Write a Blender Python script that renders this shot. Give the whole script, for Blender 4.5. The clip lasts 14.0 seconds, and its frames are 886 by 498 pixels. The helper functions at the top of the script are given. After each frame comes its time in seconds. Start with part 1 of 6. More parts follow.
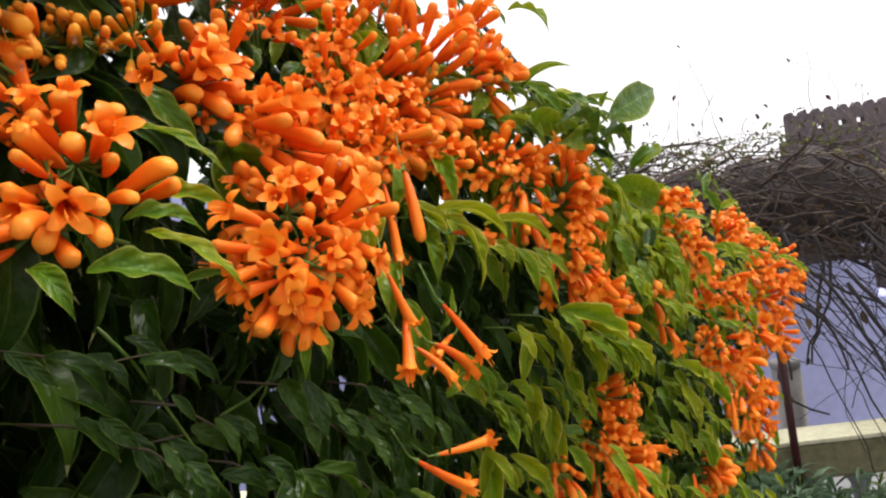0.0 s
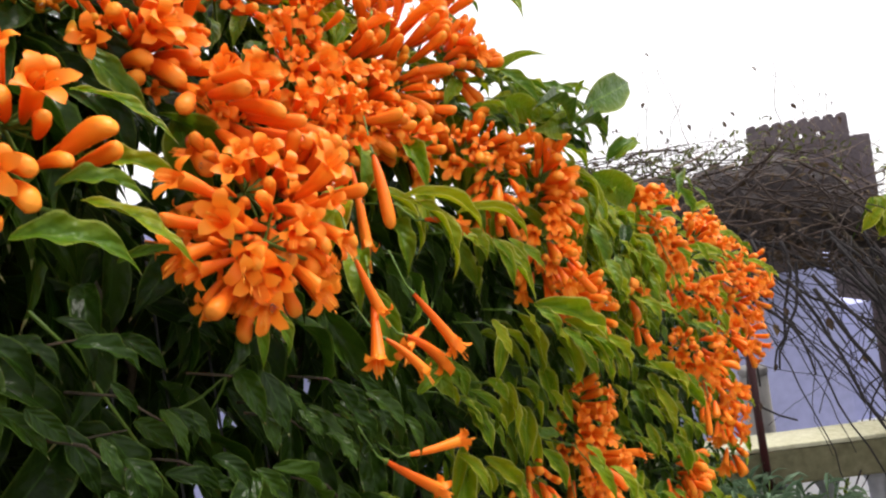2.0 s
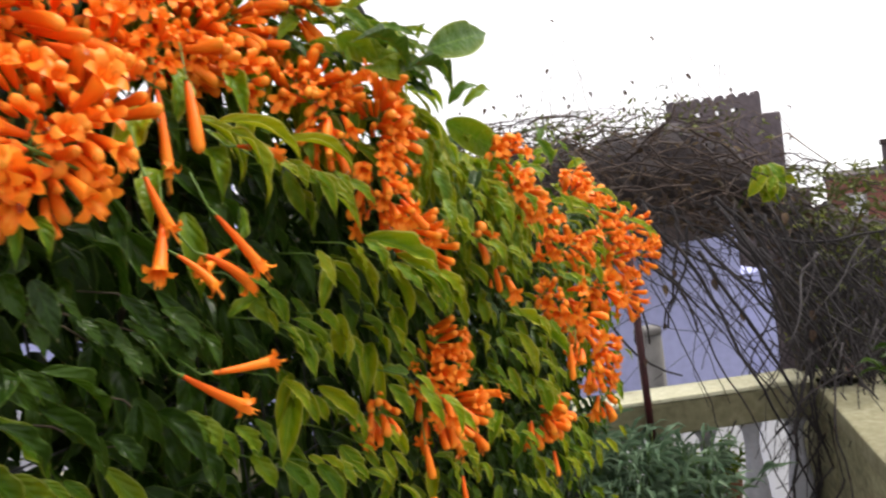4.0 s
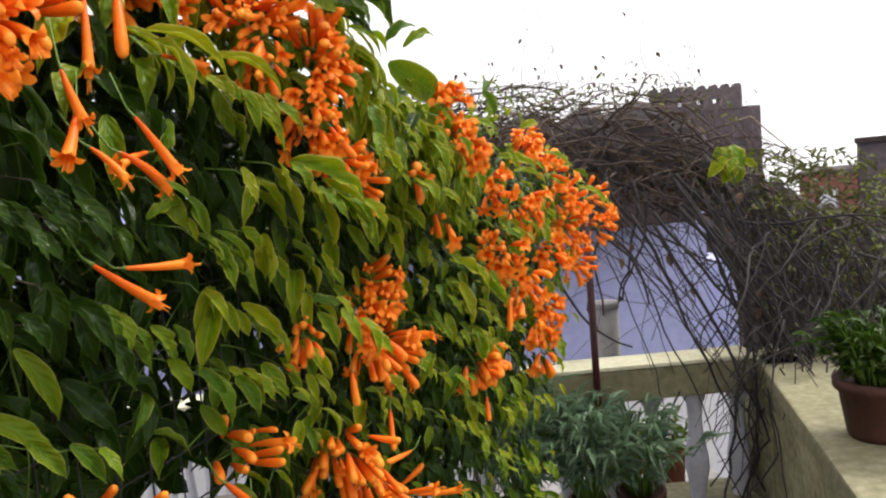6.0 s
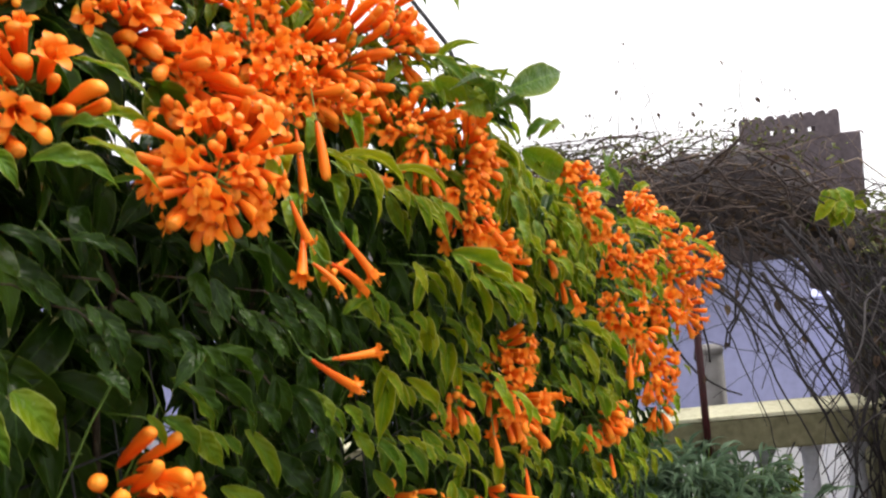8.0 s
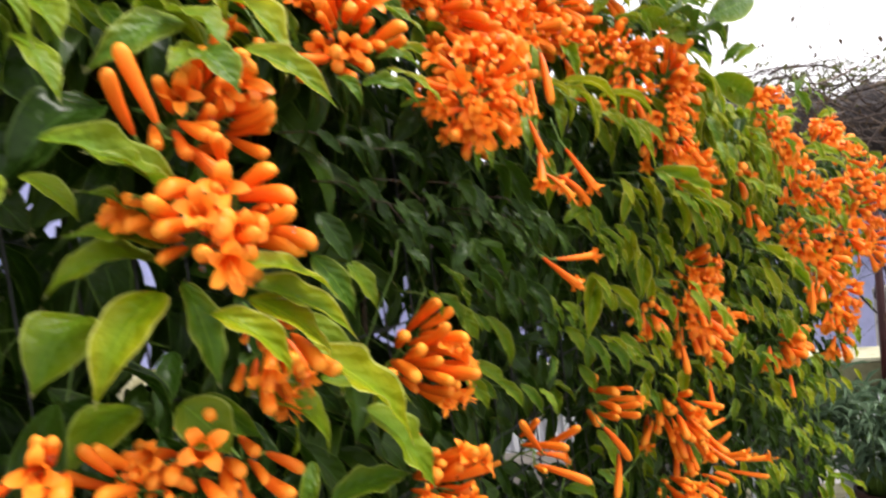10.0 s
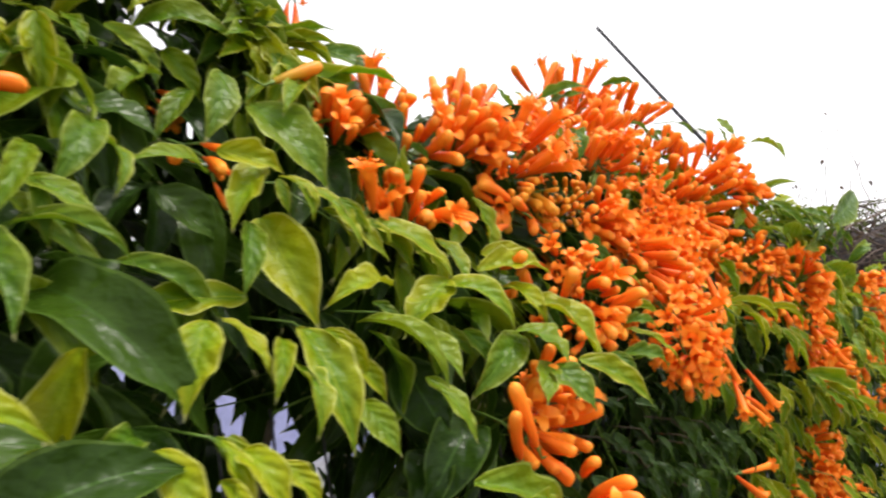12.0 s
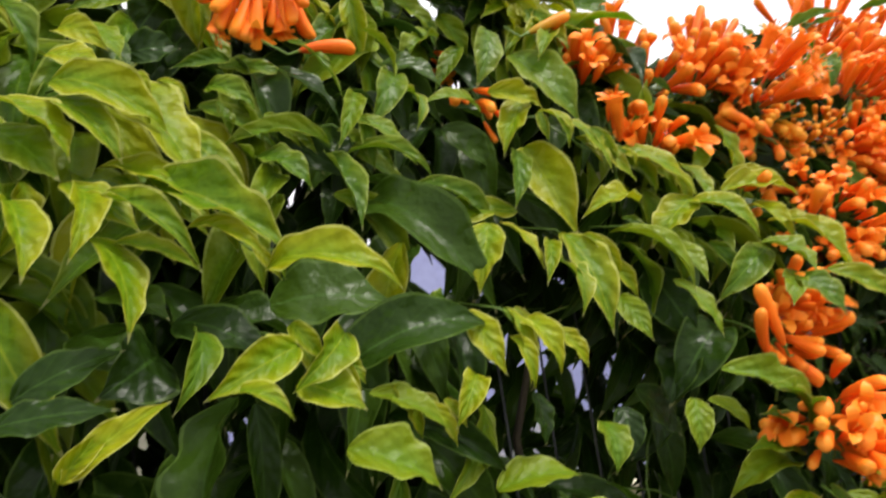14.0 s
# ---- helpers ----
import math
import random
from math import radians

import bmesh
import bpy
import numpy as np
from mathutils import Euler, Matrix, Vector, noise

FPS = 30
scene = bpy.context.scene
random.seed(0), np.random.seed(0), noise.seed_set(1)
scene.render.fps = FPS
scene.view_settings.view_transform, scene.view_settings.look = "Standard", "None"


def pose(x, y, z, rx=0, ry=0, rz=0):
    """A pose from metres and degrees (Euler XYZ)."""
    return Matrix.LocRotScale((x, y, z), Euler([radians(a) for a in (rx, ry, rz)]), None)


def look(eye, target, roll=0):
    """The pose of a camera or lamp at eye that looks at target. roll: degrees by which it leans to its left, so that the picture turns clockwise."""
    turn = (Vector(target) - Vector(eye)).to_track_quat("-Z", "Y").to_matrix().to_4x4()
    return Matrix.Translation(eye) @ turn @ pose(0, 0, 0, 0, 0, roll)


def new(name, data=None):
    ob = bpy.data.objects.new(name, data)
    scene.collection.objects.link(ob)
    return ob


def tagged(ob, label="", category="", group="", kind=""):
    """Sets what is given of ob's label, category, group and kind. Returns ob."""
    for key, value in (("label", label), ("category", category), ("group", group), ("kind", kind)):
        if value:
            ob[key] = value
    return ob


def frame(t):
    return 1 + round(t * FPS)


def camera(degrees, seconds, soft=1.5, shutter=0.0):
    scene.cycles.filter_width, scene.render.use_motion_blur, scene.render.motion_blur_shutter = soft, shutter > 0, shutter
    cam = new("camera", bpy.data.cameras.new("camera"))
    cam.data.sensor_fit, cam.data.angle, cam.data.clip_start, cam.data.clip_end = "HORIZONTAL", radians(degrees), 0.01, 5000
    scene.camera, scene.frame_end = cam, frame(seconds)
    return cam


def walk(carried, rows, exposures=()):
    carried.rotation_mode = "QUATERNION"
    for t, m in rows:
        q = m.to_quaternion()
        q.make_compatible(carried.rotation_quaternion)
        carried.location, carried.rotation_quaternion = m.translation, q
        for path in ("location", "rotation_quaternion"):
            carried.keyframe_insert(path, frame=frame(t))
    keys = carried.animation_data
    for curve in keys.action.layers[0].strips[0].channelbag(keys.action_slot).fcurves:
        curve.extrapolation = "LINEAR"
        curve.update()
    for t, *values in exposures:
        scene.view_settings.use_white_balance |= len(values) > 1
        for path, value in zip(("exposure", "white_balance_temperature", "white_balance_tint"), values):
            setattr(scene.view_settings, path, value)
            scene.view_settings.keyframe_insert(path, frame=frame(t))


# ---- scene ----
cam = camera(63.0, 14.0, soft=2.2, shutter=0.45)
PATH = [
    (0, (0.034, -0.016, 1.511), (-0.073, 1.981, 1.478), -9.1),
    (0.5, (0.037, -0.016, 1.508), (-0.044, 1.982, 1.464), -9.1),
    (1, (0.025, -0.012, 1.539), (-0.042, 1.986, 1.583), -8.1),
    (1.5, (0.018, 0.01, 1.518), (-0.022, 2.01, 1.532), -8.7),
    (2, (0.028, 0.014, 1.494), (0.012, 2.014, 1.48), -9.0),
    (2.5, (0.033, 0.01, 1.484), (0.022, 2.009, 1.45), -8.7),
    (3, (0.052, 0.006, 1.467), (0.087, 2.004, 1.388), -8.5),
    (3.5, (0.078, -0.006, 1.46), (0.169, 1.989, 1.354), -8.2),
    (4, (0.108, -0.008, 1.451), (0.266, 1.982, 1.329), -8.2),
    (4.2, (0.122, -0.011, 1.442), (0.311, 1.975, 1.302), -8.3),
    (6.3, (0.152, -0.047, 1.403), (0.358, 1.933, 1.212), -4.9),
    (6.5, (0.126, -0.049, 1.422), (0.314, 1.936, 1.267), -6.2),
    (7, (0.081, -0.077, 1.485), (0.147, 1.92, 1.403), -5.7),
    (7.2, (0.069, -0.086, 1.501), (0.107, 1.913, 1.448), -5.9),
    (9.3, (0.122, -0.167, 1.385), (-0.044, 1.814, 1.159), -5.9),
    (9.5, (0.082, -0.181, 1.397), (-0.199, 1.783, 1.149), -5.5),
    (10, (0.017, -0.216, 1.445), (-0.389, 1.735, 1.27), -7.1),
    (10.5, (-0.063, -0.24, 1.488), (-0.471, 1.714, 1.369), -7.1),
    (11, (-0.095, -0.265, 1.521), (-0.413, 1.709, 1.468), -7.1),
    (11.5, (-0.119, -0.267, 1.566), (-0.433, 1.708, 1.599), -8.0),
    (12, (-0.152, -0.301, 1.589), (-0.504, 1.665, 1.698), -8.1),
    (12.5, (-0.19, -0.324, 1.588), (-0.61, 1.627, 1.722), -8.7),
    (13, (-0.206, -0.345, 1.585), (-0.713, 1.586, 1.7), -9.8),
    (13.5, (-0.172, -0.368, 1.576), (-0.913, 1.484, 1.715), -8.4),
    (14, (-0.147, -0.369, 1.554), (-1.107, 1.381, 1.68), -8.7),
]
walk(cam, [(t, look(eye, target, roll)) for t, eye, target, roll in PATH], exposures=[(0.0, 0.35), (4.0, 0.45), (6.5, 0.41), (7.0, 0.40), (9.5, 0.74), (10.5, 0.82), (11.0, 0.85), (12.5, 0.38), (13.2, 0.30), (14.0, 0.42)])

# ---- world and sun ----
world = bpy.data.worlds.new("sky")
scene.world = world
world.use_nodes = True
wn, wl = world.node_tree.nodes, world.node_tree.links
sky = wn.new("ShaderNodeTexSky")
sky.sky_type, sky.sun_disc = "NISHITA", False
sky.sun_elevation, sky.sun_rotation = radians(58), radians(70)
sky.air_density, sky.dust_density = 1.0, 6.0
cloud = wn.new("ShaderNodeHueSaturation")
cloud.inputs["Saturation"].default_value = 0.12
veil = wn.new("ShaderNodeMix")
veil.data_type = "RGBA"
veil.inputs["Factor"].default_value = 0.72
veil.inputs["B"].default_value = (10.5, 10.2, 10.6, 1)
wl.new(sky.outputs["Color"], cloud.inputs["Color"])
wl.new(cloud.outputs["Color"], veil.inputs["A"])
wl.new(veil.outputs["Result"], wn["Background"].inputs["Color"])
wn["Background"].inputs["Strength"].default_value = 0.13
sun = new("sun", bpy.data.lights.new("sun", "SUN"))
sun.data.energy, sun.data.angle, sun.data.color = 2.6, radians(12), (1.0, 0.95, 0.87)
sun.matrix_world = look((2.4, 0.9, 4.4), (0, 0, 0))

# ---- materials ----


def material(name):
    m = bpy.data.materials.new(name)
    m.use_nodes = True
    return m, m.node_tree.nodes, m.node_tree.links, m.node_tree.nodes["Principled BSDF"]


def node(nodes, kind, **values):
    n = nodes.new(kind)
    for key, value in values.items():
        n.inputs[key.replace("_", " ")].default_value = value
    return n


def calc(nodes, links, op, a, b=0.0, c=0.0):
    n = nodes.new("ShaderNodeMath")
    n.operation = op
    for i, v in enumerate((a, b, c)):
        if hasattr(v, "links"):
            links.new(v, n.inputs[i])
        else:
            n.inputs[i].default_value = v
    return n.outputs[0]


def ramp(nodes, links, fac, stops):
    n = nodes.new("ShaderNodeValToRGB")
    while len(n.color_ramp.elements) < len(stops):
        n.color_ramp.elements.new(0.5)
    for e, (p, c) in zip(n.color_ramp.elements, stops):
        e.position, e.color = p, (*c, 1)
    links.new(fac, n.inputs[0])
    return n.outputs[0]


def blend(nodes, links, fac, a, b, kind="MIX"):
    n = nodes.new("ShaderNodeMix")
    n.data_type, n.blend_type = "RGBA", kind
    for key, v in (("Factor", fac), ("A", a), ("B", b)):
        if hasattr(v, "links"):
            links.new(v, n.inputs[key])
        elif key == "Factor":
            n.inputs[key].default_value = v
        else:
            n.inputs[key].default_value = (*v, 1)
    return n.outputs["Result"]


def see_through(nodes, links, shader, colour, share):
    """A thin leaf or petal lets part of the light through."""
    t, mix = nodes.new("ShaderNodeBsdfTranslucent"), nodes.new("ShaderNodeMixShader")
    links.new(colour, t.inputs["Color"])
    mix.inputs[0].default_value = share
    links.new(shader.outputs[0], mix.inputs[1])
    links.new(t.outputs[0], mix.inputs[2])
    links.new(mix.outputs[0], nodes["Material Output"].inputs["Surface"])


def chance(nodes, links):
    """One random value for each leaf or flower, loose or joined."""
    a, b = nodes.new("ShaderNodeObjectInfo"), nodes.new("ShaderNodeNewGeometry")
    return calc(nodes, links, "FRACT", calc(nodes, links, "ADD", a.outputs["Random"], b.outputs["Random Per Island"]))


def leaf_material(name, tones, vein, rim, gloss, share, patches=0.0, shine=0.16, quilting=0.45):
    m, n, l, p = material(name)
    uv = n.new("ShaderNodeSeparateXYZ")
    l.new(n.new("ShaderNodeUVMap").outputs[0], uv.inputs[0])
    u, side = uv.outputs[0], calc(n, l, "ABSOLUTE", calc(n, l, "SUBTRACT", uv.outputs[1], 0.5))
    rnd = chance(n, l)
    base = ramp(n, l, rnd, tones)
    pos = n.new("ShaderNodeNewGeometry").outputs["Position"]
    big, small = node(n, "ShaderNodeTexNoise", Scale=38.0), node(n, "ShaderNodeTexNoise", Scale=420.0)
    l.new(pos, big.inputs["Vector"]), l.new(pos, small.inputs["Vector"])
    if patches:
        spread = calc(n, l, "ADD", calc(n, l, "MULTIPLY", side, 2.3), calc(n, l, "MULTIPLY", calc(n, l, "SUBTRACT", big.outputs[0], 0.55), 1.6))
        spread = calc(n, l, "ADD", spread, calc(n, l, "MULTIPLY", calc(n, l, "SUBTRACT", rnd, 0.6), 0.7))
        spread = calc(n, l, "MINIMUM", calc(n, l, "MAXIMUM", spread, 0.0), 1.0)
        base = blend(n, l, calc(n, l, "MULTIPLY", spread, patches), base, (0.37, 0.355, 0.005))
    base = blend(n, l, calc(n, l, "MULTIPLY", big.outputs[0], 0.4), base, tuple(c * 0.45 for c in tones[0][1]))
    base = blend(n, l, calc(n, l, "MULTIPLY", small.outputs[0], 0.25), base, tuple(min(1, c * 1.5) for c in tones[-1][1]))
    ribs = calc(n, l, "SINE", calc(n, l, "SUBTRACT", calc(n, l, "MULTIPLY", u, 34.0), calc(n, l, "MULTIPLY", side, 20.0)))
    line = calc(n, l, "GREATER_THAN", ribs, 0.93)
    mid = calc(n, l, "LESS_THAN", side, 0.022)
    edge = calc(n, l, "GREATER_THAN", calc(n, l, "ADD", side, calc(n, l, "MULTIPLY", big.outputs[0], 0.03)), 0.468)
    base = blend(n, l, calc(n, l, "MULTIPLY", calc(n, l, "MULTIPLY", line, big.outputs[0]), 0.18), base, vein)
    base = blend(n, l, calc(n, l, "MULTIPLY", mid, 0.5), base, vein)
    base = blend(n, l, calc(n, l, "MULTIPLY", edge, 0.5), base, rim)
    tip = calc(n, l, "GREATER_THAN", calc(n, l, "ADD", u, calc(n, l, "MULTIPLY", big.outputs[0], 0.12)), 1.0)
    base = blend(n, l, calc(n, l, "MULTIPLY", tip, 0.5), base, (0.45, 0.42, 0.2))
    l.new(base, p.inputs["Base Color"])
    p.inputs["Roughness"].default_value = gloss
    p.inputs["Specular IOR Level"].default_value = shine
    bump = node(n, "ShaderNodeBump", Strength=quilting, Distance=0.0011)
    quilt = node(n, "ShaderNodeTexNoise", Scale=130.0)
    l.new(pos, quilt.inputs["Vector"])
    l.new(calc(n, l, "ADD", calc(n, l, "MULTIPLY", ribs, 0.3), calc(n, l, "MULTIPLY", quilt.outputs[0], 3.8)), bump.inputs["Height"])
    l.new(bump.outputs[0], p.inputs["Normal"])
    see_through(n, l, p, base, share)
    return m


def petal_material(name, stops, share=0.22, mixed=0.5):
    m, n, l, p = material(name)
    uv = n.new("ShaderNodeSeparateXYZ")
    l.new(n.new("ShaderNodeUVMap").outputs[0], uv.inputs[0])
    base = ramp(n, l, uv.outputs[0], stops)
    rnd = chance(n, l)
    tone = ramp(n, l, rnd, [(0.0, (0.72, 0.050, 0.012)), (0.35, (0.88, 0.115, 0.014)), (0.7, (0.94, 0.185, 0.018)), (1.0, (1.0, 0.30, 0.03))])
    base = blend(n, l, mixed, base, tone)
    pos = n.new("ShaderNodeNewGeometry").outputs["Position"]
    spots = node(n, "ShaderNodeTexNoise", Scale=260.0)
    l.new(pos, spots.inputs["Vector"])
    base = blend(n, l, calc(n, l, "MULTIPLY", spots.outputs[0], 0.18), base, (0.95, 0.36, 0.02))
    l.new(base, p.inputs["Base Color"])
    p.inputs["Roughness"].default_value = 0.42
    p.inputs["Specular IOR Level"].default_value = 0.17
    bump = node(n, "ShaderNodeBump", Strength=0.3, Distance=0.0006)
    l.new(spots.outputs[0], bump.inputs["Height"])
    l.new(bump.outputs[0], p.inputs["Normal"])
    see_through(n, l, p, base, share)
    return m


def rough_material(name, tones, scale, rough=0.85, relief=0.004, detail=0.5, fine=9.0):
    """Plaster, stone, bark and the like: two scales of stain, and relief."""
    m, n, l, p = material(name)
    pos = n.new("ShaderNodeNewGeometry").outputs["Position"]
    big, small = node(n, "ShaderNodeTexNoise", Scale=scale, Detail=6.0), node(n, "ShaderNodeTexNoise", Scale=scale * fine, Detail=4.0)
    l.new(pos, big.inputs["Vector"]), l.new(pos, small.inputs["Vector"])
    mixed = calc(n, l, "ADD", calc(n, l, "MULTIPLY", big.outputs[0], 1 - detail), calc(n, l, "MULTIPLY", small.outputs[0], detail))
    rnd = n.new("ShaderNodeObjectInfo").outputs["Random"]
    mixed = calc(n, l, "ADD", mixed, calc(n, l, "MULTIPLY", calc(n, l, "SUBTRACT", rnd, 0.5), 0.1))
    base = ramp(n, l, mixed, [(0.3 + 0.4 * i / (len(tones) - 1), c) for i, c in enumerate(tones)])
    l.new(base, p.inputs["Base Color"])
    p.inputs["Roughness"].default_value = rough
    p.inputs["Specular IOR Level"].default_value = 0.3
    bump = node(n, "ShaderNodeBump", Strength=0.6, Distance=relief)
    l.new(mixed, bump.inputs["Height"])
    l.new(bump.outputs[0], p.inputs["Normal"])
    return m


# Old leaves' dark green, lowered further to carry shade deep in the vine.
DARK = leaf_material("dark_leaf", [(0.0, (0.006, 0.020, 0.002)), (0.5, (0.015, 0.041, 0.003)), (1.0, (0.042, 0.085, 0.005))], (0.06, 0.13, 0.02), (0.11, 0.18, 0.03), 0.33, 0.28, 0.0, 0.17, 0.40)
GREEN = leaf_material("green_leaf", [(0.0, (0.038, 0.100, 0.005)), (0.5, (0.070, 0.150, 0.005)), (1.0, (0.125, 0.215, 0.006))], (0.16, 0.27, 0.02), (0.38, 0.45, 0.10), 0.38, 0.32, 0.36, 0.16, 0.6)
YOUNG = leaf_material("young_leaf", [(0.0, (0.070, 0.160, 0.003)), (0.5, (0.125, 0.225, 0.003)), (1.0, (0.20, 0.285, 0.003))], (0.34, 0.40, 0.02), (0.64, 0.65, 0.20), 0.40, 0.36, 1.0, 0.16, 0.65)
ORANGE = petal_material("orange_petal", [(0.0, (0.60, 0.055, 0.006)), (0.35, (0.88, 0.14, 0.006)), (0.66, (0.93, 0.20, 0.008)), (0.88, (0.97, 0.29, 0.016)), (1.0, (1.0, 0.46, 0.05))], 0.17, 0.42)
BUDDING = petal_material("budding_petal", [(0.0, (0.20, 0.26, 0.015)), (0.35, (0.45, 0.30, 0.015)), (0.75, (0.72, 0.28, 0.015)), (1.0, (0.90, 0.44, 0.04))], 0.22, 0.15)
STALK = rough_material("green_stalk", [(0.07, 0.13, 0.02), (0.13, 0.22, 0.03)], 60, 0.5, 0.0005)
BARK = rough_material("vine_bark", [(0.035, 0.026, 0.018), (0.09, 0.07, 0.045)], 50, 0.85, 0.001)
WIRE = rough_material("dark_wire", [(0.02, 0.022, 0.025), (0.05, 0.05, 0.05)], 80, 0.55, 0.0003)
GREYBARK = rough_material("grey_bark", [(0.026, 0.019, 0.017), (0.066, 0.047, 0.039), (0.16, 0.12, 0.098)], 7, 0.9, 0.001)
DRY = rough_material("dry_stem", [(0.07, 0.05, 0.04), (0.17, 0.125, 0.10), (0.34, 0.28, 0.22)], 9, 0.9, 0.001)
DRYLEAF = rough_material("dry_leaf", [(0.028, 0.019, 0.015), (0.075, 0.048, 0.032), (0.16, 0.11, 0.05)], 14, 0.9, 0.001)
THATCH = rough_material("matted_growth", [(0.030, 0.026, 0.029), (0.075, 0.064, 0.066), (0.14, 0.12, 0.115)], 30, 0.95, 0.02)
DARKSTEM = rough_material("dark_stem", [(0.018, 0.016, 0.018), (0.05, 0.043, 0.042)], 12, 0.85, 0.001)
# Cream paint darkened for shaded faces, then lightened for the lit rail top.
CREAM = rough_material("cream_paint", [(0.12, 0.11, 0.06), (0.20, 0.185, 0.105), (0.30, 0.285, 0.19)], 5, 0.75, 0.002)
LIT_CREAM = rough_material("lit_cream_paint", [(0.34, 0.32, 0.19), (0.52, 0.50, 0.34), (0.64, 0.62, 0.46)], 9, 0.7, 0.002)
# Worn, stained plaster, darkened as well for the creeper's shade at the corner.
WORN_SHADED = rough_material("worn_shaded_plaster", [(0.08, 0.075, 0.045), (0.24, 0.225, 0.13), (0.42, 0.40, 0.25)], 6, 0.85, 0.004)
PALE = rough_material("pale_paint", [(0.42, 0.43, 0.48), (0.60, 0.60, 0.66)], 8, 0.75, 0.002)
WHITE = rough_material("white_paint", [(0.70, 0.70, 0.72), (0.82, 0.82, 0.84)], 1.2, 0.8, 0.003)
LAVENDER = rough_material("lavender_paint", [(0.32, 0.34, 0.56), (0.40, 0.42, 0.68), (0.45, 0.48, 0.74)], 1.6, 0.8, 0.003)
BROWN = rough_material("brown_roof", [(0.03, 0.023, 0.022), (0.065, 0.047, 0.044)], 3, 0.9, 0.01)
BRICK = rough_material("brown_render", [(0.055, 0.045, 0.050), (0.10, 0.082, 0.088), (0.15, 0.122, 0.128)], 1.5, 0.9, 0.01)
REDWALL = rough_material("red_render", [(0.13, 0.05, 0.04), (0.24, 0.10, 0.075)], 1.5, 0.9, 0.01)
CONCRETE = rough_material("concrete", [(0.16, 0.15, 0.15), (0.30, 0.29, 0.28)], 2.5, 0.85, 0.003)
EARTH = rough_material("earth", [(0.05, 0.045, 0.03), (0.10, 0.10, 0.06)], 0.6, 0.95, 0.02)
CLAY = rough_material("dark_clay", [(0.04, 0.018, 0.013), (0.09, 0.035, 0.024)], 22, 0.7, 0.001)
TERRACOTTA = rough_material("terracotta", [(0.16, 0.055, 0.03), (0.28, 0.10, 0.05)], 18, 0.8, 0.001)
REDPAINT = rough_material("dark_red_paint", [(0.018, 0.004, 0.005), (0.055, 0.010, 0.012)], 30, 0.45, 0.0005)
GREYLEAF = leaf_material("grey_green_leaf", [(0.0, (0.06, 0.12, 0.065)), (0.5, (0.12, 0.20, 0.115)), (1.0, (0.22, 0.31, 0.19))], (0.28, 0.36, 0.24), (0.3, 0.38, 0.26), 0.42, 0.2)
DULL = leaf_material("dull_leaf", [(0.0, (0.022, 0.024, 0.012)), (0.45, (0.050, 0.052, 0.020)), (0.8, (0.085, 0.11, 0.03)), (1.0, (0.20, 0.22, 0.03))], (0.10, 0.11, 0.04), (0.09, 0.09, 0.04), 0.55, 0.2)
PLASTIC = rough_material("green_plastic", [(0.01, 0.08, 0.06), (0.02, 0.12, 0.09)], 12, 0.4, 0.0005)
WOOD = rough_material("weathered_wood", [(0.05, 0.045, 0.04), (0.12, 0.105, 0.09)], 12, 0.85, 0.001)
MARIGOLD = rough_material("yellow_petal", [(0.75, 0.35, 0.01), (0.85, 0.55, 0.03)], 90, 0.6, 0.001)
GLASS = rough_material("pale_window", [(0.45, 0.45, 0.48), (0.62, 0.62, 0.66)], 2, 0.25, 0.0005)
m, n, l, p = material("water_drop")
p.inputs["Roughness"].default_value, p.inputs["IOR"].default_value, p.inputs["Transmission Weight"].default_value = 0.02, 1.33, 1.0
WATER = m

# ---- building blocks ----


def mesh_of(name, verts, faces, mat, uvs=None, smooth=True):
    me = bpy.data.meshes.new(name)
    me.from_pydata([tuple(v) for v in verts], [], [tuple(f) for f in faces])
    me.materials.append(mat)
    if uvs is not None:
        layer = me.uv_layers.new(name="UVMap")
        idx = np.empty(len(me.loops), dtype=np.int32)
        me.loops.foreach_get("vertex_index", idx)
        layer.data.foreach_set("uv", np.asarray(uvs, dtype=np.float32)[idx].ravel())
    me.polygons.foreach_set("use_smooth", [smooth] * len(me.polygons))
    me.update()
    return me


def child(name, me, parent, m=None, label=""):
    ob = new(name, me)
    ob.parent = parent
    if m is not None:
        ob.matrix_basis = m
    return tagged(ob, label)


def part(name, bm, mat, parent, label="", m=None, smooth=False):
    me = bpy.data.meshes.new(name)
    bm.to_mesh(me)
    bm.free()
    me.materials.append(mat)
    me.polygons.foreach_set("use_smooth", [smooth] * len(me.polygons))
    return child(name, me, parent, m, label)


def box(x0, x1, y0, y1, z0, z1, bevel=0.0, bm=None):
    bm = bm or bmesh.new()
    got = bmesh.ops.create_cube(bm, size=1.0)["verts"]
    for v in got:
        v.co = Vector((x0 + (x1 - x0) * (v.co.x + 0.5), y0 + (y1 - y0) * (v.co.y + 0.5), z0 + (z1 - z0) * (v.co.z + 0.5)))
    if bevel:
        es = list({e for v in got for e in v.link_edges})
        bmesh.ops.bevel(bm, geom=es, offset=bevel, segments=2, affect="EDGES", profile=0.6)
    return bm


def lathe(profile, segs=20, bm=None):
    """A turned shape about z from (radius, height) pairs."""
    bm = bm or bmesh.new()
    rings = [[bm.verts.new((r * math.cos(2 * math.pi * i / segs), r * math.sin(2 * math.pi * i / segs), z)) for i in range(segs)] for r, z in profile]
    for a, b in zip(rings, rings[1:]):
        for i in range(segs):
            bm.faces.new((a[i], a[(i + 1) % segs], b[(i + 1) % segs], b[i]))
    bm.faces.new(list(reversed(rings[0])))
    bm.faces.new(rings[-1])
    return bm


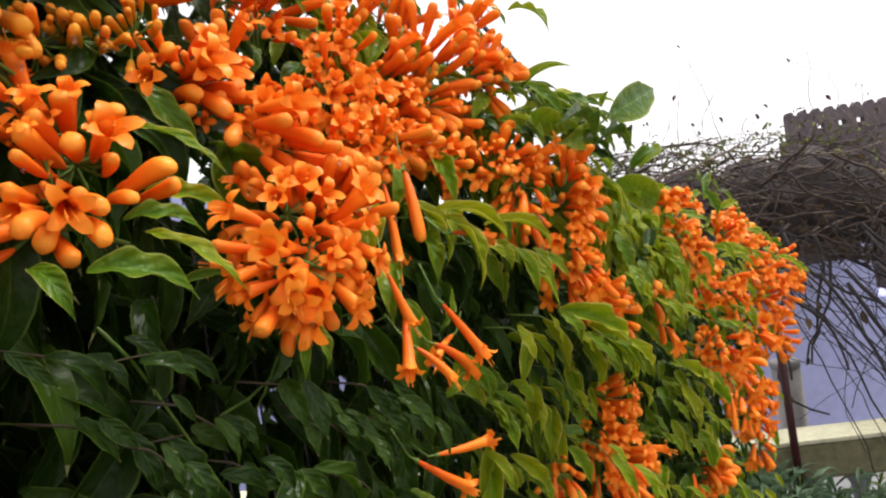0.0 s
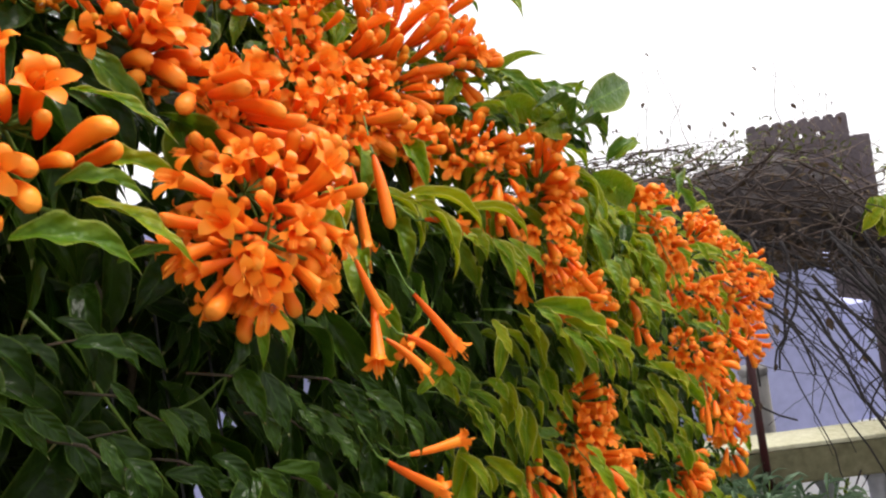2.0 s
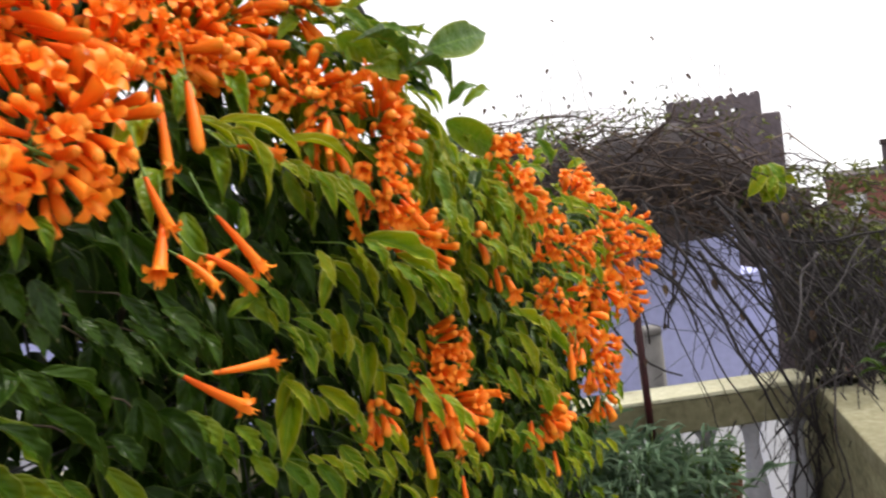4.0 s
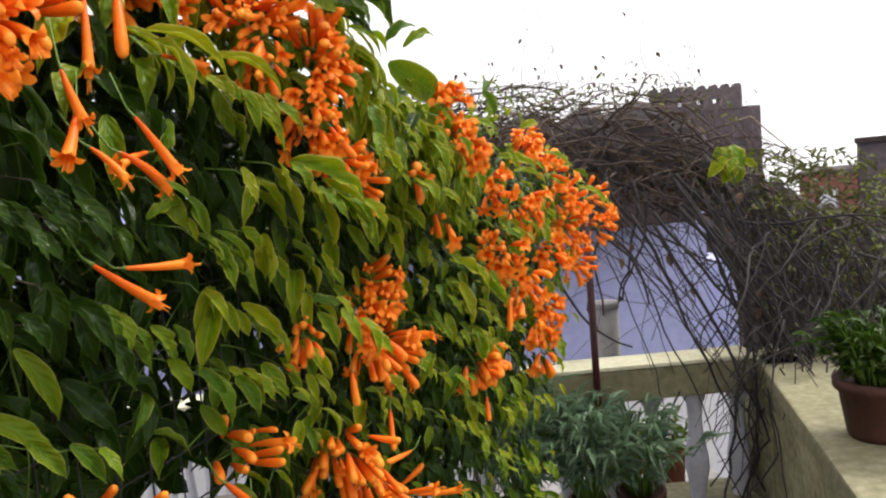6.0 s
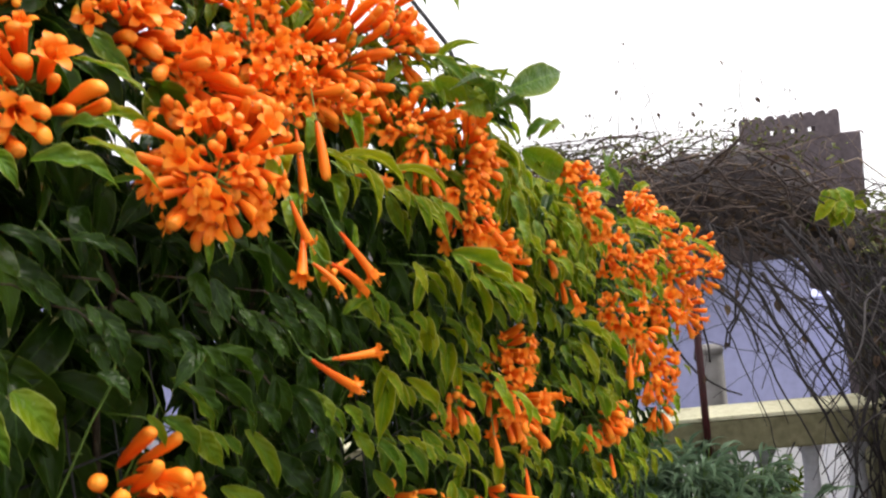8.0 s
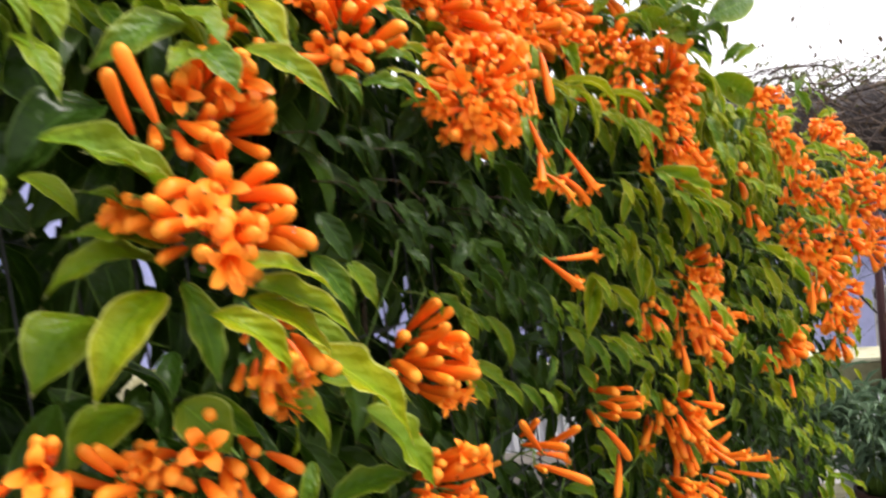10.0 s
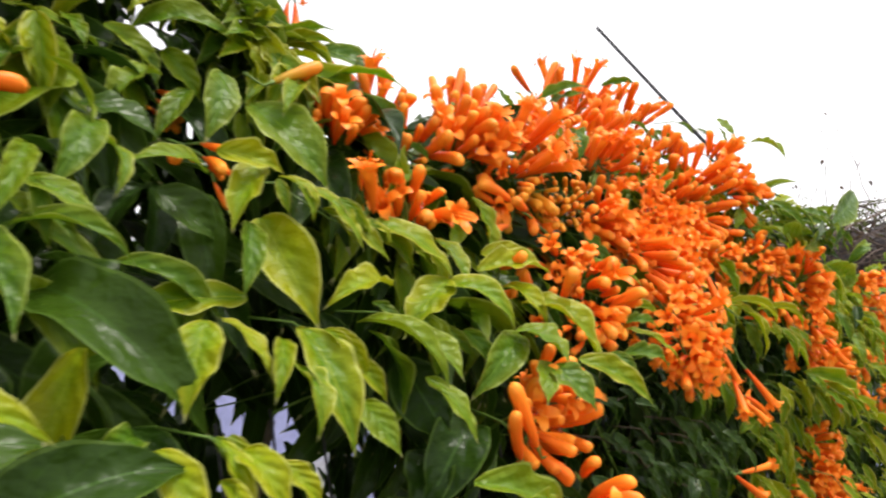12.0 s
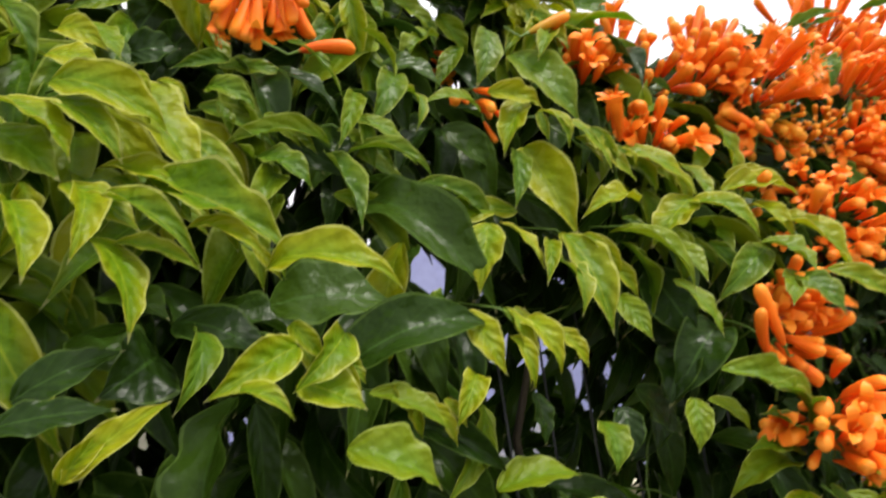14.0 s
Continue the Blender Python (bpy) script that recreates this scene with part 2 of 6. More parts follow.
def tubes(paths, segs=5):
    """Vertices and faces of thin tapered tubes: each path is points and radii."""
    verts, faces = [], []
    for pts, radii in paths:
        start, turn = len(verts), None
        for k, (q, r) in enumerate(zip(pts, radii)):
            d = (pts[min(k + 1, len(pts) - 1)] - pts[max(k - 1, 0)]).normalized()
            a = d.orthogonal().normalized() if turn is None else (turn - d * turn.dot(d)).normalized()
            turn, b = a, d.cross(a)
            for i in range(segs):
                w = 2 * math.pi * i / segs
                verts.append(q + (a * math.cos(w) + b * math.sin(w)) * r)
        for k in range(len(pts) - 1):
            for i in range(segs):
                j = (i + 1) % segs
                faces.append((start + k * segs + i, start + k * segs + j, start + (k + 1) * segs + j, start + (k + 1) * segs + i))
        faces.append([start + i for i in reversed(range(segs))])
        faces.append([start + (len(pts) - 1) * segs + i for i in range(segs)])
    return verts, faces


def turned(at, along, facing, size=1.0):
    """A pose whose y runs along, with z as near to facing as can be."""
    y = along.normalized()
    x = y.cross(facing)
    x = x.normalized() if x.length > 1e-4 else y.orthogonal().normalized()
    z = x.cross(y)
    m = Matrix((x, y, z)).transposed().to_4x4()
    m.translation = at
    return m @ Matrix.Diagonal((size, size, size, 1)) if size != 1.0 else m


def thing(name, at, label, category, group="", kind=""):
    ob = new(name)
    ob.empty_display_size = 0.05
    ob.location = at
    return tagged(ob, label, category, group, kind)


def smooth_step(a, b, x):
    k = min(1.0, max(0.0, (x - a) / (b - a)))
    return k * k * (3 - 2 * k)


UP, ALONG, OUT = Vector((0, 0, 1)), Vector((0.4613, 0.8872, 0)), Vector((0.8872, -0.4613, 0))


def H(s, d, z):
    """A place on the vine: s along the trellis, d out of it, z up."""
    return Vector((-0.26, 0, z)) + ALONG * s + OUT * d


# ---- ground and terrace ----
ground = tagged(child("ground", mesh_of("ground", [(-400, -400, -3.2), (400, -400, -3.2), (400, 400, -3.2), (-400, 400, -3.2)], [(0, 1, 2, 3)], EARTH), None), "bare brown earth far below the terrace", "ground", kind="structure")
floor = tagged(part("floor", box(-3.4, 1.60, -3.2, 3.1, -0.2, 0.0), CONCRETE, None), "grey concrete terrace floor with stains", "floor", kind="structure")
tagged(part("wall_terrace", box(-3.3, 1.5, -3.1, 3.0, -3.2, -0.204), CONCRETE, None), "grey concrete wall under the terrace", "wall", kind="structure")

# ---- balustrade at the end of the terrace ----
RAIL = pose(0.78, 2.012, 0, 0, 0, -5)
rail_thing = thing("balustrade", (0, 0, 0), "cream painted concrete balustrade with pale turned balusters", "balustrade")
rail_thing.matrix_basis = RAIL
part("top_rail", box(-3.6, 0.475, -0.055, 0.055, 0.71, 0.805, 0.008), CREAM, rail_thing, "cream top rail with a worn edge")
# thin slab added to hold the lit colour of the rail's top
part("rail_cap", box(-3.6, 0.475, -0.06, 0.06, 0.807, 0.820, 0.004), LIT_CREAM, rail_thing, "cream rail top, coloured lighter for the light on it")
part("plinth", box(-3.6, 0.475, -0.235, 0.12, 0.0, 0.375, 0.008), CREAM, rail_thing)
part("corner_pier", box(0.475, 0.60, -0.12, 0.09, 0.0, 0.80, 0.01), WORN_SHADED, rail_thing)
part("pier", box(-2.68, -2.54, -0.11, 0.11, 0.33, 0.86, 0.01), CREAM, rail_thing)
shape = [(0.030, 0.33), (0.034, 0.35), (0.022, 0.37), (0.026, 0.42), (0.036, 0.47), (0.034, 0.51), (0.024, 0.57), (0.020, 0.62), (0.023, 0.67), (0.033, 0.688), (0.033, 0.71)]
bm = lathe(shape, 14)
one = bpy.data.meshes.new("baluster")
bm.to_mesh(one), bm.free()
one.materials.append(PALE)
one.polygons.foreach_set("use_smooth", [True] * len(one.polygons))
for i in range(9):
    child("baluster", one, rail_thing, pose(0.432 - 0.130 * i, 0, 0))
for i in range(50):
    x = -0.70 - 0.058 * i
    if abs(x + 2.61) > 0.10:
        child("baluster", one, rail_thing, pose(x, 0, 0) @ Matrix.Diagonal((0.52, 0.52, 1, 1)))

# the broad parapet that runs back along the terrace
parapet = thing("parapet", (1.30, 1.94, 0), "broad cream painted parapet with a flat worn top", "parapet")
parapet.matrix_basis = pose(1.285, 1.95, 0, 0, 0, -20)
part("body", box(0.0, 0.36, -4.6, 0.0, 0.0, 0.75, 0.008), WORN_SHADED, parapet)
part("coping", box(-0.02, 0.40, -4.6, 0.02, 0.75, 0.80, 0.008), CREAM, parapet, "cream coping slab")

# grey stub pillar behind the rail
stub = thing("pillar", (1.03, 2.6, -3.2), "grey concrete stub pillar behind the balustrade", "pillar")
part("shaft", lathe([(0.048, 0.0), (0.048, 4.06)], 18), CONCRETE, stub, smooth=True)
part("cap", lathe([(0.048, 4.062), (0.051, 4.066), (0.051, 4.082), (0.046, 4.088), (0.001, 4.09)], 18), CONCRETE, stub, smooth=True)

# dark red support post at the end of the vine
post = thing("support_post", (0.768, 1.93, 0.375), "dark red painted steel post at the end of the trellis", "post")
part("tube", lathe([(0.0105, 0.0), (0.0105, 0.965)], 12), REDPAINT, post, smooth=True)
part("base_plate", box(-0.03, 0.03, -0.03, 0.016, 0.0, 0.006), REDPAINT, post)

# ---- neighbouring houses ----
house = thing("house", (0, 5, -3.2), "lavender painted house with a dark brown overhanging roof", "house")
part("wall", box(-6.0, 2.62, 0.0, 4.0, 0.0, 4.22), LAVENDER, house)
part("low_wing", box(2.62, 2.92, 0.15, 4.0, 0.0, 3.82), LAVENDER, house)
part("upper_storey", box(-6.0, -1.6, 0.02, 4.0, 4.22, 5.3), LAVENDER, house)
part("dado", box(-5.9, 2.60, -0.04, -0.004, 0.0, 3.0, 0.004), WHITE, house, "white painted lower wall")
part("side_dado", box(2.604, 2.90, 0.11, 0.146, 0.0, 3.0, 0.004), WHITE, house)
part("roof", box(-1.6, 2.35, -0.35, 4.2, 4.22, 4.46, 0.02), BROWN, house, "dark brown roof slab")
part("roof_edge", box(-1.6, 2.35, -0.42, -0.35, 4.18, 4.43, 0.01), BROWN, house)
for x in (0.2, -2.9):
    win = part("window", box(x, x + 0.8, -0.03, 0.03, 2.6, 3.7, 0.006), PALE, house)
    part("pane", box(x + 0.06, x + 0.37, -0.045, -0.031, 2.68, 3.62), GLASS, win)
    part("pane", box(x + 0.43, x + 0.74, -0.045, -0.031, 2.68, 3.62), GLASS, win)

tower = thing("tower", (5.4, 11, -3.2), "dark brown rooftop tower with a scalloped pierced parapet", "building")
part("shaft", box(-0.60, 0.85, 0.0, 0.42, 0.0, 5.32), BRICK, tower)
part("side_shaft", box(0.85, 1.25, 0.1, 0.5, 0.0, 5.36, 0.03), BRICK, tower)
part("lower_wing", box(1.25, 1.64, 0.15, 0.6, 0.0, 4.09, 0.03), BRICK, tower)
bm = bmesh.new()
for z0, z1 in ((5.32, 5.42), (5.49, 5.66)):
    box(-0.62, 0.87, -0.02, 0.10, z0, z1, 0, bm)
for x0, x1 in ((-0.62, -0.20), (-0.09, 0.12), (0.22, 0.38), (0.49, 0.87)):
    box(x0, x1, -0.02, 0.10, 5.42, 5.49, 0, bm)
part("pierced_parapet", bm, BRICK, tower, "parapet pierced by a row of small holes")
for i in range(8):
    bm = bmesh.new()
    bmesh.ops.create_cone(bm, cap_ends=True, segments=14, radius1=0.055, radius2=0.055, depth=0.118)
    part("scallop", bm, BRICK, tower, m=pose(-0.56 + 0.196 * i, 0.04, 5.665, 90, 0, 0))

far = thing("apartment_building", (6.55, 10.0, -3.2), "dark grey and red rendered building with a pale window", "building")
far.matrix_basis = pose(6.55, 10.0, -3.2, 0, 0, -36)
part("wall", box(0.75, 3.6, 0.2, 2.6, 0.0, 4.60), BRICK, far)
part("front_wall", box(0.0, 0.75, 0.0, 2.4, 0.0, 4.20), REDWALL, far)
part("front_coping", box(-0.03, 0.75, -0.03, 2.4, 4.20, 4.25, 0.01), BRICK, far)
part("roof", box(0.72, 3.7, 0.12, 2.7, 4.60, 4.68, 0.01), BROWN, far)
for x in (0.24, 1.2, 2.2):
    y = 0.0 if x < 0.7 else 0.2
    win = part("window", box(x, x + 0.26, y - 0.03, y + 0.02, 3.62, 3.98, 0.004), CONCRETE, far)
    part("pane", box(x + 0.03, x + 0.23, y - 0.04, y - 0.031, 3.65, 3.95), GLASS, win)

# added ring, glowing pale white as haze, that closes the distance
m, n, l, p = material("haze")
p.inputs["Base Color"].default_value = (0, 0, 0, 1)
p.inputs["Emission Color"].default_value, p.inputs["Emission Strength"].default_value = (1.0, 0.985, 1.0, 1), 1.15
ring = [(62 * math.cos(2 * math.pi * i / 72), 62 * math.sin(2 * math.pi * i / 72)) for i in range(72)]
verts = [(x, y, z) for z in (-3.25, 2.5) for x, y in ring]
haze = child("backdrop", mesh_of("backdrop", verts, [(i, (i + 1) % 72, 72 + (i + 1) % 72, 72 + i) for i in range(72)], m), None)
tagged(haze, "added white glowing ring in place of sky haze, hiding the horizon", "backdrop", kind="structure")

# ---- leaf and flower shapes ----


def leaf_shape(rows, cols, wide, curl, fold, wave, twist, seed):
    """A pointed leaflet one unit long: arched, folded on its midrib, with a wavy rim."""
    rng = random.Random(seed)
    ph = rng.uniform(0, 6.28)
    verts, uvs, faces = [], [], []
    for i in range(rows + 1):
        t = i / rows
        w = wide * 0.5 * (2.1 * (t + 0.01) ** 0.60 * (1 - t) ** 1.08 + 0.08 * math.sin(math.pi * t) ** 2) * (1 - 0.42 * smooth_step(0.70, 0.92, t) + 0.15 * smooth_step(0.92, 1.0, t))
        half, chord = 0.5 * curl, 2 * math.sin(0.5 * curl)
        y = (math.sin(half) - math.sin(half - curl * t)) / chord
        z = (math.cos(half - curl * t) - math.cos(half)) / chord
        for j in range(cols + 1):
            v = 2 * j / cols - 1
            a = twist * (t - 0.3)
            lift = fold * abs(v) ** 1.3 * w + wave * w * (math.sin(t * min(17, rows * 0.85) + ph + (1.7 if v > 0 else 0)) + 0.4 * math.sin(t * min(29, rows * 1.3) + 2 * ph + (0.9 if v > 0 else 0))) * abs(v) ** 2 + 0.10 * w * math.sin(t * 30 + abs(v) * 5) * (1 - abs(v)) * abs(v) * 3
            x = v * w
            verts.append((x * math.cos(a) - lift * math.sin(a), y, z + x * math.sin(a) + lift * math.cos(a)))
            uvs.append((t, j / cols))
    for i in range(rows):
        for j in range(cols):
            k = i * (cols + 1) + j
            faces.append((k, k + 1, k + cols + 2, k + cols + 1))
    return verts, faces, uvs


def leaf_set(rows, cols, count, base):
    rng = random.Random(base)
    return [leaf_shape(rows, cols, rng.uniform(0.31, 0.43), rng.uniform(0.6, 2.2), rng.uniform(0.2, 0.95), rng.uniform(0.10, 0.32), rng.uniform(-0.8, 0.8), base + i) for i in range(count)]


FINE = leaf_set(20, 6, 12, 50)
FINE_MESH = {k: [mesh_of("leaf", *s[:2], mat, s[2]) for s in FINE] for k, mat in (("y", YOUNG), ("g", GREEN), ("k", DARK))}
ROUGH = [tuple(np.array(a) for a in s) for s in leaf_set(6, 2, 8, 130)]
NEAR = [tuple(np.array(a) for a in s) for s in FINE]
COARSE = [tuple(np.array(a) for a in s) for s in leaf_set(11, 4, 14, 90)]


def flower_mesh(name, mat, opened, seed, plump=1.0):
    """A trumpet one unit long: a closed club-shaped bud, or one with lobes rolled back and stamens out."""
    rng = random.Random(seed)
    if opened:
        prof = [(0, .030), (.06, .046), (.25, .072), (.5, .096), (.72, .116), (.86, .128), (.93, .134)]
    else:
        prof = [(0, .030), (.05, .046), (.15, .082), (.32, .110), (.52, .128), (.68, .143), (.81, .151), (.90, .145), (.958, .119), (.987, .075), (1, .004)]
    segs, bend = 12, rng.uniform(-0.22, 0.30)
    verts, faces, uvs = [], [], []

    def bent(x, y, z):
        return (x, y, z - bend * y * y)

    for t, r in prof:
        for i in range(segs):
            w = 2 * math.pi * i / segs
            q = r * plump * (1 + 0.03 * math.cos(5 * w + seed) + 0.09 * smooth_step(0.7, 0.95, t) * (abs(math.cos(2 * w)) - 0.7))
            verts.append(bent(q * math.cos(w), t, q * math.sin(w)))
            uvs.append((t, i / segs))
    for k in range(len(prof) - 1):
        for i in range(segs):
            j = (i + 1) % segs
            faces.append((k * segs + i, k * segs + j, (k + 1) * segs + j, (k + 1) * segs + i))
    if opened:
        lobes = rng.choice((4, 5))
        for q in range(lobes):
            w0, start = 2 * math.pi * (q + rng.uniform(-0.1, 0.1)) / lobes, len(verts)
            roll, reach = rng.uniform(1.4, 2.9), rng.uniform(0.28, 0.38)
            for k in range(6):
                f = k / 5
                a = roll * f
                rad = 0.118 + reach / roll * (1 - math.cos(a))
                y = 0.91 + reach / roll * math.sin(a)
                half = 0.088 * math.sqrt(max(0.0, 1 - f ** 3)) + 0.018
                for side in (-1, 0, 1):
                    c, s_ = math.cos(w0), math.sin(w0)
                    off, out = side * half, rad - 0.016 * abs(side)
                    verts.append(bent(c * out - s_ * off, y + 0.014 * abs(side), s_ * out + c * off))
                    uvs.append((0.80 + 0.16 * f, 0.5 + 0.4 * side))
            for k in range(5):
                for j in range(2):
                    b = start + 3 * k + j
                    faces.append((b, b + 1, b + 4, b + 3))
        for q in range(3):
            w0 = rng.uniform(0, 6.28)
            path = [Vector(bent(0.03 * math.cos(w0) * (1 + f), 0.8 + 0.45 * f, 0.03 * math.sin(w0) * (1 + f) - 0.06 * f * f)) for f in (0, .5, .9, 1.0)]
            v, f_ = tubes([(path, [0.008, 0.007, 0.012, 0.014])], 4)
            faces += [tuple(i + len(verts) for i in g) for g in f_]
            verts += [tuple(c) for c in v]
            uvs += [(1.0, 0.5)] * len(v)
    return mesh_of(name, verts, faces, mat, uvs)


BUD = [flower_mesh("bud", ORANGE, False, i, random.Random(i).uniform(0.9, 1.12)) for i in range(5)]
OPEN = [flower_mesh("flower", ORANGE, True, 20 + i) for i in range(6)]
GREEN_BUD = [flower_mesh("bud", BUDDING, False, 40 + i, 1.05) for i in range(4)]
bm = bmesh.new()
bmesh.ops.create_uvsphere(bm, u_segments=8, v_segments=6, radius=1.0)
DROP = bpy.data.meshes.new("drop")
bm.to_mesh(DROP), bm.free()
DROP.materials.append(WATER)
DROP.polygons.foreach_set("use_smooth", [True] * len(DROP.polygons))

# ---- the flowering vine on its trellis ----
vine = thing("flowering_vine", H(0.6, -0.1, 0), "orange trumpet flowers and glossy green leaves covering a wire trellis", "vine")
HOME = vine.location.copy()
rng = random.Random(7)


HEADS, BLADES = [], []


def pick(mix):
    k = rng.random()
    if mix == "g":
        return rng.choice(GREEN_BUD) if k < 0.8 else rng.choice(BUD)
    limit = {"b": 0.80, "m": 0.50, "o": 0.18}[mix]
    return rng.choice(BUD) if k < limit else rng.choice(OPEN)


def put_flower(me, base, along, size, parent, origin, fat=1.0):
    m = turned(base - origin, along, UP + Vector((rng.uniform(-1, 1), rng.uniform(-1, 1), 0)) * 0.6, size)
    slim = min(1.0, 0.0365 / size) * rng.uniform(0.74, 0.88) * fat * (1.22 if me in OPEN else 1.0)
    m = m @ Matrix.Diagonal((slim, 1, slim, 1))
    return child("flower" if me in OPEN else "bud", me, parent, m)


def cluster(s, d, z, axis, n, size, mix, spread=58, fat=1.1):
    """A bunch of trumpets that fan out from the end of a shoot."""
    way = (ALONG * axis[0] + OUT * axis[1] + UP * axis[2]).normalized()
    heart = H(s, d, z) - way * size * 0.55
    HEADS.append(H(s, d, z))
    a = way.orthogonal().normalized()
    b = way.cross(a)
    paths, flowers, turn = [], [], rng.uniform(0, 6.28)
    root = heart - way * 0.05 - UP * 0.01
    paths.append(([root, heart - way * 0.02, heart], [0.0012, 0.0011, 0.0010]))
    n = round(n * 1.08)
    for i in range(n):
        th = radians(spread) * math.sqrt((i + 0.3) / n) * rng.uniform(0.7, 1.2)
        ph = turn + i * 2.39996 + rng.uniform(-0.5, 0.5)
        rim = a * math.cos(ph) + b * math.sin(ph)
        lean = th * rng.uniform(0.3, 0.75)
        dirn = way * math.cos(lean) + rim * math.sin(lean)
        dirn = (dirn + Vector((rng.uniform(-0.2, 0.2), rng.uniform(-0.2, 0.2), rng.uniform(-0.28, 0.16)))).normalized()
        base = heart + way * size * (rng.uniform(-0.05, 0.5) - 0.35 * math.sin(th)) + rim * size * rng.uniform(0.5, 0.8) * math.sin(th)
        length = size * rng.choice((0.5, 0.68, 0.85, 0.95, 1.0, 1.05, 1.12)) * rng.uniform(0.92, 1.08) * (0.72 if mix == "g" else 1.0)
        flowers.append((pick(mix), base, dirn, length))
        paths.append(([heart, (heart + base) * 0.5 - dirn * 0.001, base, base + dirn * length * 0.05], [0.0008, 0.0007, 0.0010, length * 0.050]))
    v, f = tubes([([q - heart for q in pts], r) for pts, r in paths], 5)
    ob = child("flower_head", mesh_of("stalk", v, f, STALK), vine, Matrix.Translation(heart - HOME))
    for me, base, dirn, length in flowers:
        put_flower(me, base, dirn, length, ob, heart, fat)
        if rng.random() < 0.34:
            size_ = rng.uniform(0.0009, 0.0016)
            child("water_drop", DROP, ob, Matrix.Translation(base + dirn * length * rng.uniform(0.75, 0.95) - UP * min(length, 0.0365) * 0.15 - heart) @ Matrix.Diagonal((size_, size_, size_ * 1.3, 1)))
    return ob


def single(base, tip, mix):
    """One trumpet that hangs by itself."""
    p0, p1 = H(*base), H(*tip)
    length = min(0.062, max(0.03, (p1 - p0).length))
    way = (p1 - p0).normalized()
    v, f = tubes([([p0 - way * 0.02 + UP * 0.012 - p0, -way * 0.006, Vector((0, 0, 0)), way * length * 0.05], [0.0007, 0.0007, 0.001, length * 0.048])], 5)
    ob = child("flower_head", mesh_of("stalk", v, f, STALK), vine, Matrix.Translation(p0 - HOME))
    put_flower({"o": OPEN, "b": BUD, "g": GREEN_BUD}[mix][rng.randrange(4)], p0, way, length / 0.97, ob, p0, 0.84 if mix == "o" else 1.0)


def put_leaf(p0, p1, wide, kind, facing):
    BLADES.append((p0 + p1) * 0.5)
    length = (p1 - p0).length
    me = rng.choice(FINE_MESH[kind])
    m = turned(p0 - HOME, p1 - p0, facing) @ Matrix.Diagonal((wide / 0.38, length * 1.04, length * 0.9, 1))
    child("leaf", me, vine, m)


def leaf_at(base, tip, wide, kind):
    near = smooth_step(0.35, 0.15, base[0])
    face = (H(0.27 - 0.32 * near, 0.3, 1.5 + 0.1 * near) - H(*base)).normalized() * 0.75 + (UP * rng.uniform(0.4, 1.1) + ALONG * rng.uniform(-0.6, 0.5)) * (1 - 0.6 * smooth_step(-0.06, -0.16, base[0])) + OUT * 0.3 * (1 - near)
    put_leaf(H(*base), H(*tip), wide * (0.80 + 0.55 * near + 0.28 * smooth_step(-0.10, -0.18, base[0])), kind, face)


def spray(base, tip, n, length, kind):
    """A compound leaf: a row of leaflets that hang side by side from one stalk."""
    p0, p1 = H(*base), H(*tip)
    run = (p1 - p0).normalized()
    v, f = tubes([([p0 - run * 0.01 - OUT * 0.03 - HOME, p0 - OUT * 0.008 - HOME, p0.lerp(p1, 0.6) - OUT * 0.006 - UP * 0.006 - HOME, p1 - OUT * 0.006 - HOME], [0.0008, 0.0007, 0.0006, 0.0004])], 5)
    child("stalk", mesh_of("stalk", v, f, BARK if kind == "k" else STALK), vine)
    for i in range(n):
        f = i / (n - 1) + rng.uniform(-0.09, 0.09)
        way = (run * rng.uniform(-0.1, 0.95) - UP * rng.uniform(0.55, 1.0) + OUT * rng.uniform(0.0, 0.5)).normalized()
        size = length * (1.0 - 0.5 * abs(f - 0.45)) * rng.uniform(0.75, 1.2) * (1 - 0.28 * smooth_step(0.72, 1.0, base[0]))
        p = p0.lerp(p1, f) + UP * rng.uniform(-0.004, 0.006) + OUT * rng.uniform(-0.008, 0.006)
        put_leaf(p, p + way * size, size * rng.uniform(0.36, 0.52), kind, OUT * rng.uniform(0.5, 0.9) + UP * rng.uniform(0.3, 0.7) + ALONG * rng.uniform(-0.7, 0.1))


cluster(0.193, -0.002, 1.505, (0.14, 0.98, 0.15), 20, 0.034, 'b', 62, 1.20)
cluster(0.169, -0.005, 1.516, (-0.19, 0.42, 0.89), 5, 0.029, 'b', 40, 1.20)
cluster(0.151, 0.003, 1.483, (-0.09, 0.82, -0.57), 6, 0.027, 'b', 50, 1.20)
cluster(0.128, 0.035, 1.446, (-0.78, 0.54, 0.31), 16, 0.030, 'b', 65, 1.25)
cluster(0.166, 0.035, 1.436, (0.05, 1.00, 0.05), 16, 0.032, 'b', 60, 1.25)
cluster(0.171, 0.035, 1.360, (-0.24, 0.75, -0.61), 18, 0.029, 'b', 60, 1.20)
cluster(0.358, -0.021, 1.309, (-0.02, 1.00, 0.07), 24, 0.042, 'b', 62, 1.15)
cluster(0.367, -0.027, 1.209, (0.05, 0.91, 0.42), 22, 0.044, 'b', 60, 1.15)
cluster(0.554, -0.041, 1.168, (0.14, 0.93, 0.33), 6, 0.052, 'b', 62, 1.00)
cluster(0.710, -0.045, 1.163, (-0.15, 0.96, 0.23), 10, 0.044, 'b', 60, 1.10)
cluster(0.860, -0.036, 1.088, (-0.70, 0.66, -0.28), 26, 0.046, 'b', 70, 1.15)
cluster(0.917, -0.035, 1.019, (-0.49, 0.58, -0.65), 18, 0.044, 'b', 65, 1.15)
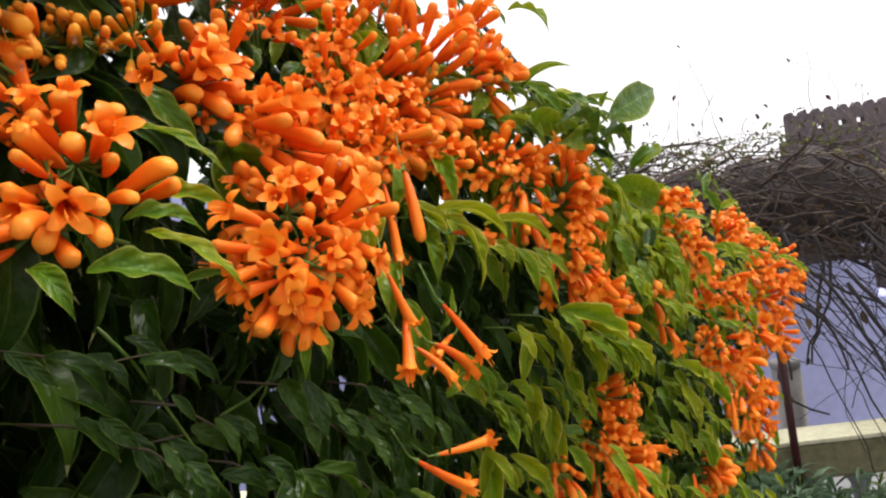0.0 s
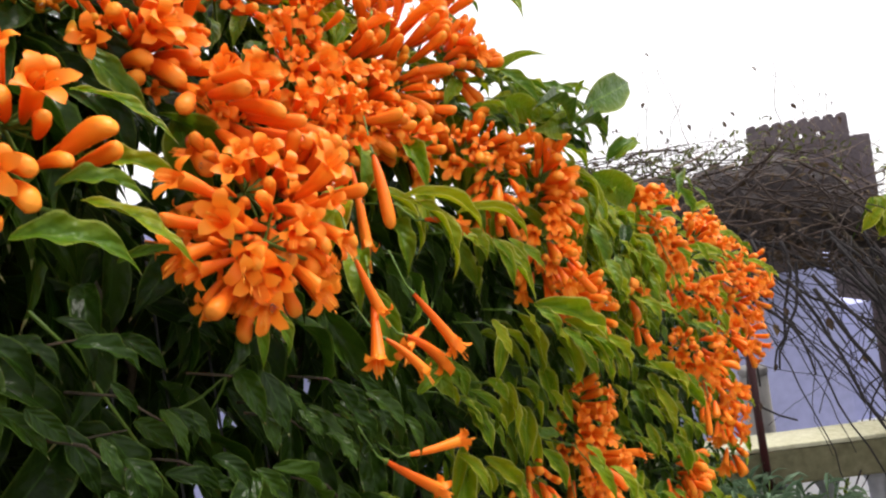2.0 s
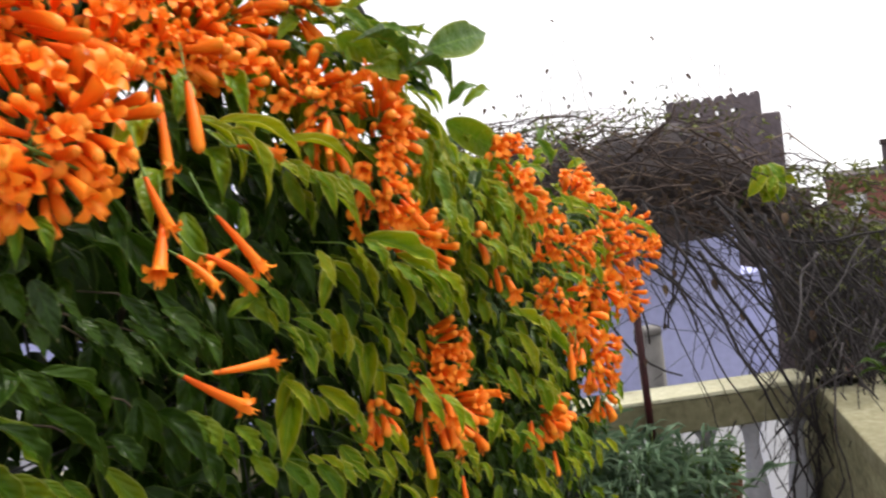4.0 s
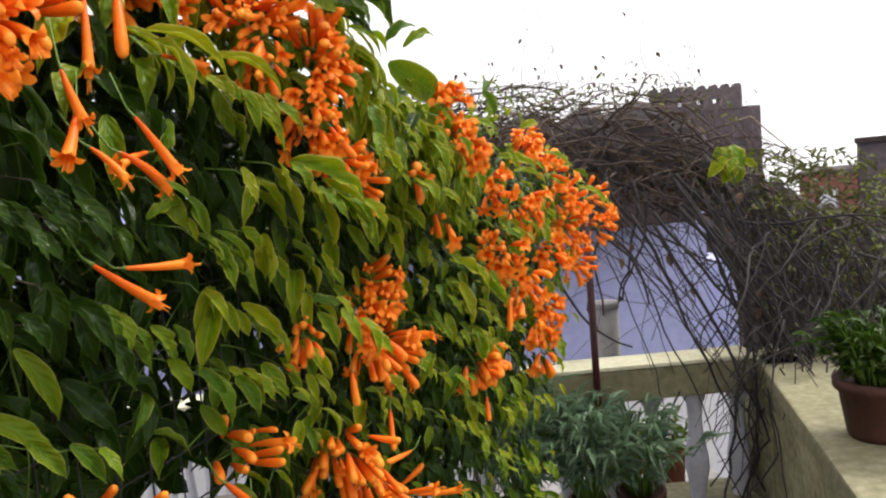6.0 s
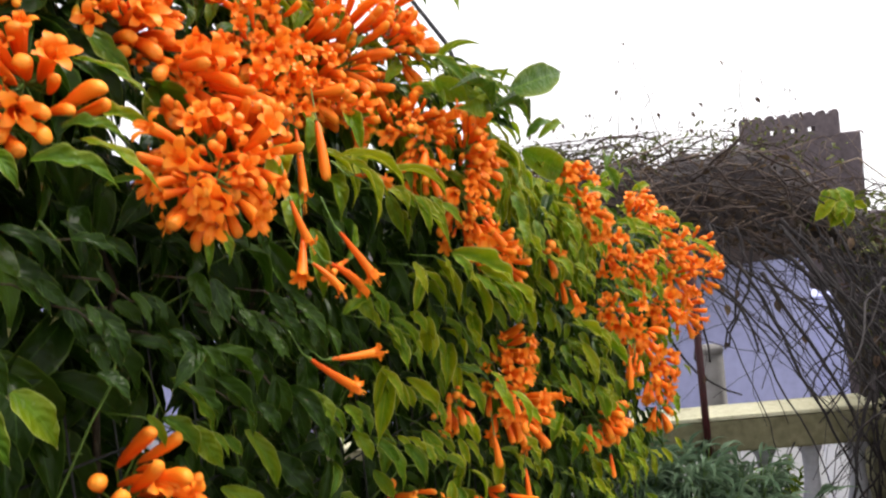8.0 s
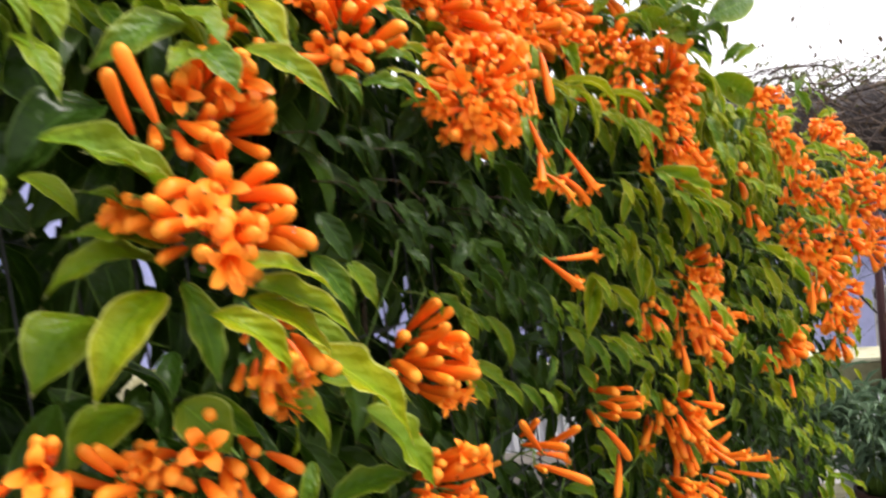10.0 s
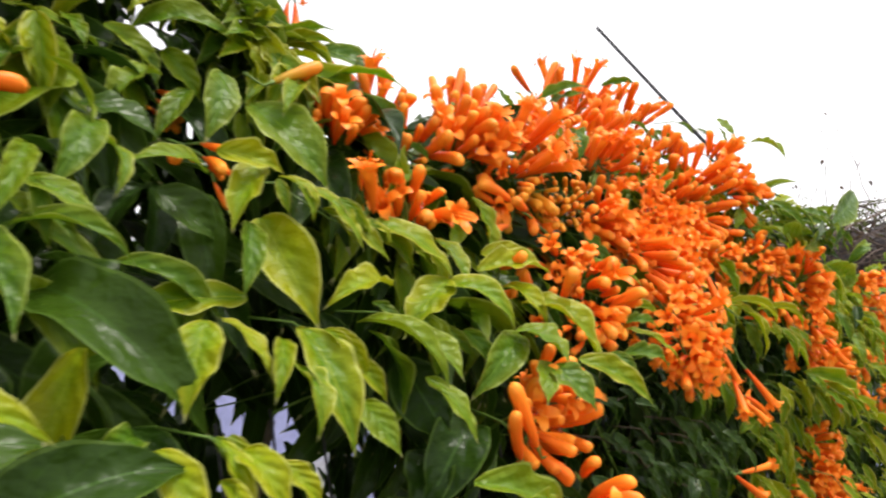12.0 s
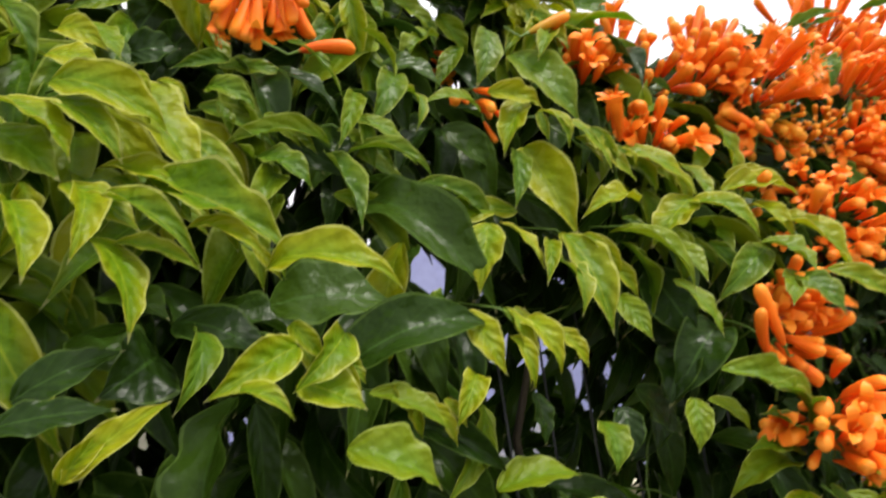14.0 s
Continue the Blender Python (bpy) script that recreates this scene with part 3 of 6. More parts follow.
cluster(1.053, -0.029, 0.968, (0.34, 0.91, 0.25), 4, 0.058, 'b', 40, 1.00)
cluster(0.992, -0.035, 0.930, (-0.05, 0.96, -0.28), 10, 0.052, 'b', 60, 1.10)
cluster(0.835, -0.036, 0.987, (-0.52, 0.80, -0.29), 14, 0.046, 'b', 60, 1.10)
cluster(0.124, 0.010, 1.314, (-0.54, 0.76, 0.36), 18, 0.027, 'b', 65, 1.20)
cluster(0.085, 0.008, 1.324, (-0.79, 0.41, 0.45), 10, 0.027, 'b', 60, 1.20)
cluster(0.159, 0.014, 1.300, (-0.15, 0.92, -0.35), 9, 0.028, 'b', 55, 1.20)
cluster(0.052, 0.010, 1.337, (-0.55, 0.79, 0.29), 10, 0.027, 'b', 60, 1.20)
cluster(0.325, -0.043, 1.582, (-0.62, 0.59, 0.52), 18, 0.031, 'b', 60, 1.25)
cluster(0.305, -0.036, 1.555, (-0.86, 0.51, 0.02), 8, 0.027, 'b', 60, 1.20)
cluster(0.317, -0.056, 1.603, (-0.49, 0.32, 0.81), 8, 0.029, 'o', 50, 1.20)
cluster(0.342, -0.024, 1.560, (0.06, 0.91, 0.41), 4, 0.028, 'b', 40, 1.20)
cluster(0.317, -0.020, 1.545, (-0.03, 0.99, -0.13), 3, 0.027, 'b', 40, 1.20)
cluster(0.282, -0.027, 1.539, (-0.99, 0.16, -0.04), 4, 0.027, 'b', 50, 1.20)
cluster(0.440, -0.066, 1.622, (-0.02, 1.00, -0.02), 16, 0.035, 'b', 50, 1.20)
cluster(0.421, -0.074, 1.643, (-0.71, 0.62, 0.34), 12, 0.027, 'b', 60, 1.20)
cluster(0.467, -0.076, 1.653, (-0.34, 0.71, 0.62), 8, 0.033, 'b', 50, 1.10)
cluster(0.360, -0.076, 1.653, (-0.73, 0.61, 0.31), 16, 0.027, 'g', 66, 1.20)
cluster(0.337, -0.075, 1.646, (-0.73, 0.61, 0.31), 16, 0.027, 'g', 66, 1.20)
cluster(0.395, -0.076, 1.659, (-0.73, 0.61, 0.31), 16, 0.027, 'g', 66, 1.20)
cluster(0.760, -0.033, 1.711, (-0.24, 0.86, 0.46), 14, 0.033, 'b', 60, 1.10)
cluster(0.740, -0.015, 1.654, (-0.47, 0.86, -0.17), 18, 0.032, 'b', 66, 1.10)
cluster(0.655, -0.064, 1.667, (-0.03, 0.92, 0.39), 9, 0.034, 'b', 45, 1.10)
cluster(0.510, -0.083, 1.689, (-0.70, 0.69, 0.19), 18, 0.027, 'm', 70, 1.10)
cluster(0.600, -0.080, 1.682, (-0.63, 0.76, 0.17), 16, 0.027, 'm', 70, 1.10)
cluster(0.655, -0.090, 1.719, (-0.05, 0.95, 0.31), 6, 0.035, 'b', 40, 1.10)
cluster(1.022, 0.065, 1.510, (-0.68, 0.65, 0.34), 12, 0.027, 'm', 70, 1.45)
cluster(1.073, 0.064, 1.467, (-0.64, 0.74, 0.21), 16, 0.027, 'b', 70, 1.45)
cluster(1.113, 0.062, 1.432, (-0.78, 0.61, -0.10), 18, 0.027, 'm', 72, 1.45)
cluster(1.279, 0.045, 1.379, (-0.72, 0.66, -0.21), 18, 0.029, 'm', 72, 1.45)
cluster(1.462, 0.049, 1.335, (-0.54, 0.83, -0.15), 18, 0.035, 'm', 72, 1.45)
cluster(1.427, 0.061, 1.455, (-0.45, 0.59, 0.67), 16, 0.034, 'm', 70, 1.45)
cluster(1.574, 0.073, 1.419, (-0.46, 0.79, 0.40), 14, 0.035, 'b', 70, 1.45)
cluster(1.705, 0.074, 1.344, (-0.70, 0.71, 0.09), 18, 0.041, 'm', 72, 1.45)
cluster(1.703, 0.071, 1.274, (-0.72, 0.69, -0.11), 18, 0.041, 'm', 72, 1.45)
cluster(2.072, 0.084, 1.337, (-0.41, 0.87, 0.27), 10, 0.044, 'b', 65, 1.45)
cluster(2.217, 0.079, 1.234, (-0.38, 0.92, 0.04), 16, 0.053, 'b', 70, 1.45)
cluster(1.569, 0.060, 1.234, (-0.78, 0.59, -0.20), 16, 0.038, 'm', 72, 1.45)
cluster(1.771, 0.085, 1.178, (-0.53, 0.77, -0.34), 14, 0.042, 'm', 68, 1.45)
cluster(1.280, 0.047, 1.268, (-0.94, 0.31, -0.16), 14, 0.029, 'm', 72, 1.45)
cluster(1.226, 0.036, 1.296, (-0.99, 0.14, 0.08), 8, 0.027, 'm', 65, 1.45)
cluster(1.403, 0.050, 1.205, (-0.78, 0.59, -0.20), 16, 0.032, 'm', 72, 1.45)
cluster(1.527, 0.057, 1.130, (-0.69, 0.68, -0.24), 14, 0.035, 'm', 70, 1.45)
cluster(1.327, 0.048, 1.171, (-0.70, 0.11, -0.70), 8, 0.030, 'b', 60, 1.45)
cluster(1.476, 0.054, 1.091, (-0.70, 0.49, -0.51), 10, 0.032, 'm', 65, 1.45)
cluster(1.490, 0.055, 1.035, (-0.67, 0.49, -0.56), 10, 0.034, 'b', 60, 1.45)
cluster(1.214, 0.034, 1.111, (-0.10, 0.99, -0.10), 14, 0.036, 'b', 60, 1.45)
cluster(1.184, 0.024, 1.092, (-0.45, 0.50, -0.74), 8, 0.030, 'b', 60, 1.45)
cluster(1.108, 0.012, 1.338, (-0.82, 0.48, -0.33), 5, 0.027, 'b', 60, 1.45)
cluster(0.931, 0.054, 1.407, (-0.69, 0.68, -0.24), 4, 0.027, 'b', 60, 1.45)
cluster(0.769, 0.034, 1.549, (-0.56, 0.51, 0.65), 18, 0.032, 'b', 58, 1.10)
cluster(0.779, 0.044, 1.517, (-0.24, 0.97, 0.02), 18, 0.031, 'b', 62, 1.10)
cluster(0.737, 0.030, 1.481, (-0.92, 0.29, -0.26), 16, 0.027, 'b', 70, 1.10)
cluster(0.745, 0.034, 1.455, (-0.73, 0.53, -0.43), 18, 0.027, 'm', 70, 1.10)
cluster(0.781, 0.043, 1.425, (-0.34, 0.85, -0.40), 18, 0.027, 'b', 62, 1.10)
cluster(0.829, 0.043, 1.397, (-0.14, 0.87, -0.48), 10, 0.027, 'b', 55, 1.10)
cluster(0.704, -0.009, 1.581, (-0.66, 0.53, 0.54), 16, 0.030, 'b', 62, 1.10)
cluster(0.735, 0.013, 1.569, (-0.08, 0.99, 0.10), 10, 0.031, 'b', 50, 1.10)
cluster(0.700, 0.008, 1.538, (-0.92, 0.14, -0.36), 14, 0.027, 'b', 68, 1.10)
cluster(0.700, 0.015, 1.513, (-0.64, 0.45, -0.63), 10, 0.027, 'b', 60, 1.10)
cluster(0.674, -0.052, 1.647, (-0.39, 0.85, 0.37), 14, 0.027, 'g', 60, 1.10)
cluster(0.973, -0.025, 1.280, (-0.24, 0.97, 0.02), 18, 0.038, 'b', 62, 1.15)
cluster(0.914, -0.025, 1.241, (-0.85, 0.52, -0.09), 16, 0.035, 'o', 70, 1.10)
cluster(1.019, -0.025, 1.180, (-0.10, 0.99, -0.10), 20, 0.042, 'b', 60, 1.15)
cluster(0.929, -0.025, 1.183, (-0.42, 0.45, -0.79), 12, 0.036, 'b', 60, 1.10)
cluster(0.785, -0.029, 1.249, (-0.83, 0.48, -0.29), 12, 0.027, 'b', 70, 1.15)
cluster(0.430, -0.018, 1.544, (-0.86, 0.36, 0.36), 18, 0.027, 'm', 66, 1.15)
cluster(0.495, -0.022, 1.550, (-0.25, 0.90, 0.35), 16, 0.031, 'b', 60, 1.15)
cluster(0.460, 0.001, 1.511, (-0.12, 0.94, -0.31), 18, 0.030, 'b', 55, 1.20)
cluster(0.410, 0.003, 1.506, (-0.97, 0.24, -0.03), 16, 0.027, 'o', 72, 1.20)
cluster(0.436, 0.005, 1.489, (-0.34, 0.80, -0.49), 12, 0.027, 'b', 58, 1.20)
cluster(0.396, 0.005, 1.493, (-0.95, 0.19, -0.24), 9, 0.027, 'o', 70, 1.20)
cluster(0.386, -0.000, 1.514, (-0.99, -0.09, 0.11), 5, 0.027, 'o', 60, 1.10)
cluster(0.623, -0.048, 1.594, (-0.77, 0.56, -0.30), 18, 0.027, 'o', 72, 1.10)
cluster(0.558, -0.042, 1.582, (-0.89, 0.45, 0.04), 18, 0.027, 'o', 72, 1.10)
cluster(0.506, -0.044, 1.583, (-0.89, 0.45, 0.04), 18, 0.027, 'o', 72, 1.10)
cluster(0.475, -0.048, 1.591, (-0.89, 0.45, 0.04), 16, 0.027, 'o', 72, 1.10)
cluster(0.586, -0.067, 1.624, (-0.89, 0.45, 0.04), 16, 0.027, 'o', 72, 1.10)
cluster(0.650, -0.060, 1.633, (-0.25, 0.90, 0.35), 10, 0.028, 'b', 60, 1.10)
cluster(0.501, -0.065, 1.620, (-0.90, 0.43, -0.06), 16, 0.027, 'o', 72, 1.10)
cluster(0.648, -0.027, 1.570, (-0.69, 0.68, -0.24), 12, 0.027, 'm', 70, 1.10)
cluster(0.557, -0.071, 1.636, (-0.89, 0.45, 0.04), 16, 0.027, 'm', 72, 1.10)
cluster(0.125, -0.105, 1.711, (-0.32, 0.68, 0.66), 16, 0.029, 'b', 55, 1.15)
cluster(0.197, -0.131, 1.739, (-0.20, 0.48, 0.85), 10, 0.032, 'b', 45, 1.10)
cluster(0.158, -0.075, 1.649, (-0.41, 0.73, 0.55), 16, 0.032, 'b', 60, 1.20)
cluster(0.115, -0.076, 1.662, (-0.21, 0.30, 0.93), 3, 0.028, 'b', 25, 1.20)
cluster(0.191, -0.099, 1.703, (-0.59, 0.72, 0.36), 18, 0.032, 'b', 65, 1.10)
cluster(0.329, -0.129, 1.737, (-0.39, 0.61, 0.68), 18, 0.042, 'b', 60, 1.10)
cluster(0.264, -0.085, 1.683, (-0.78, 0.57, 0.26), 16, 0.037, 'm', 65, 1.10)
cluster(0.294, -0.069, 1.644, (-0.55, 0.65, -0.52), 20, 0.040, 'g', 75, 1.20)
cluster(0.253, -0.070, 1.654, (-0.92, -0.10, 0.37), 5, 0.040, 'b', 35, 1.10)
cluster(0.421, -0.120, 1.731, (-0.21, 0.87, 0.45), 18, 0.049, 'b', 60, 1.10)
cluster(0.653, -0.175, 1.822, (-0.16, 0.58, 0.80), 14, 0.053, 'm', 60, 1.00)
cluster(0.561, -0.125, 1.744, (-0.29, 0.90, 0.32), 18, 0.050, 'b', 65, 1.10)
cluster(0.222, -0.022, 1.569, (-0.79, 0.46, 0.40), 5, 0.027, 'b', 60, 1.30)
cluster(0.215, -0.041, 1.594, (-0.23, 0.96, 0.19), 3, 0.027, 'b', 60, 1.40)
cluster(0.699, -0.052, 1.688, (-0.27, 0.78, 0.56), 18, 0.046, 'b', 62, 1.10)
cluster(0.722, -0.130, 1.793, (-0.20, 0.76, 0.61), 10, 0.046, 'm', 60, 1.00)
cluster(-0.109, -0.117, 1.740, (-0.26, 0.03, -0.96), 10, 0.029, 'b', 40, 1.20)
cluster(-0.134, -0.108, 1.729, (-0.38, -0.11, -0.92), 9, 0.027, 'b', 40, 1.20)
cluster(0.172, -0.178, 1.824, (-0.20, 0.10, -0.97), 3, 0.028, 'b', 30, 1.00)
cluster(0.040, -0.171, 1.731, (0.09, 0.90, -0.42), 5, 0.027, 'b', 40, 1.00)
cluster(0.022, -0.110, 1.685, (-0.01, 0.92, -0.40), 4, 0.027, 'b', 40, 1.00)
cluster(0.034, -0.107, 1.672, (-0.10, 0.84, -0.53), 4, 0.027, 'b', 40, 1.00)
single((0.136, 0.010, 1.491), (0.119, 0.012, 1.529), 'b')
single((0.126, 0.004, 1.487), (0.108, 0.012, 1.516), 'b')
single((0.165, 0.019, 1.467), (0.151, 0.032, 1.482), 'b')
single((0.651, -0.040, 1.154), (0.701, -0.018, 1.094), 'b')
single((0.682, -0.038, 1.111), (0.655, -0.026, 1.069), 'b')
single((0.324, -0.022, 1.248), (0.307, -0.002, 1.276), 'b')
single((0.525, -0.041, 1.169), (0.492, -0.040, 1.209), 'b')
single((0.962, -0.025, 1.119), (0.931, -0.013, 1.075), 'b')
single((1.016, -0.025, 1.041), (0.966, -0.038, 1.039), 'b')
single((0.553, -0.027, 1.558), (0.528, -0.004, 1.496), 'o')
single((0.586, -0.029, 1.567), (0.562, -0.006, 1.516), 'b')
single((0.498, 0.003, 1.494), (0.494, 0.015, 1.462), 'o')
single((0.500, 0.009, 1.466), (0.480, 0.022, 1.434), 'o')
single((0.549, 0.007, 1.467), (0.571, 0.020, 1.431), 'o')
single((0.506, 0.009, 1.444), (0.514, 0.022, 1.432), 'o')
single((0.562, 0.005, 1.441), (0.530, 0.008, 1.438), 'o')
single((0.532, 0.007, 1.441), (0.564, 0.019, 1.424), 'o')
single((0.510, -0.008, 1.369), (0.548, 0.004, 1.334), 'o')
single((0.541, -0.012, 1.361), (0.583, 0.005, 1.354), 'o')
single((0.588, 0.002, 1.513), (0.614, 0.014, 1.512), 'o')
single((0.873, -0.025, 1.191), (0.855, -0.014, 1.159), 'b')
single((1.193, 0.027, 1.063), (1.177, 0.033, 1.028), 'b')
single((0.751, 0.046, 1.463), (0.764, 0.061, 1.430), 'b')
single((1.060, 0.020, 1.360), (1.089, 0.014, 1.322), 'b')
single((0.641, -0.032, 1.575), (0.663, -0.021, 1.588), 'b')
single((1.277, 0.052, 1.202), (1.247, 0.059, 1.157), 'b')
single((0.305, -0.135, 1.750), (0.337, -0.139, 1.787), 'b')
single((0.325, -0.137, 1.750), (0.348, -0.151, 1.788), 'b')
single((0.357, -0.141, 1.754), (0.393, -0.142, 1.780), 'b')
single((0.279, -0.135, 1.747), (0.303, -0.147, 1.777), 'b')
single((0.533, -0.181, 1.805), (0.494, -0.179, 1.827), 'b')
single((0.564, -0.181, 1.805), (0.593, -0.179, 1.853), 'b')
single((0.639, -0.178, 1.814), (0.661, -0.161, 1.834), 'b')
single((0.125, -0.117, 1.721), (0.116, -0.117, 1.736), 'b')
single((0.162, -0.139, 1.742), (0.191, -0.148, 1.769), 'b')
single((0.170, -0.142, 1.746), (0.173, -0.148, 1.767), 'b')
single((0.648, -0.143, 1.770), (0.639, -0.162, 1.816), 'b')
single((-0.111, -0.087, 1.698), (-0.081, -0.081, 1.707), 'b')
single((0.078, -0.109, 1.731), (0.119, -0.106, 1.748), 'g')
leaf_at((-0.219, -0.087, 1.686), (-0.180, -0.059, 1.619), 0.029, 'y')
leaf_at((-0.236, -0.068, 1.670), (-0.193, -0.063, 1.645), 0.017, 'y')
leaf_at((-0.239, -0.061, 1.660), (-0.216, -0.049, 1.629), 0.018, 'y')
leaf_at((-0.221, -0.070, 1.632), (-0.180, -0.045, 1.604), 0.017, 'y')
leaf_at((-0.238, -0.051, 1.622), (-0.215, -0.033, 1.597), 0.016, 'y')
leaf_at((-0.229, -0.051, 1.612), (-0.198, -0.018, 1.578), 0.012, 'y')
leaf_at((-0.204, -0.067, 1.622), (-0.157, -0.024, 1.580), 0.019, 'y')
leaf_at((-0.167, -0.028, 1.576), (-0.121, 0.002, 1.559), 0.016, 'y')
leaf_at((-0.196, -0.038, 1.597), (-0.169, -0.022, 1.579), 0.010, 'y')
leaf_at((-0.232, -0.037, 1.597), (-0.229, -0.007, 1.555), 0.017, 'y')
leaf_at((-0.232, -0.044, 1.616), (-0.244, -0.014, 1.585), 0.010, 'y')
leaf_at((-0.225, -0.032, 1.593), (-0.198, -0.015, 1.577), 0.008, 'y')
leaf_at((-0.097, -0.094, 1.647), (-0.159, -0.101, 1.644), 0.015, 'g')
leaf_at((-0.144, -0.088, 1.639), (-0.123, -0.069, 1.617), 0.017, 'g')
leaf_at((-0.132, -0.091, 1.631), (-0.159, -0.071, 1.604), 0.016, 'g')
leaf_at((-0.103, -0.089, 1.641), (-0.107, -0.051, 1.593), 0.016, 'g')
leaf_at((-0.090, -0.088, 1.640), (-0.050, -0.067, 1.618), 0.014, 'g')
leaf_at((-0.080, -0.091, 1.662), (-0.057, -0.076, 1.635), 0.014, 'g')
leaf_at((-0.076, -0.094, 1.678), (-0.102, -0.073, 1.640), 0.012, 'g')
leaf_at((0.014, -0.096, 1.669), (-0.034, -0.091, 1.670), 0.015, 'g')
leaf_at((-0.112, -0.098, 1.708), (-0.094, -0.076, 1.665), 0.007, 'g')
leaf_at((-0.143, -0.107, 1.698), (-0.177, -0.098, 1.689), 0.008, 'g')
leaf_at((-0.160, -0.100, 1.680), (-0.140, -0.087, 1.664), 0.011, 'g')
leaf_at((-0.148, -0.112, 1.697), (-0.111, -0.104, 1.691), 0.010, 'g')
leaf_at((-0.028, -0.050, 1.590), (-0.055, -0.031, 1.552), 0.018, 'y')
leaf_at((-0.018, -0.052, 1.590), (-0.016, -0.024, 1.559), 0.013, 'y')
leaf_at((0.014, -0.074, 1.599), (-0.057, -0.089, 1.598), 0.019, 'y')
leaf_at((-0.080, -0.097, 1.615), (-0.041, -0.042, 1.542), 0.030, 'k')
leaf_at((0.039, -0.086, 1.642), (0.036, -0.048, 1.578), 0.029, 'y')
leaf_at((0.026, -0.081, 1.639), (0.001, -0.060, 1.598), 0.014, 'g')
leaf_at((0.037, -0.079, 1.672), (0.004, -0.065, 1.632), 0.016, 'y')
leaf_at((0.070, -0.120, 1.719), (0.090, -0.085, 1.659), 0.038, 'g')
leaf_at((0.052, -0.121, 1.737), (0.022, -0.105, 1.688), 0.022, 'g')
leaf_at((0.177, -0.165, 1.787), (0.213, -0.129, 1.755), 0.022, 'g')
leaf_at((0.041, -0.174, 1.806), (-0.022, -0.186, 1.761), 0.026, 'y')
leaf_at((0.021, -0.163, 1.772), (0.085, -0.148, 1.764), 0.029, 'g')
leaf_at((-0.064, -0.175, 1.780), (-0.016, -0.151, 1.757), 0.026, 'g')
leaf_at((0.171, -0.196, 1.845), (0.097, -0.217, 1.809), 0.031, 'g')
leaf_at((0.011, -0.080, 1.677), (0.046, -0.072, 1.664), 0.014, 'y')
leaf_at((0.046, -0.075, 1.663), (0.053, -0.061, 1.635), 0.017, 'y')
leaf_at((0.072, -0.077, 1.658), (0.084, -0.056, 1.618), 0.016, 'y')
leaf_at((0.086, -0.079, 1.648), (0.103, -0.054, 1.610), 0.016, 'y')
leaf_at((0.117, -0.077, 1.637), (0.151, -0.044, 1.590), 0.023, 'y')
leaf_at((0.172, -0.076, 1.625), (0.166, -0.045, 1.588), 0.022, 'y')
leaf_at((0.180, -0.045, 1.598), (0.250, -0.032, 1.588), 0.018, 'y')
leaf_at((0.146, -0.045, 1.595), (0.097, -0.044, 1.564), 0.021, 'y')
leaf_at((0.139, -0.046, 1.590), (0.165, -0.014, 1.556), 0.029, 'y')
leaf_at((0.201, -0.044, 1.584), (0.202, -0.012, 1.553), 0.021, 'y')
leaf_at((0.176, -0.016, 1.553), (0.119, -0.020, 1.523), 0.021, 'g')
leaf_at((0.168, -0.014, 1.557), (0.177, 0.015, 1.530), 0.023, 'g')
leaf_at((0.167, 0.007, 1.533), (0.171, 0.031, 1.505), 0.020, 'g')
leaf_at((0.173, 0.002, 1.536), (0.140, 0.018, 1.516), 0.015, 'g')
leaf_at((0.193, 0.013, 1.533), (0.227, 0.042, 1.496), 0.020, 'y')
leaf_at((0.026, -0.047, 1.579), (0.017, -0.014, 1.520), 0.025, 'y')
leaf_at((0.006, -0.039, 1.564), (-0.006, -0.012, 1.532), 0.017, 'y')
leaf_at((0.005, -0.039, 1.576), (-0.021, -0.017, 1.551), 0.010, 'y')
leaf_at((0.067, -0.051, 1.577), (0.092, -0.016, 1.532), 0.021, 'g')
leaf_at((0.105, -0.043, 1.567), (0.106, -0.014, 1.537), 0.020, 'g')
leaf_at((0.096, -0.049, 1.595), (0.043, -0.048, 1.587), 0.015, 'y')
leaf_at((-0.074, -0.020, 1.545), (-0.073, 0.004, 1.514), 0.014, 'y')
leaf_at((-0.047, -0.021, 1.542), (-0.058, 0.001, 1.506), 0.011, 'y')
leaf_at((-0.041, -0.018, 1.536), (-0.039, 0.002, 1.508), 0.013, 'y')
leaf_at((-0.056, -0.011, 1.529), (-0.059, 0.005, 1.504), 0.010, 'y')
leaf_at((-0.141, -0.029, 1.525), (-0.069, -0.012, 1.535), 0.030, 'k')
leaf_at((-0.160, -0.049, 1.561), (-0.107, -0.034, 1.554), 0.027, 'k')
leaf_at((-0.145, -0.007, 1.545), (-0.177, 0.011, 1.527), 0.012, 'y')
leaf_at((-0.168, -0.002, 1.543), (-0.208, 0.008, 1.530), 0.013, 'y')
leaf_at((-0.201, -0.025, 1.555), (-0.218, 0.000, 1.527), 0.012, 'g')
leaf_at((-0.171, 0.001, 1.529), (-0.151, 0.015, 1.515), 0.017, 'y')
leaf_at((-0.200, 0.008, 1.530), (-0.183, 0.022, 1.518), 0.010, 'y')
leaf_at((-0.138, -0.006, 1.518), (-0.111, 0.008, 1.497), 0.014, 'g')
leaf_at((-0.076, -0.032, 1.550), (-0.110, -0.017, 1.539), 0.012, 'g')
leaf_at((-0.202, -0.049, 1.560), (-0.172, -0.025, 1.537), 0.020, 'k')
leaf_at((-0.083, -0.006, 1.516), (-0.107, 0.008, 1.497), 0.012, 'y')
leaf_at((-0.043, -0.016, 1.499), (-0.044, -0.011, 1.474), 0.016, 'k')
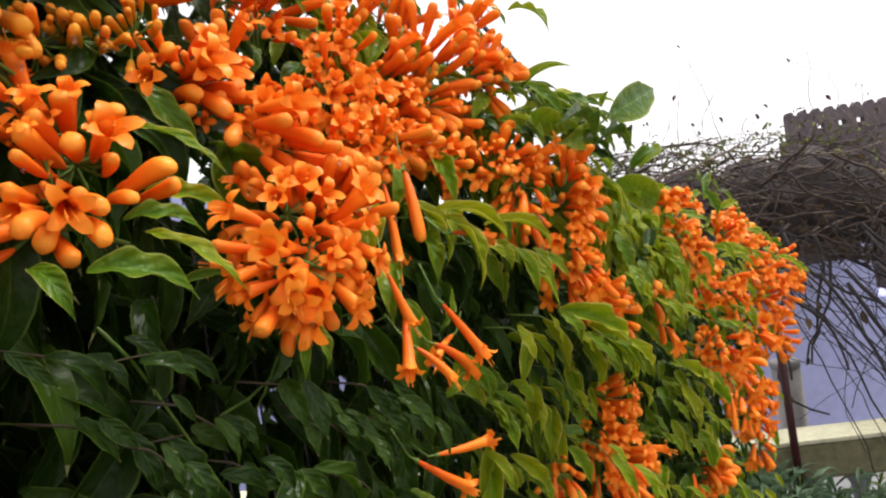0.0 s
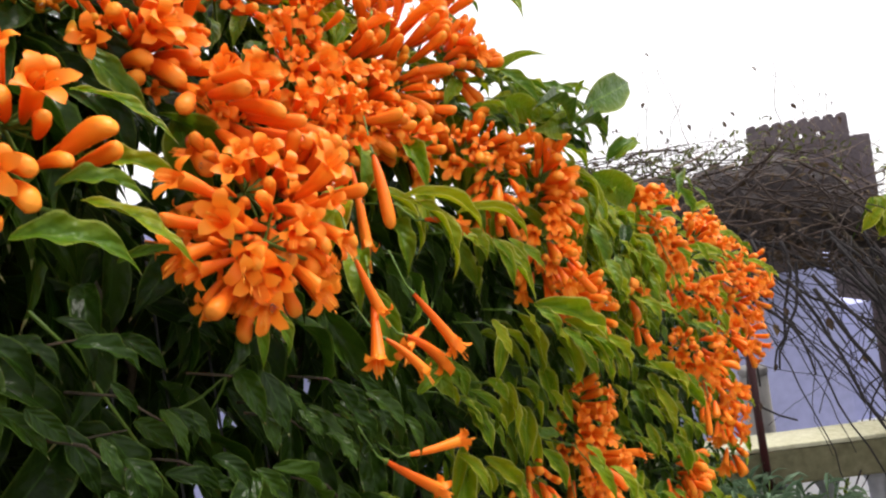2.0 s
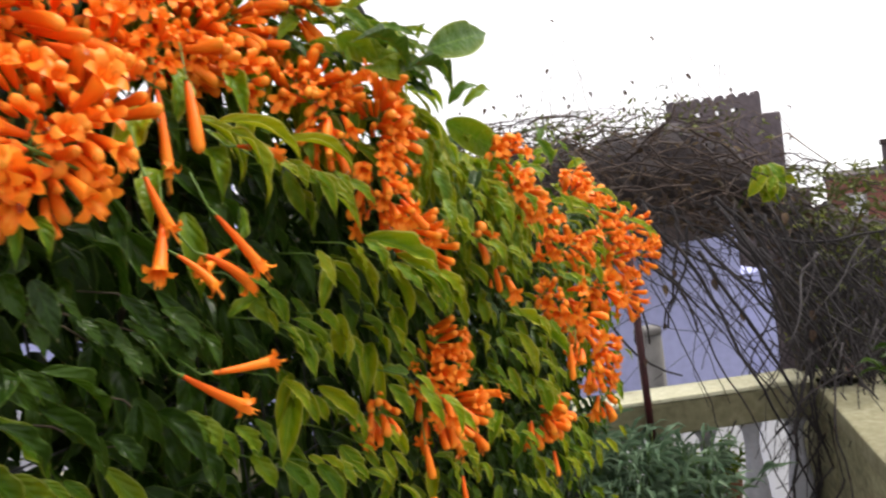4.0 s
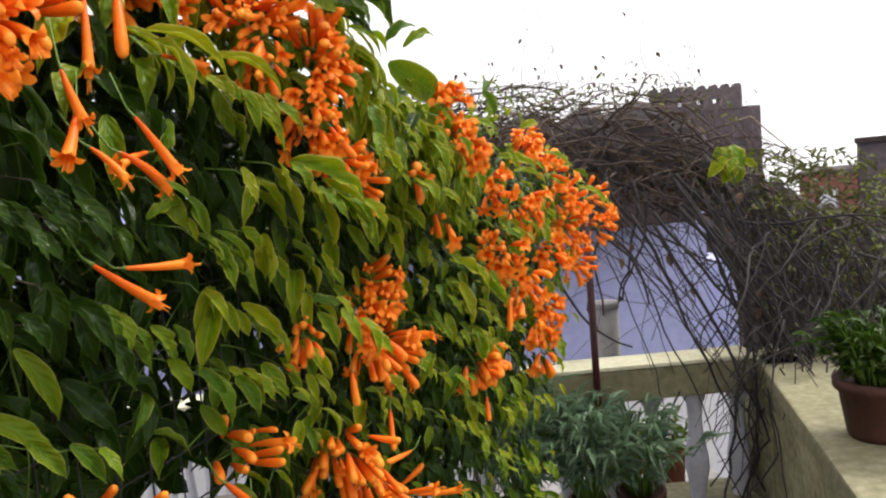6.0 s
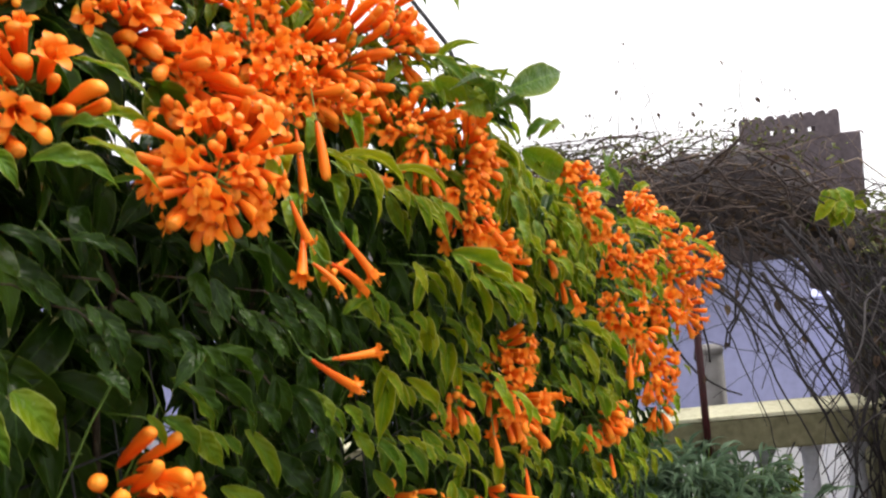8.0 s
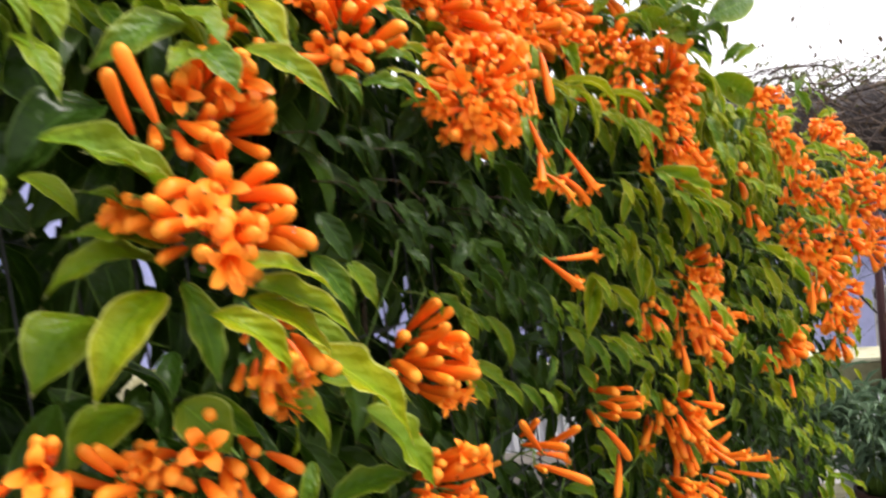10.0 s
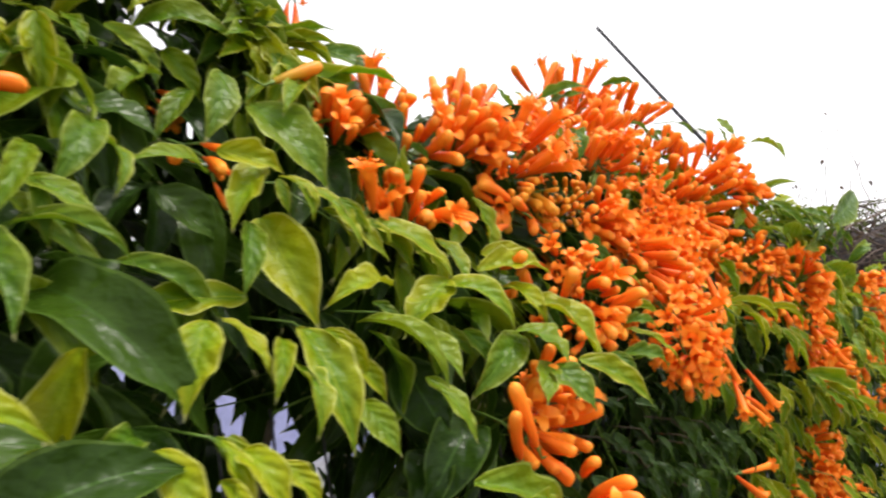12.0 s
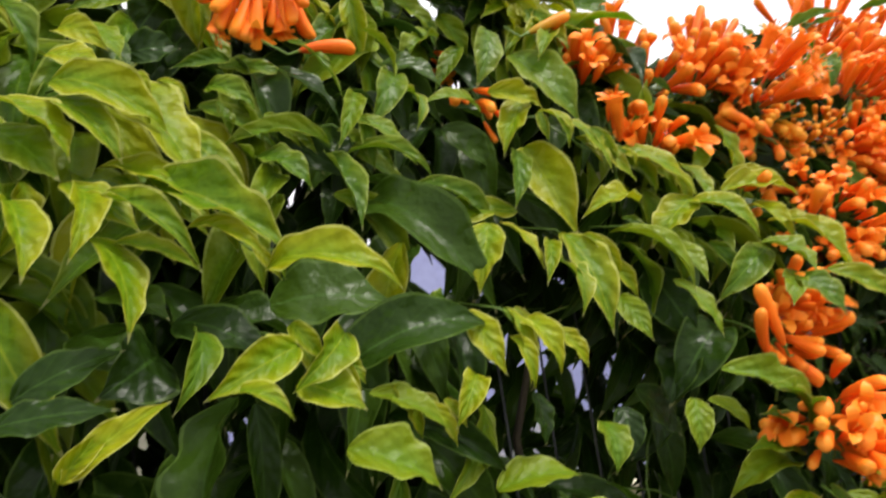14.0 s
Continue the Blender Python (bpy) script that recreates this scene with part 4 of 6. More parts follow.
leaf_at((0.081, 0.003, 1.488), (0.137, 0.015, 1.441), 0.021, 'g')
leaf_at((0.062, -0.004, 1.475), (0.048, 0.005, 1.449), 0.016, 'g')
leaf_at((0.073, -0.003, 1.472), (0.089, 0.009, 1.449), 0.015, 'g')
leaf_at((-0.183, -0.145, 1.749), (-0.217, -0.130, 1.730), 0.012, 'g')
leaf_at((-0.144, -0.178, 1.778), (-0.182, -0.168, 1.727), 0.030, 'k')
leaf_at((-0.193, -0.121, 1.704), (-0.166, -0.118, 1.707), 0.014, 'k')
leaf_at((-0.216, -0.129, 1.717), (-0.195, -0.103, 1.688), 0.016, 'k')
leaf_at((-0.227, -0.069, 1.576), (-0.205, -0.049, 1.561), 0.024, 'k')
leaf_at((-0.237, -0.058, 1.561), (-0.220, -0.037, 1.541), 0.024, 'k')
leaf_at((-0.210, -0.050, 1.547), (-0.238, -0.029, 1.535), 0.022, 'k')
leaf_at((-0.113, -0.123, 1.700), (-0.083, -0.106, 1.664), 0.019, 'k')
leaf_at((-0.033, -0.131, 1.711), (-0.001, -0.113, 1.689), 0.022, 'k')
leaf_at((-0.067, -0.115, 1.629), (-0.048, -0.079, 1.584), 0.022, 'k')
leaf_at((-0.055, -0.090, 1.586), (-0.097, -0.083, 1.554), 0.024, 'k')
leaf_at((0.103, -0.057, 1.550), (0.104, -0.027, 1.501), 0.029, 'k')
leaf_at((-0.136, -0.116, 1.684), (-0.130, -0.105, 1.651), 0.018, 'k')
leaf_at((-0.007, -0.110, 1.662), (0.020, -0.100, 1.630), 0.022, 'k')
leaf_at((0.133, -0.032, 1.507), (0.081, -0.035, 1.467), 0.029, 'k')
leaf_at((0.047, -0.164, 1.748), (0.036, -0.183, 1.785), 0.026, 'k')
leaf_at((0.127, 0.024, 1.446), (0.088, 0.027, 1.477), 0.014, 'g')
leaf_at((0.125, 0.019, 1.441), (0.084, 0.021, 1.462), 0.014, 'g')
leaf_at((0.126, 0.015, 1.431), (0.080, 0.012, 1.442), 0.016, 'g')
leaf_at((0.127, 0.009, 1.420), (0.074, -0.000, 1.415), 0.019, 'g')
leaf_at((0.119, 0.018, 1.410), (0.076, 0.027, 1.368), 0.029, 'y')
leaf_at((0.125, 0.029, 1.414), (0.125, 0.045, 1.364), 0.015, 'g')
leaf_at((0.142, 0.040, 1.419), (0.197, 0.055, 1.391), 0.016, 'y')
leaf_at((0.151, 0.033, 1.408), (0.208, 0.053, 1.366), 0.019, 'y')
leaf_at((0.153, 0.039, 1.400), (0.191, 0.051, 1.354), 0.021, 'y')
leaf_at((0.128, 0.044, 1.398), (0.155, 0.057, 1.359), 0.014, 'y')
leaf_at((0.200, 0.019, 1.361), (0.254, 0.040, 1.288), 0.026, 'y')
leaf_at((0.217, 0.009, 1.338), (0.274, 0.028, 1.303), 0.021, 'g')
leaf_at((0.249, 0.011, 1.309), (0.288, 0.024, 1.243), 0.034, 'g')
leaf_at((0.156, 0.018, 1.347), (0.195, 0.029, 1.301), 0.029, 'g')
leaf_at((0.217, 0.004, 1.259), (0.273, 0.018, 1.257), 0.023, 'g')
leaf_at((0.125, 0.009, 1.352), (0.141, 0.020, 1.321), 0.027, 'g')
leaf_at((0.259, -0.032, 1.408), (0.278, -0.021, 1.363), 0.024, 'g')
leaf_at((0.293, -0.036, 1.398), (0.311, -0.031, 1.361), 0.030, 'g')
leaf_at((0.212, -0.035, 1.571), (0.221, 0.009, 1.518), 0.025, 'y')
leaf_at((0.280, -0.009, 1.524), (0.284, 0.008, 1.502), 0.016, 'g')
leaf_at((0.302, -0.007, 1.520), (0.340, 0.010, 1.501), 0.022, 'g')
leaf_at((0.330, -0.017, 1.541), (0.360, -0.001, 1.530), 0.017, 'g')
leaf_at((0.091, -0.028, 1.542), (0.095, -0.002, 1.505), 0.017, 'g')
leaf_at((0.099, -0.021, 1.402), (0.065, -0.010, 1.373), 0.030, 'g')
leaf_at((0.116, -0.021, 1.350), (0.075, -0.013, 1.331), 0.031, 'g')
leaf_at((0.357, -0.063, 1.307), (0.308, -0.061, 1.266), 0.032, 'g')
leaf_at((0.227, -0.021, 1.374), (0.247, -0.011, 1.317), 0.033, 'g')
leaf_at((0.266, -0.030, 1.436), (0.282, -0.021, 1.398), 0.023, 'k')
leaf_at((0.341, -0.041, 1.419), (0.372, -0.047, 1.370), 0.027, 'k')
leaf_at((0.402, -0.040, 1.378), (0.438, -0.044, 1.327), 0.024, 'g')
leaf_at((0.491, -0.065, 1.315), (0.512, -0.060, 1.259), 0.028, 'g')
leaf_at((0.501, -0.033, 1.400), (0.545, -0.028, 1.355), 0.025, 'k')
leaf_at((0.464, -0.071, 1.277), (0.506, -0.060, 1.232), 0.025, 'g')
leaf_at((0.733, -0.044, 1.240), (0.748, -0.033, 1.198), 0.028, 'y')
leaf_at((0.671, -0.041, 1.315), (0.636, -0.038, 1.257), 0.029, 'y')
leaf_at((0.653, -0.020, 1.368), (0.697, -0.013, 1.309), 0.025, 'g')
leaf_at((0.792, -0.039, 1.248), (0.824, -0.027, 1.196), 0.026, 'y')
leaf_at((-0.258, -0.058, 1.658), (-0.236, -0.045, 1.629), 0.016, 'y')
leaf_at((-0.260, -0.058, 1.647), (-0.240, -0.046, 1.622), 0.016, 'g')
leaf_at((-0.258, -0.042, 1.614), (-0.259, -0.011, 1.580), 0.013, 'y')
leaf_at((-0.274, -0.013, 1.533), (-0.236, -0.002, 1.532), 0.011, 'k')
leaf_at((-0.265, -0.026, 1.540), (-0.228, -0.024, 1.551), 0.012, 'k')
leaf_at((-0.256, 0.005, 1.514), (-0.239, 0.009, 1.528), 0.007, 'y')
leaf_at((-0.255, 0.009, 1.514), (-0.221, 0.012, 1.532), 0.009, 'y')
leaf_at((-0.156, 0.004, 1.500), (-0.124, 0.015, 1.477), 0.018, 'g')
leaf_at((-0.227, -0.103, 1.707), (-0.208, -0.087, 1.692), 0.015, 'y')
leaf_at((-0.209, -0.110, 1.716), (-0.203, -0.086, 1.688), 0.012, 'g')
leaf_at((-0.234, -0.083, 1.688), (-0.214, -0.072, 1.679), 0.015, 'y')
leaf_at((-0.075, -0.014, 1.459), (-0.031, -0.005, 1.455), 0.022, 'g')
leaf_at((-0.117, -0.017, 1.513), (-0.098, -0.005, 1.492), 0.012, 'y')
leaf_at((-0.030, -0.016, 1.419), (0.012, -0.005, 1.414), 0.043, 'g')
leaf_at((-0.004, -0.011, 1.476), (-0.016, 0.005, 1.454), 0.017, 'g')
leaf_at((0.021, -0.020, 1.478), (0.014, -0.012, 1.452), 0.015, 'k')
leaf_at((0.106, -0.041, 1.497), (0.073, -0.031, 1.467), 0.024, 'k')
leaf_at((0.062, -0.046, 1.480), (0.089, -0.041, 1.445), 0.024, 'k')
leaf_at((0.047, -0.035, 1.538), (0.046, -0.012, 1.511), 0.016, 'g')
leaf_at((0.103, -0.052, 1.572), (0.111, -0.034, 1.552), 0.012, 'g')
leaf_at((0.208, -0.060, 1.610), (0.247, -0.040, 1.595), 0.022, 'y')
leaf_at((0.377, -0.062, 1.596), (0.404, -0.026, 1.563), 0.017, 'y')
leaf_at((0.359, -0.036, 1.557), (0.390, -0.007, 1.537), 0.017, 'y')
leaf_at((0.342, -0.019, 1.535), (0.368, 0.011, 1.501), 0.021, 'y')
leaf_at((0.325, -0.015, 1.478), (0.347, -0.006, 1.459), 0.015, 'k')
leaf_at((0.358, -0.024, 1.508), (0.384, -0.013, 1.509), 0.010, 'g')
leaf_at((0.594, -0.010, 1.527), (0.597, 0.011, 1.467), 0.020, 'y')
leaf_at((0.648, -0.036, 1.579), (0.621, -0.008, 1.532), 0.023, 'y')
leaf_at((0.587, -0.011, 1.531), (0.640, 0.019, 1.495), 0.022, 'y')
leaf_at((0.650, 0.011, 1.494), (0.691, 0.035, 1.435), 0.030, 'y')
leaf_at((0.640, 0.003, 1.515), (0.693, 0.034, 1.484), 0.020, 'y')
leaf_at((0.589, -0.011, 1.421), (0.615, -0.005, 1.388), 0.021, 'g')
leaf_at((0.683, 0.008, 1.420), (0.665, 0.002, 1.377), 0.020, 'y')
leaf_at((0.698, 0.015, 1.427), (0.734, 0.014, 1.367), 0.022, 'y')
leaf_at((0.712, 0.025, 1.432), (0.770, 0.066, 1.387), 0.030, 'y')
leaf_at((0.732, 0.027, 1.412), (0.768, 0.025, 1.349), 0.022, 'y')
leaf_at((0.755, 0.033, 1.403), (0.799, 0.048, 1.346), 0.023, 'y')
leaf_at((0.784, 0.037, 1.393), (0.827, 0.048, 1.352), 0.020, 'y')
leaf_at((0.707, -0.007, 1.369), (0.721, -0.021, 1.326), 0.025, 'y')
leaf_at((0.630, -0.019, 1.377), (0.666, -0.021, 1.326), 0.023, 'g')
leaf_at((0.646, -0.014, 1.377), (0.679, -0.021, 1.332), 0.019, 'g')
leaf_at((0.574, -0.016, 1.393), (0.608, -0.006, 1.402), 0.015, 'g')
# k leaves below the blooms: their dark green holds the shade there too.
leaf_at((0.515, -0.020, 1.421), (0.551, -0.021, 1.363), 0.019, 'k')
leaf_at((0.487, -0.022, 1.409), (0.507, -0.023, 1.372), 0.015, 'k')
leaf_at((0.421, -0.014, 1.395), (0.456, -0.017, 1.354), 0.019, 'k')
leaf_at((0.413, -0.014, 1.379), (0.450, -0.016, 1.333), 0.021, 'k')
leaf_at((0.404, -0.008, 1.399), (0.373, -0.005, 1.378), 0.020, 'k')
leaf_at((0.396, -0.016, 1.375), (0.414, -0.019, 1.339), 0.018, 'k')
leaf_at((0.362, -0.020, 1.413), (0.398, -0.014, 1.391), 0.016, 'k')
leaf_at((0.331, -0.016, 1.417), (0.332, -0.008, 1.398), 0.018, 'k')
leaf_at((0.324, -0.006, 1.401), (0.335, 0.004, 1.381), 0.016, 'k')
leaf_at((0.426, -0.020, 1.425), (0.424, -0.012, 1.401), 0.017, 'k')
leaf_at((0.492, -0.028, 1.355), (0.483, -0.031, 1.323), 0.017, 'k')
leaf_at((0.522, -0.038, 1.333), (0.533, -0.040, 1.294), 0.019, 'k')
leaf_at((0.664, -0.036, 1.327), (0.637, -0.038, 1.288), 0.020, 'y')
leaf_at((0.704, -0.039, 1.305), (0.741, -0.029, 1.262), 0.024, 'y')
leaf_at((0.598, -0.048, 1.333), (0.562, -0.043, 1.360), 0.015, 'k')
leaf_at((0.568, -0.048, 1.305), (0.585, -0.041, 1.272), 0.019, 'g')
leaf_at((0.625, -0.050, 1.302), (0.630, -0.044, 1.263), 0.018, 'g')
leaf_at((0.409, -0.000, 1.473), (0.401, 0.009, 1.449), 0.012, 'g')
leaf_at((0.422, -0.000, 1.474), (0.419, 0.009, 1.451), 0.012, 'g')
leaf_at((0.875, -0.033, 1.272), (0.825, -0.057, 1.287), 0.021, 'g')
leaf_at((0.885, 0.055, 1.454), (0.869, 0.059, 1.407), 0.023, 'g')
leaf_at((0.829, 0.047, 1.447), (0.869, 0.052, 1.402), 0.025, 'g')
leaf_at((0.836, 0.048, 1.486), (0.832, 0.058, 1.445), 0.024, 'g')
leaf_at((1.075, -0.014, 1.315), (1.080, -0.008, 1.283), 0.026, 'g')
leaf_at((1.140, 0.004, 1.286), (1.195, 0.040, 1.222), 0.032, 'y')
leaf_at((1.158, 0.011, 1.249), (1.168, 0.023, 1.180), 0.032, 'y')
leaf_at((1.200, 0.027, 1.255), (1.250, 0.055, 1.191), 0.030, 'y')
leaf_at((1.127, -0.003, 1.209), (1.129, 0.005, 1.160), 0.028, 'y')
leaf_at((1.184, 0.020, 1.176), (1.185, 0.028, 1.117), 0.030, 'y')
leaf_at((1.094, -0.015, 1.155), (1.050, -0.020, 1.117), 0.027, 'y')
leaf_at((1.143, 0.005, 1.123), (1.096, -0.007, 1.076), 0.031, 'g')
leaf_at((1.248, 0.058, 1.432), (1.308, 0.104, 1.405), 0.029, 'y')
leaf_at((1.368, 0.050, 1.407), (1.426, 0.092, 1.369), 0.032, 'y')
leaf_at((1.515, 0.069, 1.436), (1.571, 0.106, 1.396), 0.031, 'y')
leaf_at((1.815, 0.086, 1.358), (1.869, 0.121, 1.298), 0.037, 'y')
leaf_at((1.287, 0.044, 1.316), (1.338, 0.073, 1.269), 0.030, 'g')
leaf_at((0.732, -0.013, 1.609), (0.746, 0.011, 1.590), 0.020, 'g')
leaf_at((0.736, -0.022, 1.637), (0.698, -0.023, 1.607), 0.020, 'g')
leaf_at((0.768, 0.007, 1.633), (0.780, 0.033, 1.608), 0.021, 'g')
leaf_at((0.759, 0.008, 1.611), (0.799, 0.047, 1.583), 0.027, 'g')
leaf_at((0.778, 0.025, 1.591), (0.812, 0.055, 1.575), 0.026, 'k')
leaf_at((0.809, 0.046, 1.622), (0.840, 0.068, 1.613), 0.014, 'g')
leaf_at((0.821, 0.071, 1.591), (0.824, 0.081, 1.568), 0.011, 'g')
leaf_at((0.898, 0.065, 1.551), (0.947, 0.082, 1.566), 0.019, 'g')
leaf_at((1.084, 0.094, 1.516), (1.109, 0.099, 1.479), 0.026, 'g')
leaf_at((0.745, -0.004, 1.599), (0.773, 0.025, 1.577), 0.021, 'g')
leaf_at((0.794, 0.033, 1.612), (0.818, 0.056, 1.597), 0.021, 'g')
leaf_at((0.748, 0.014, 1.544), (0.728, 0.022, 1.507), 0.018, 'g')
leaf_at((0.694, -0.006, 1.531), (0.681, 0.006, 1.496), 0.016, 'g')
leaf_at((0.808, 0.042, 1.520), (0.810, 0.054, 1.491), 0.018, 'g')
leaf_at((0.792, 0.034, 1.575), (0.834, 0.062, 1.556), 0.022, 'k')
leaf_at((0.944, 0.055, 1.482), (0.904, 0.055, 1.453), 0.022, 'k')
leaf_at((0.691, -0.037, 1.600), (0.672, -0.045, 1.614), 0.017, 'g')
leaf_at((0.661, -0.071, 1.651), (0.675, -0.049, 1.634), 0.017, 'g')
leaf_at((0.691, -0.161, 1.829), (0.728, -0.128, 1.825), 0.017, 'g')
leaf_at((0.816, -0.054, 1.769), (0.812, -0.033, 1.738), 0.020, 'g')
spray((0.581, -0.005, 1.527), (0.645, 0.014, 1.496), 5, 0.040, 'y')
spray((0.640, 0.008, 1.501), (0.706, 0.030, 1.477), 5, 0.045, 'y')
spray((0.695, 0.022, 1.431), (0.771, 0.065, 1.387), 7, 0.047, 'y')
spray((0.667, 0.006, 1.427), (0.709, 0.015, 1.411), 3, 0.047, 'y')
spray((0.638, -0.031, 1.334), (0.686, -0.038, 1.301), 4, 0.047, 'y')
spray((0.689, -0.008, 1.373), (0.734, -0.015, 1.348), 3, 0.040, 'y')
spray((0.620, -0.017, 1.383), (0.675, -0.016, 1.352), 4, 0.038, 'y')
spray((1.126, 0.001, 1.293), (1.213, 0.068, 1.242), 6, 0.056, 'y')
spray((1.130, 0.000, 1.240), (1.207, 0.049, 1.185), 5, 0.061, 'y')
spray((1.140, 0.004, 1.173), (1.221, 0.057, 1.139), 5, 0.049, 'y')
spray((1.057, -0.025, 1.152), (1.131, 0.014, 1.111), 5, 0.058, 'y')
spray((1.198, 0.065, 1.442), (1.284, 0.128, 1.412), 6, 0.037, 'y')
spray((1.733, 0.086, 1.376), (1.811, 0.135, 1.327), 4, 0.048, 'y')
spray((1.234, 0.039, 1.333), (1.313, 0.089, 1.299), 5, 0.043, 'y')
spray((0.881, 0.059, 1.471), (0.933, 0.056, 1.426), 4, 0.039, 'y')
spray((0.800, 0.042, 1.461), (0.863, 0.058, 1.432), 4, 0.039, 'y')
spray((0.895, 0.053, 1.417), (0.964, 0.081, 1.387), 5, 0.037, 'y')
spray((0.582, -0.011, 1.424), (0.625, -0.012, 1.399), 4, 0.034, 'g')
spray((0.708, -0.043, 1.294), (0.771, -0.026, 1.251), 5, 0.042, 'y')
spray((0.754, -0.040, 1.230), (0.817, -0.023, 1.194), 5, 0.034, 'y')
spray((0.545, -0.042, 1.329), (0.602, -0.037, 1.292), 5, 0.033, 'g')
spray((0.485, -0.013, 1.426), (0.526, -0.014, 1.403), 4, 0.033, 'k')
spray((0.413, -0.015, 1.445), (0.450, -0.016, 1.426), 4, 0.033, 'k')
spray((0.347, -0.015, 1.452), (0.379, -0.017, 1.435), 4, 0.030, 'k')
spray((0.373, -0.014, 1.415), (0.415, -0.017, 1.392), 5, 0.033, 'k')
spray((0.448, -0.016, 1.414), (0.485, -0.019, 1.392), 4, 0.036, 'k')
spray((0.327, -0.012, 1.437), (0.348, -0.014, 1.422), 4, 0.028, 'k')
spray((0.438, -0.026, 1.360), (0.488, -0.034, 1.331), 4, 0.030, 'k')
spray((0.782, 0.013, 1.636), (0.838, 0.051, 1.609), 5, 0.033, 'g')
spray((0.799, 0.036, 1.607), (0.854, 0.058, 1.575), 5, 0.033, 'g')
spray((0.715, -0.031, 1.616), (0.751, -0.002, 1.599), 4, 0.030, 'g')
spray((0.772, -0.002, 1.366), (0.823, -0.007, 1.315), 3, 0.033, 'y')
spray((0.678, -0.046, 1.248), (0.744, -0.021, 1.212), 5, 0.030, 'y')
spray((0.379, -0.036, 1.359), (0.442, -0.035, 1.326), 5, 0.038, 'g')
spray((0.498, -0.037, 1.357), (0.553, -0.040, 1.301), 4, 0.044, 'k')
spray((0.621, -0.055, 1.273), (0.697, -0.035, 1.229), 5, 0.045, 'g')
spray((0.440, -0.061, 1.273), (0.524, -0.032, 1.234), 5, 0.043, 'g')
spray((1.083, -0.012, 1.075), (1.182, 0.043, 0.992), 7, 0.041, 'y')
spray((1.072, -0.015, 1.205), (1.176, 0.040, 1.165), 6, 0.036, 'y')
spray((1.213, 0.034, 0.961), (1.310, 0.082, 0.902), 6, 0.039, 'y')
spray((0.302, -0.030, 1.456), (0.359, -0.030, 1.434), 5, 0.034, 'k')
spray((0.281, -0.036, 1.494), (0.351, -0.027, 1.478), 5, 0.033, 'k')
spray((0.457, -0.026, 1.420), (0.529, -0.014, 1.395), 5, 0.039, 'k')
spray((0.026, -0.047, 1.583), (0.048, -0.037, 1.566), 4, 0.037, 'y')
spray((-0.048, -0.018, 1.543), (-0.029, -0.012, 1.529), 4, 0.031, 'y')
spray((0.046, -0.072, 1.661), (0.105, -0.066, 1.633), 6, 0.026, 'y')
spray((0.110, -0.075, 1.634), (0.166, -0.066, 1.614), 5, 0.037, 'y')
spray((-0.223, -0.083, 1.678), (-0.189, -0.081, 1.672), 4, 0.031, 'y')
spray((-0.218, -0.070, 1.628), (-0.182, -0.063, 1.616), 5, 0.028, 'y')
spray((-0.179, -0.047, 1.604), (-0.157, -0.037, 1.586), 4, 0.026, 'y')
spray((-0.091, -0.090, 1.660), (-0.058, -0.089, 1.647), 4, 0.031, 'g')
spray((-0.153, -0.097, 1.672), (-0.120, -0.096, 1.661), 4, 0.031, 'g')
spray((-0.019, -0.161, 1.769), (0.044, -0.155, 1.762), 4, 0.044, 'g')
spray((-0.167, -0.015, 1.547), (-0.149, -0.008, 1.534), 4, 0.026, 'y')
spray((-0.128, -0.005, 1.516), (-0.104, -0.001, 1.503), 4, 0.021, 'y')
spray((0.093, -0.052, 1.581), (0.143, -0.038, 1.559), 5, 0.038, 'g')
spray((0.671, -0.143, 1.780), (0.728, -0.087, 1.743), 6, 0.045, 'g')
spray((0.758, -0.085, 1.769), (0.816, -0.040, 1.741), 4, 0.035, 'g')
spray((0.420, -0.180, 1.795), (0.488, -0.176, 1.796), 4, 0.028, 'g')
spray((0.765, -0.036, 1.710), (0.749, -0.014, 1.652), 4, 0.037, 'g')
spray((0.741, -0.015, 1.655), (0.808, 0.042, 1.611), 7, 0.043, 'g')
spray((0.702, -0.026, 1.614), (0.750, 0.012, 1.596), 4, 0.035, 'k')
spray((0.762, 0.013, 1.617), (0.813, 0.049, 1.580), 5, 0.036, 'g')
spray((0.136, -0.109, 1.701), (0.187, -0.104, 1.693), 4, 0.029, 'g')
spray((0.230, -0.095, 1.647), (0.270, -0.090, 1.632), 3, 0.027, 'k')
leaf_at((0.739, 0.040, 1.413), (0.796, 0.054, 1.357), 0.025, 'y')
leaf_at((0.796, -0.012, 1.723), (0.788, 0.028, 1.686), 0.025, 'g')
leaf_at((1.177, 0.074, 1.532), (1.098, 0.088, 1.504), 0.024, 'g')
leaf_at((0.808, 0.066, 1.456), (0.792, 0.077, 1.424), 0.021, 'g')
leaf_at((0.783, 0.037, 1.625), (0.797, 0.069, 1.608), 0.016, 'g')
leaf_at((0.752, 0.012, 1.639), (0.753, 0.044, 1.600), 0.023, 'g')
leaf_at((0.812, 0.060, 1.611), (0.816, 0.070, 1.625), 0.009, 'g')
leaf_at((0.863, 0.060, 1.602), (0.852, 0.070, 1.576), 0.010, 'g')
leaf_at((0.840, 0.060, 1.600), (0.799, 0.070, 1.578), 0.009, 'g')
leaf_at((0.776, 0.060, 1.579), (0.659, 0.070, 1.581), 0.023, 'k')
leaf_at((0.882, 0.060, 1.567), (0.740, 0.070, 1.566), 0.016, 'k')
leaf_at((0.839, 0.072, 1.548), (0.869, 0.095, 1.561), 0.020, 'g')
leaf_at((0.721, 0.003, 1.607), (0.719, 0.032, 1.575), 0.025, 'g')
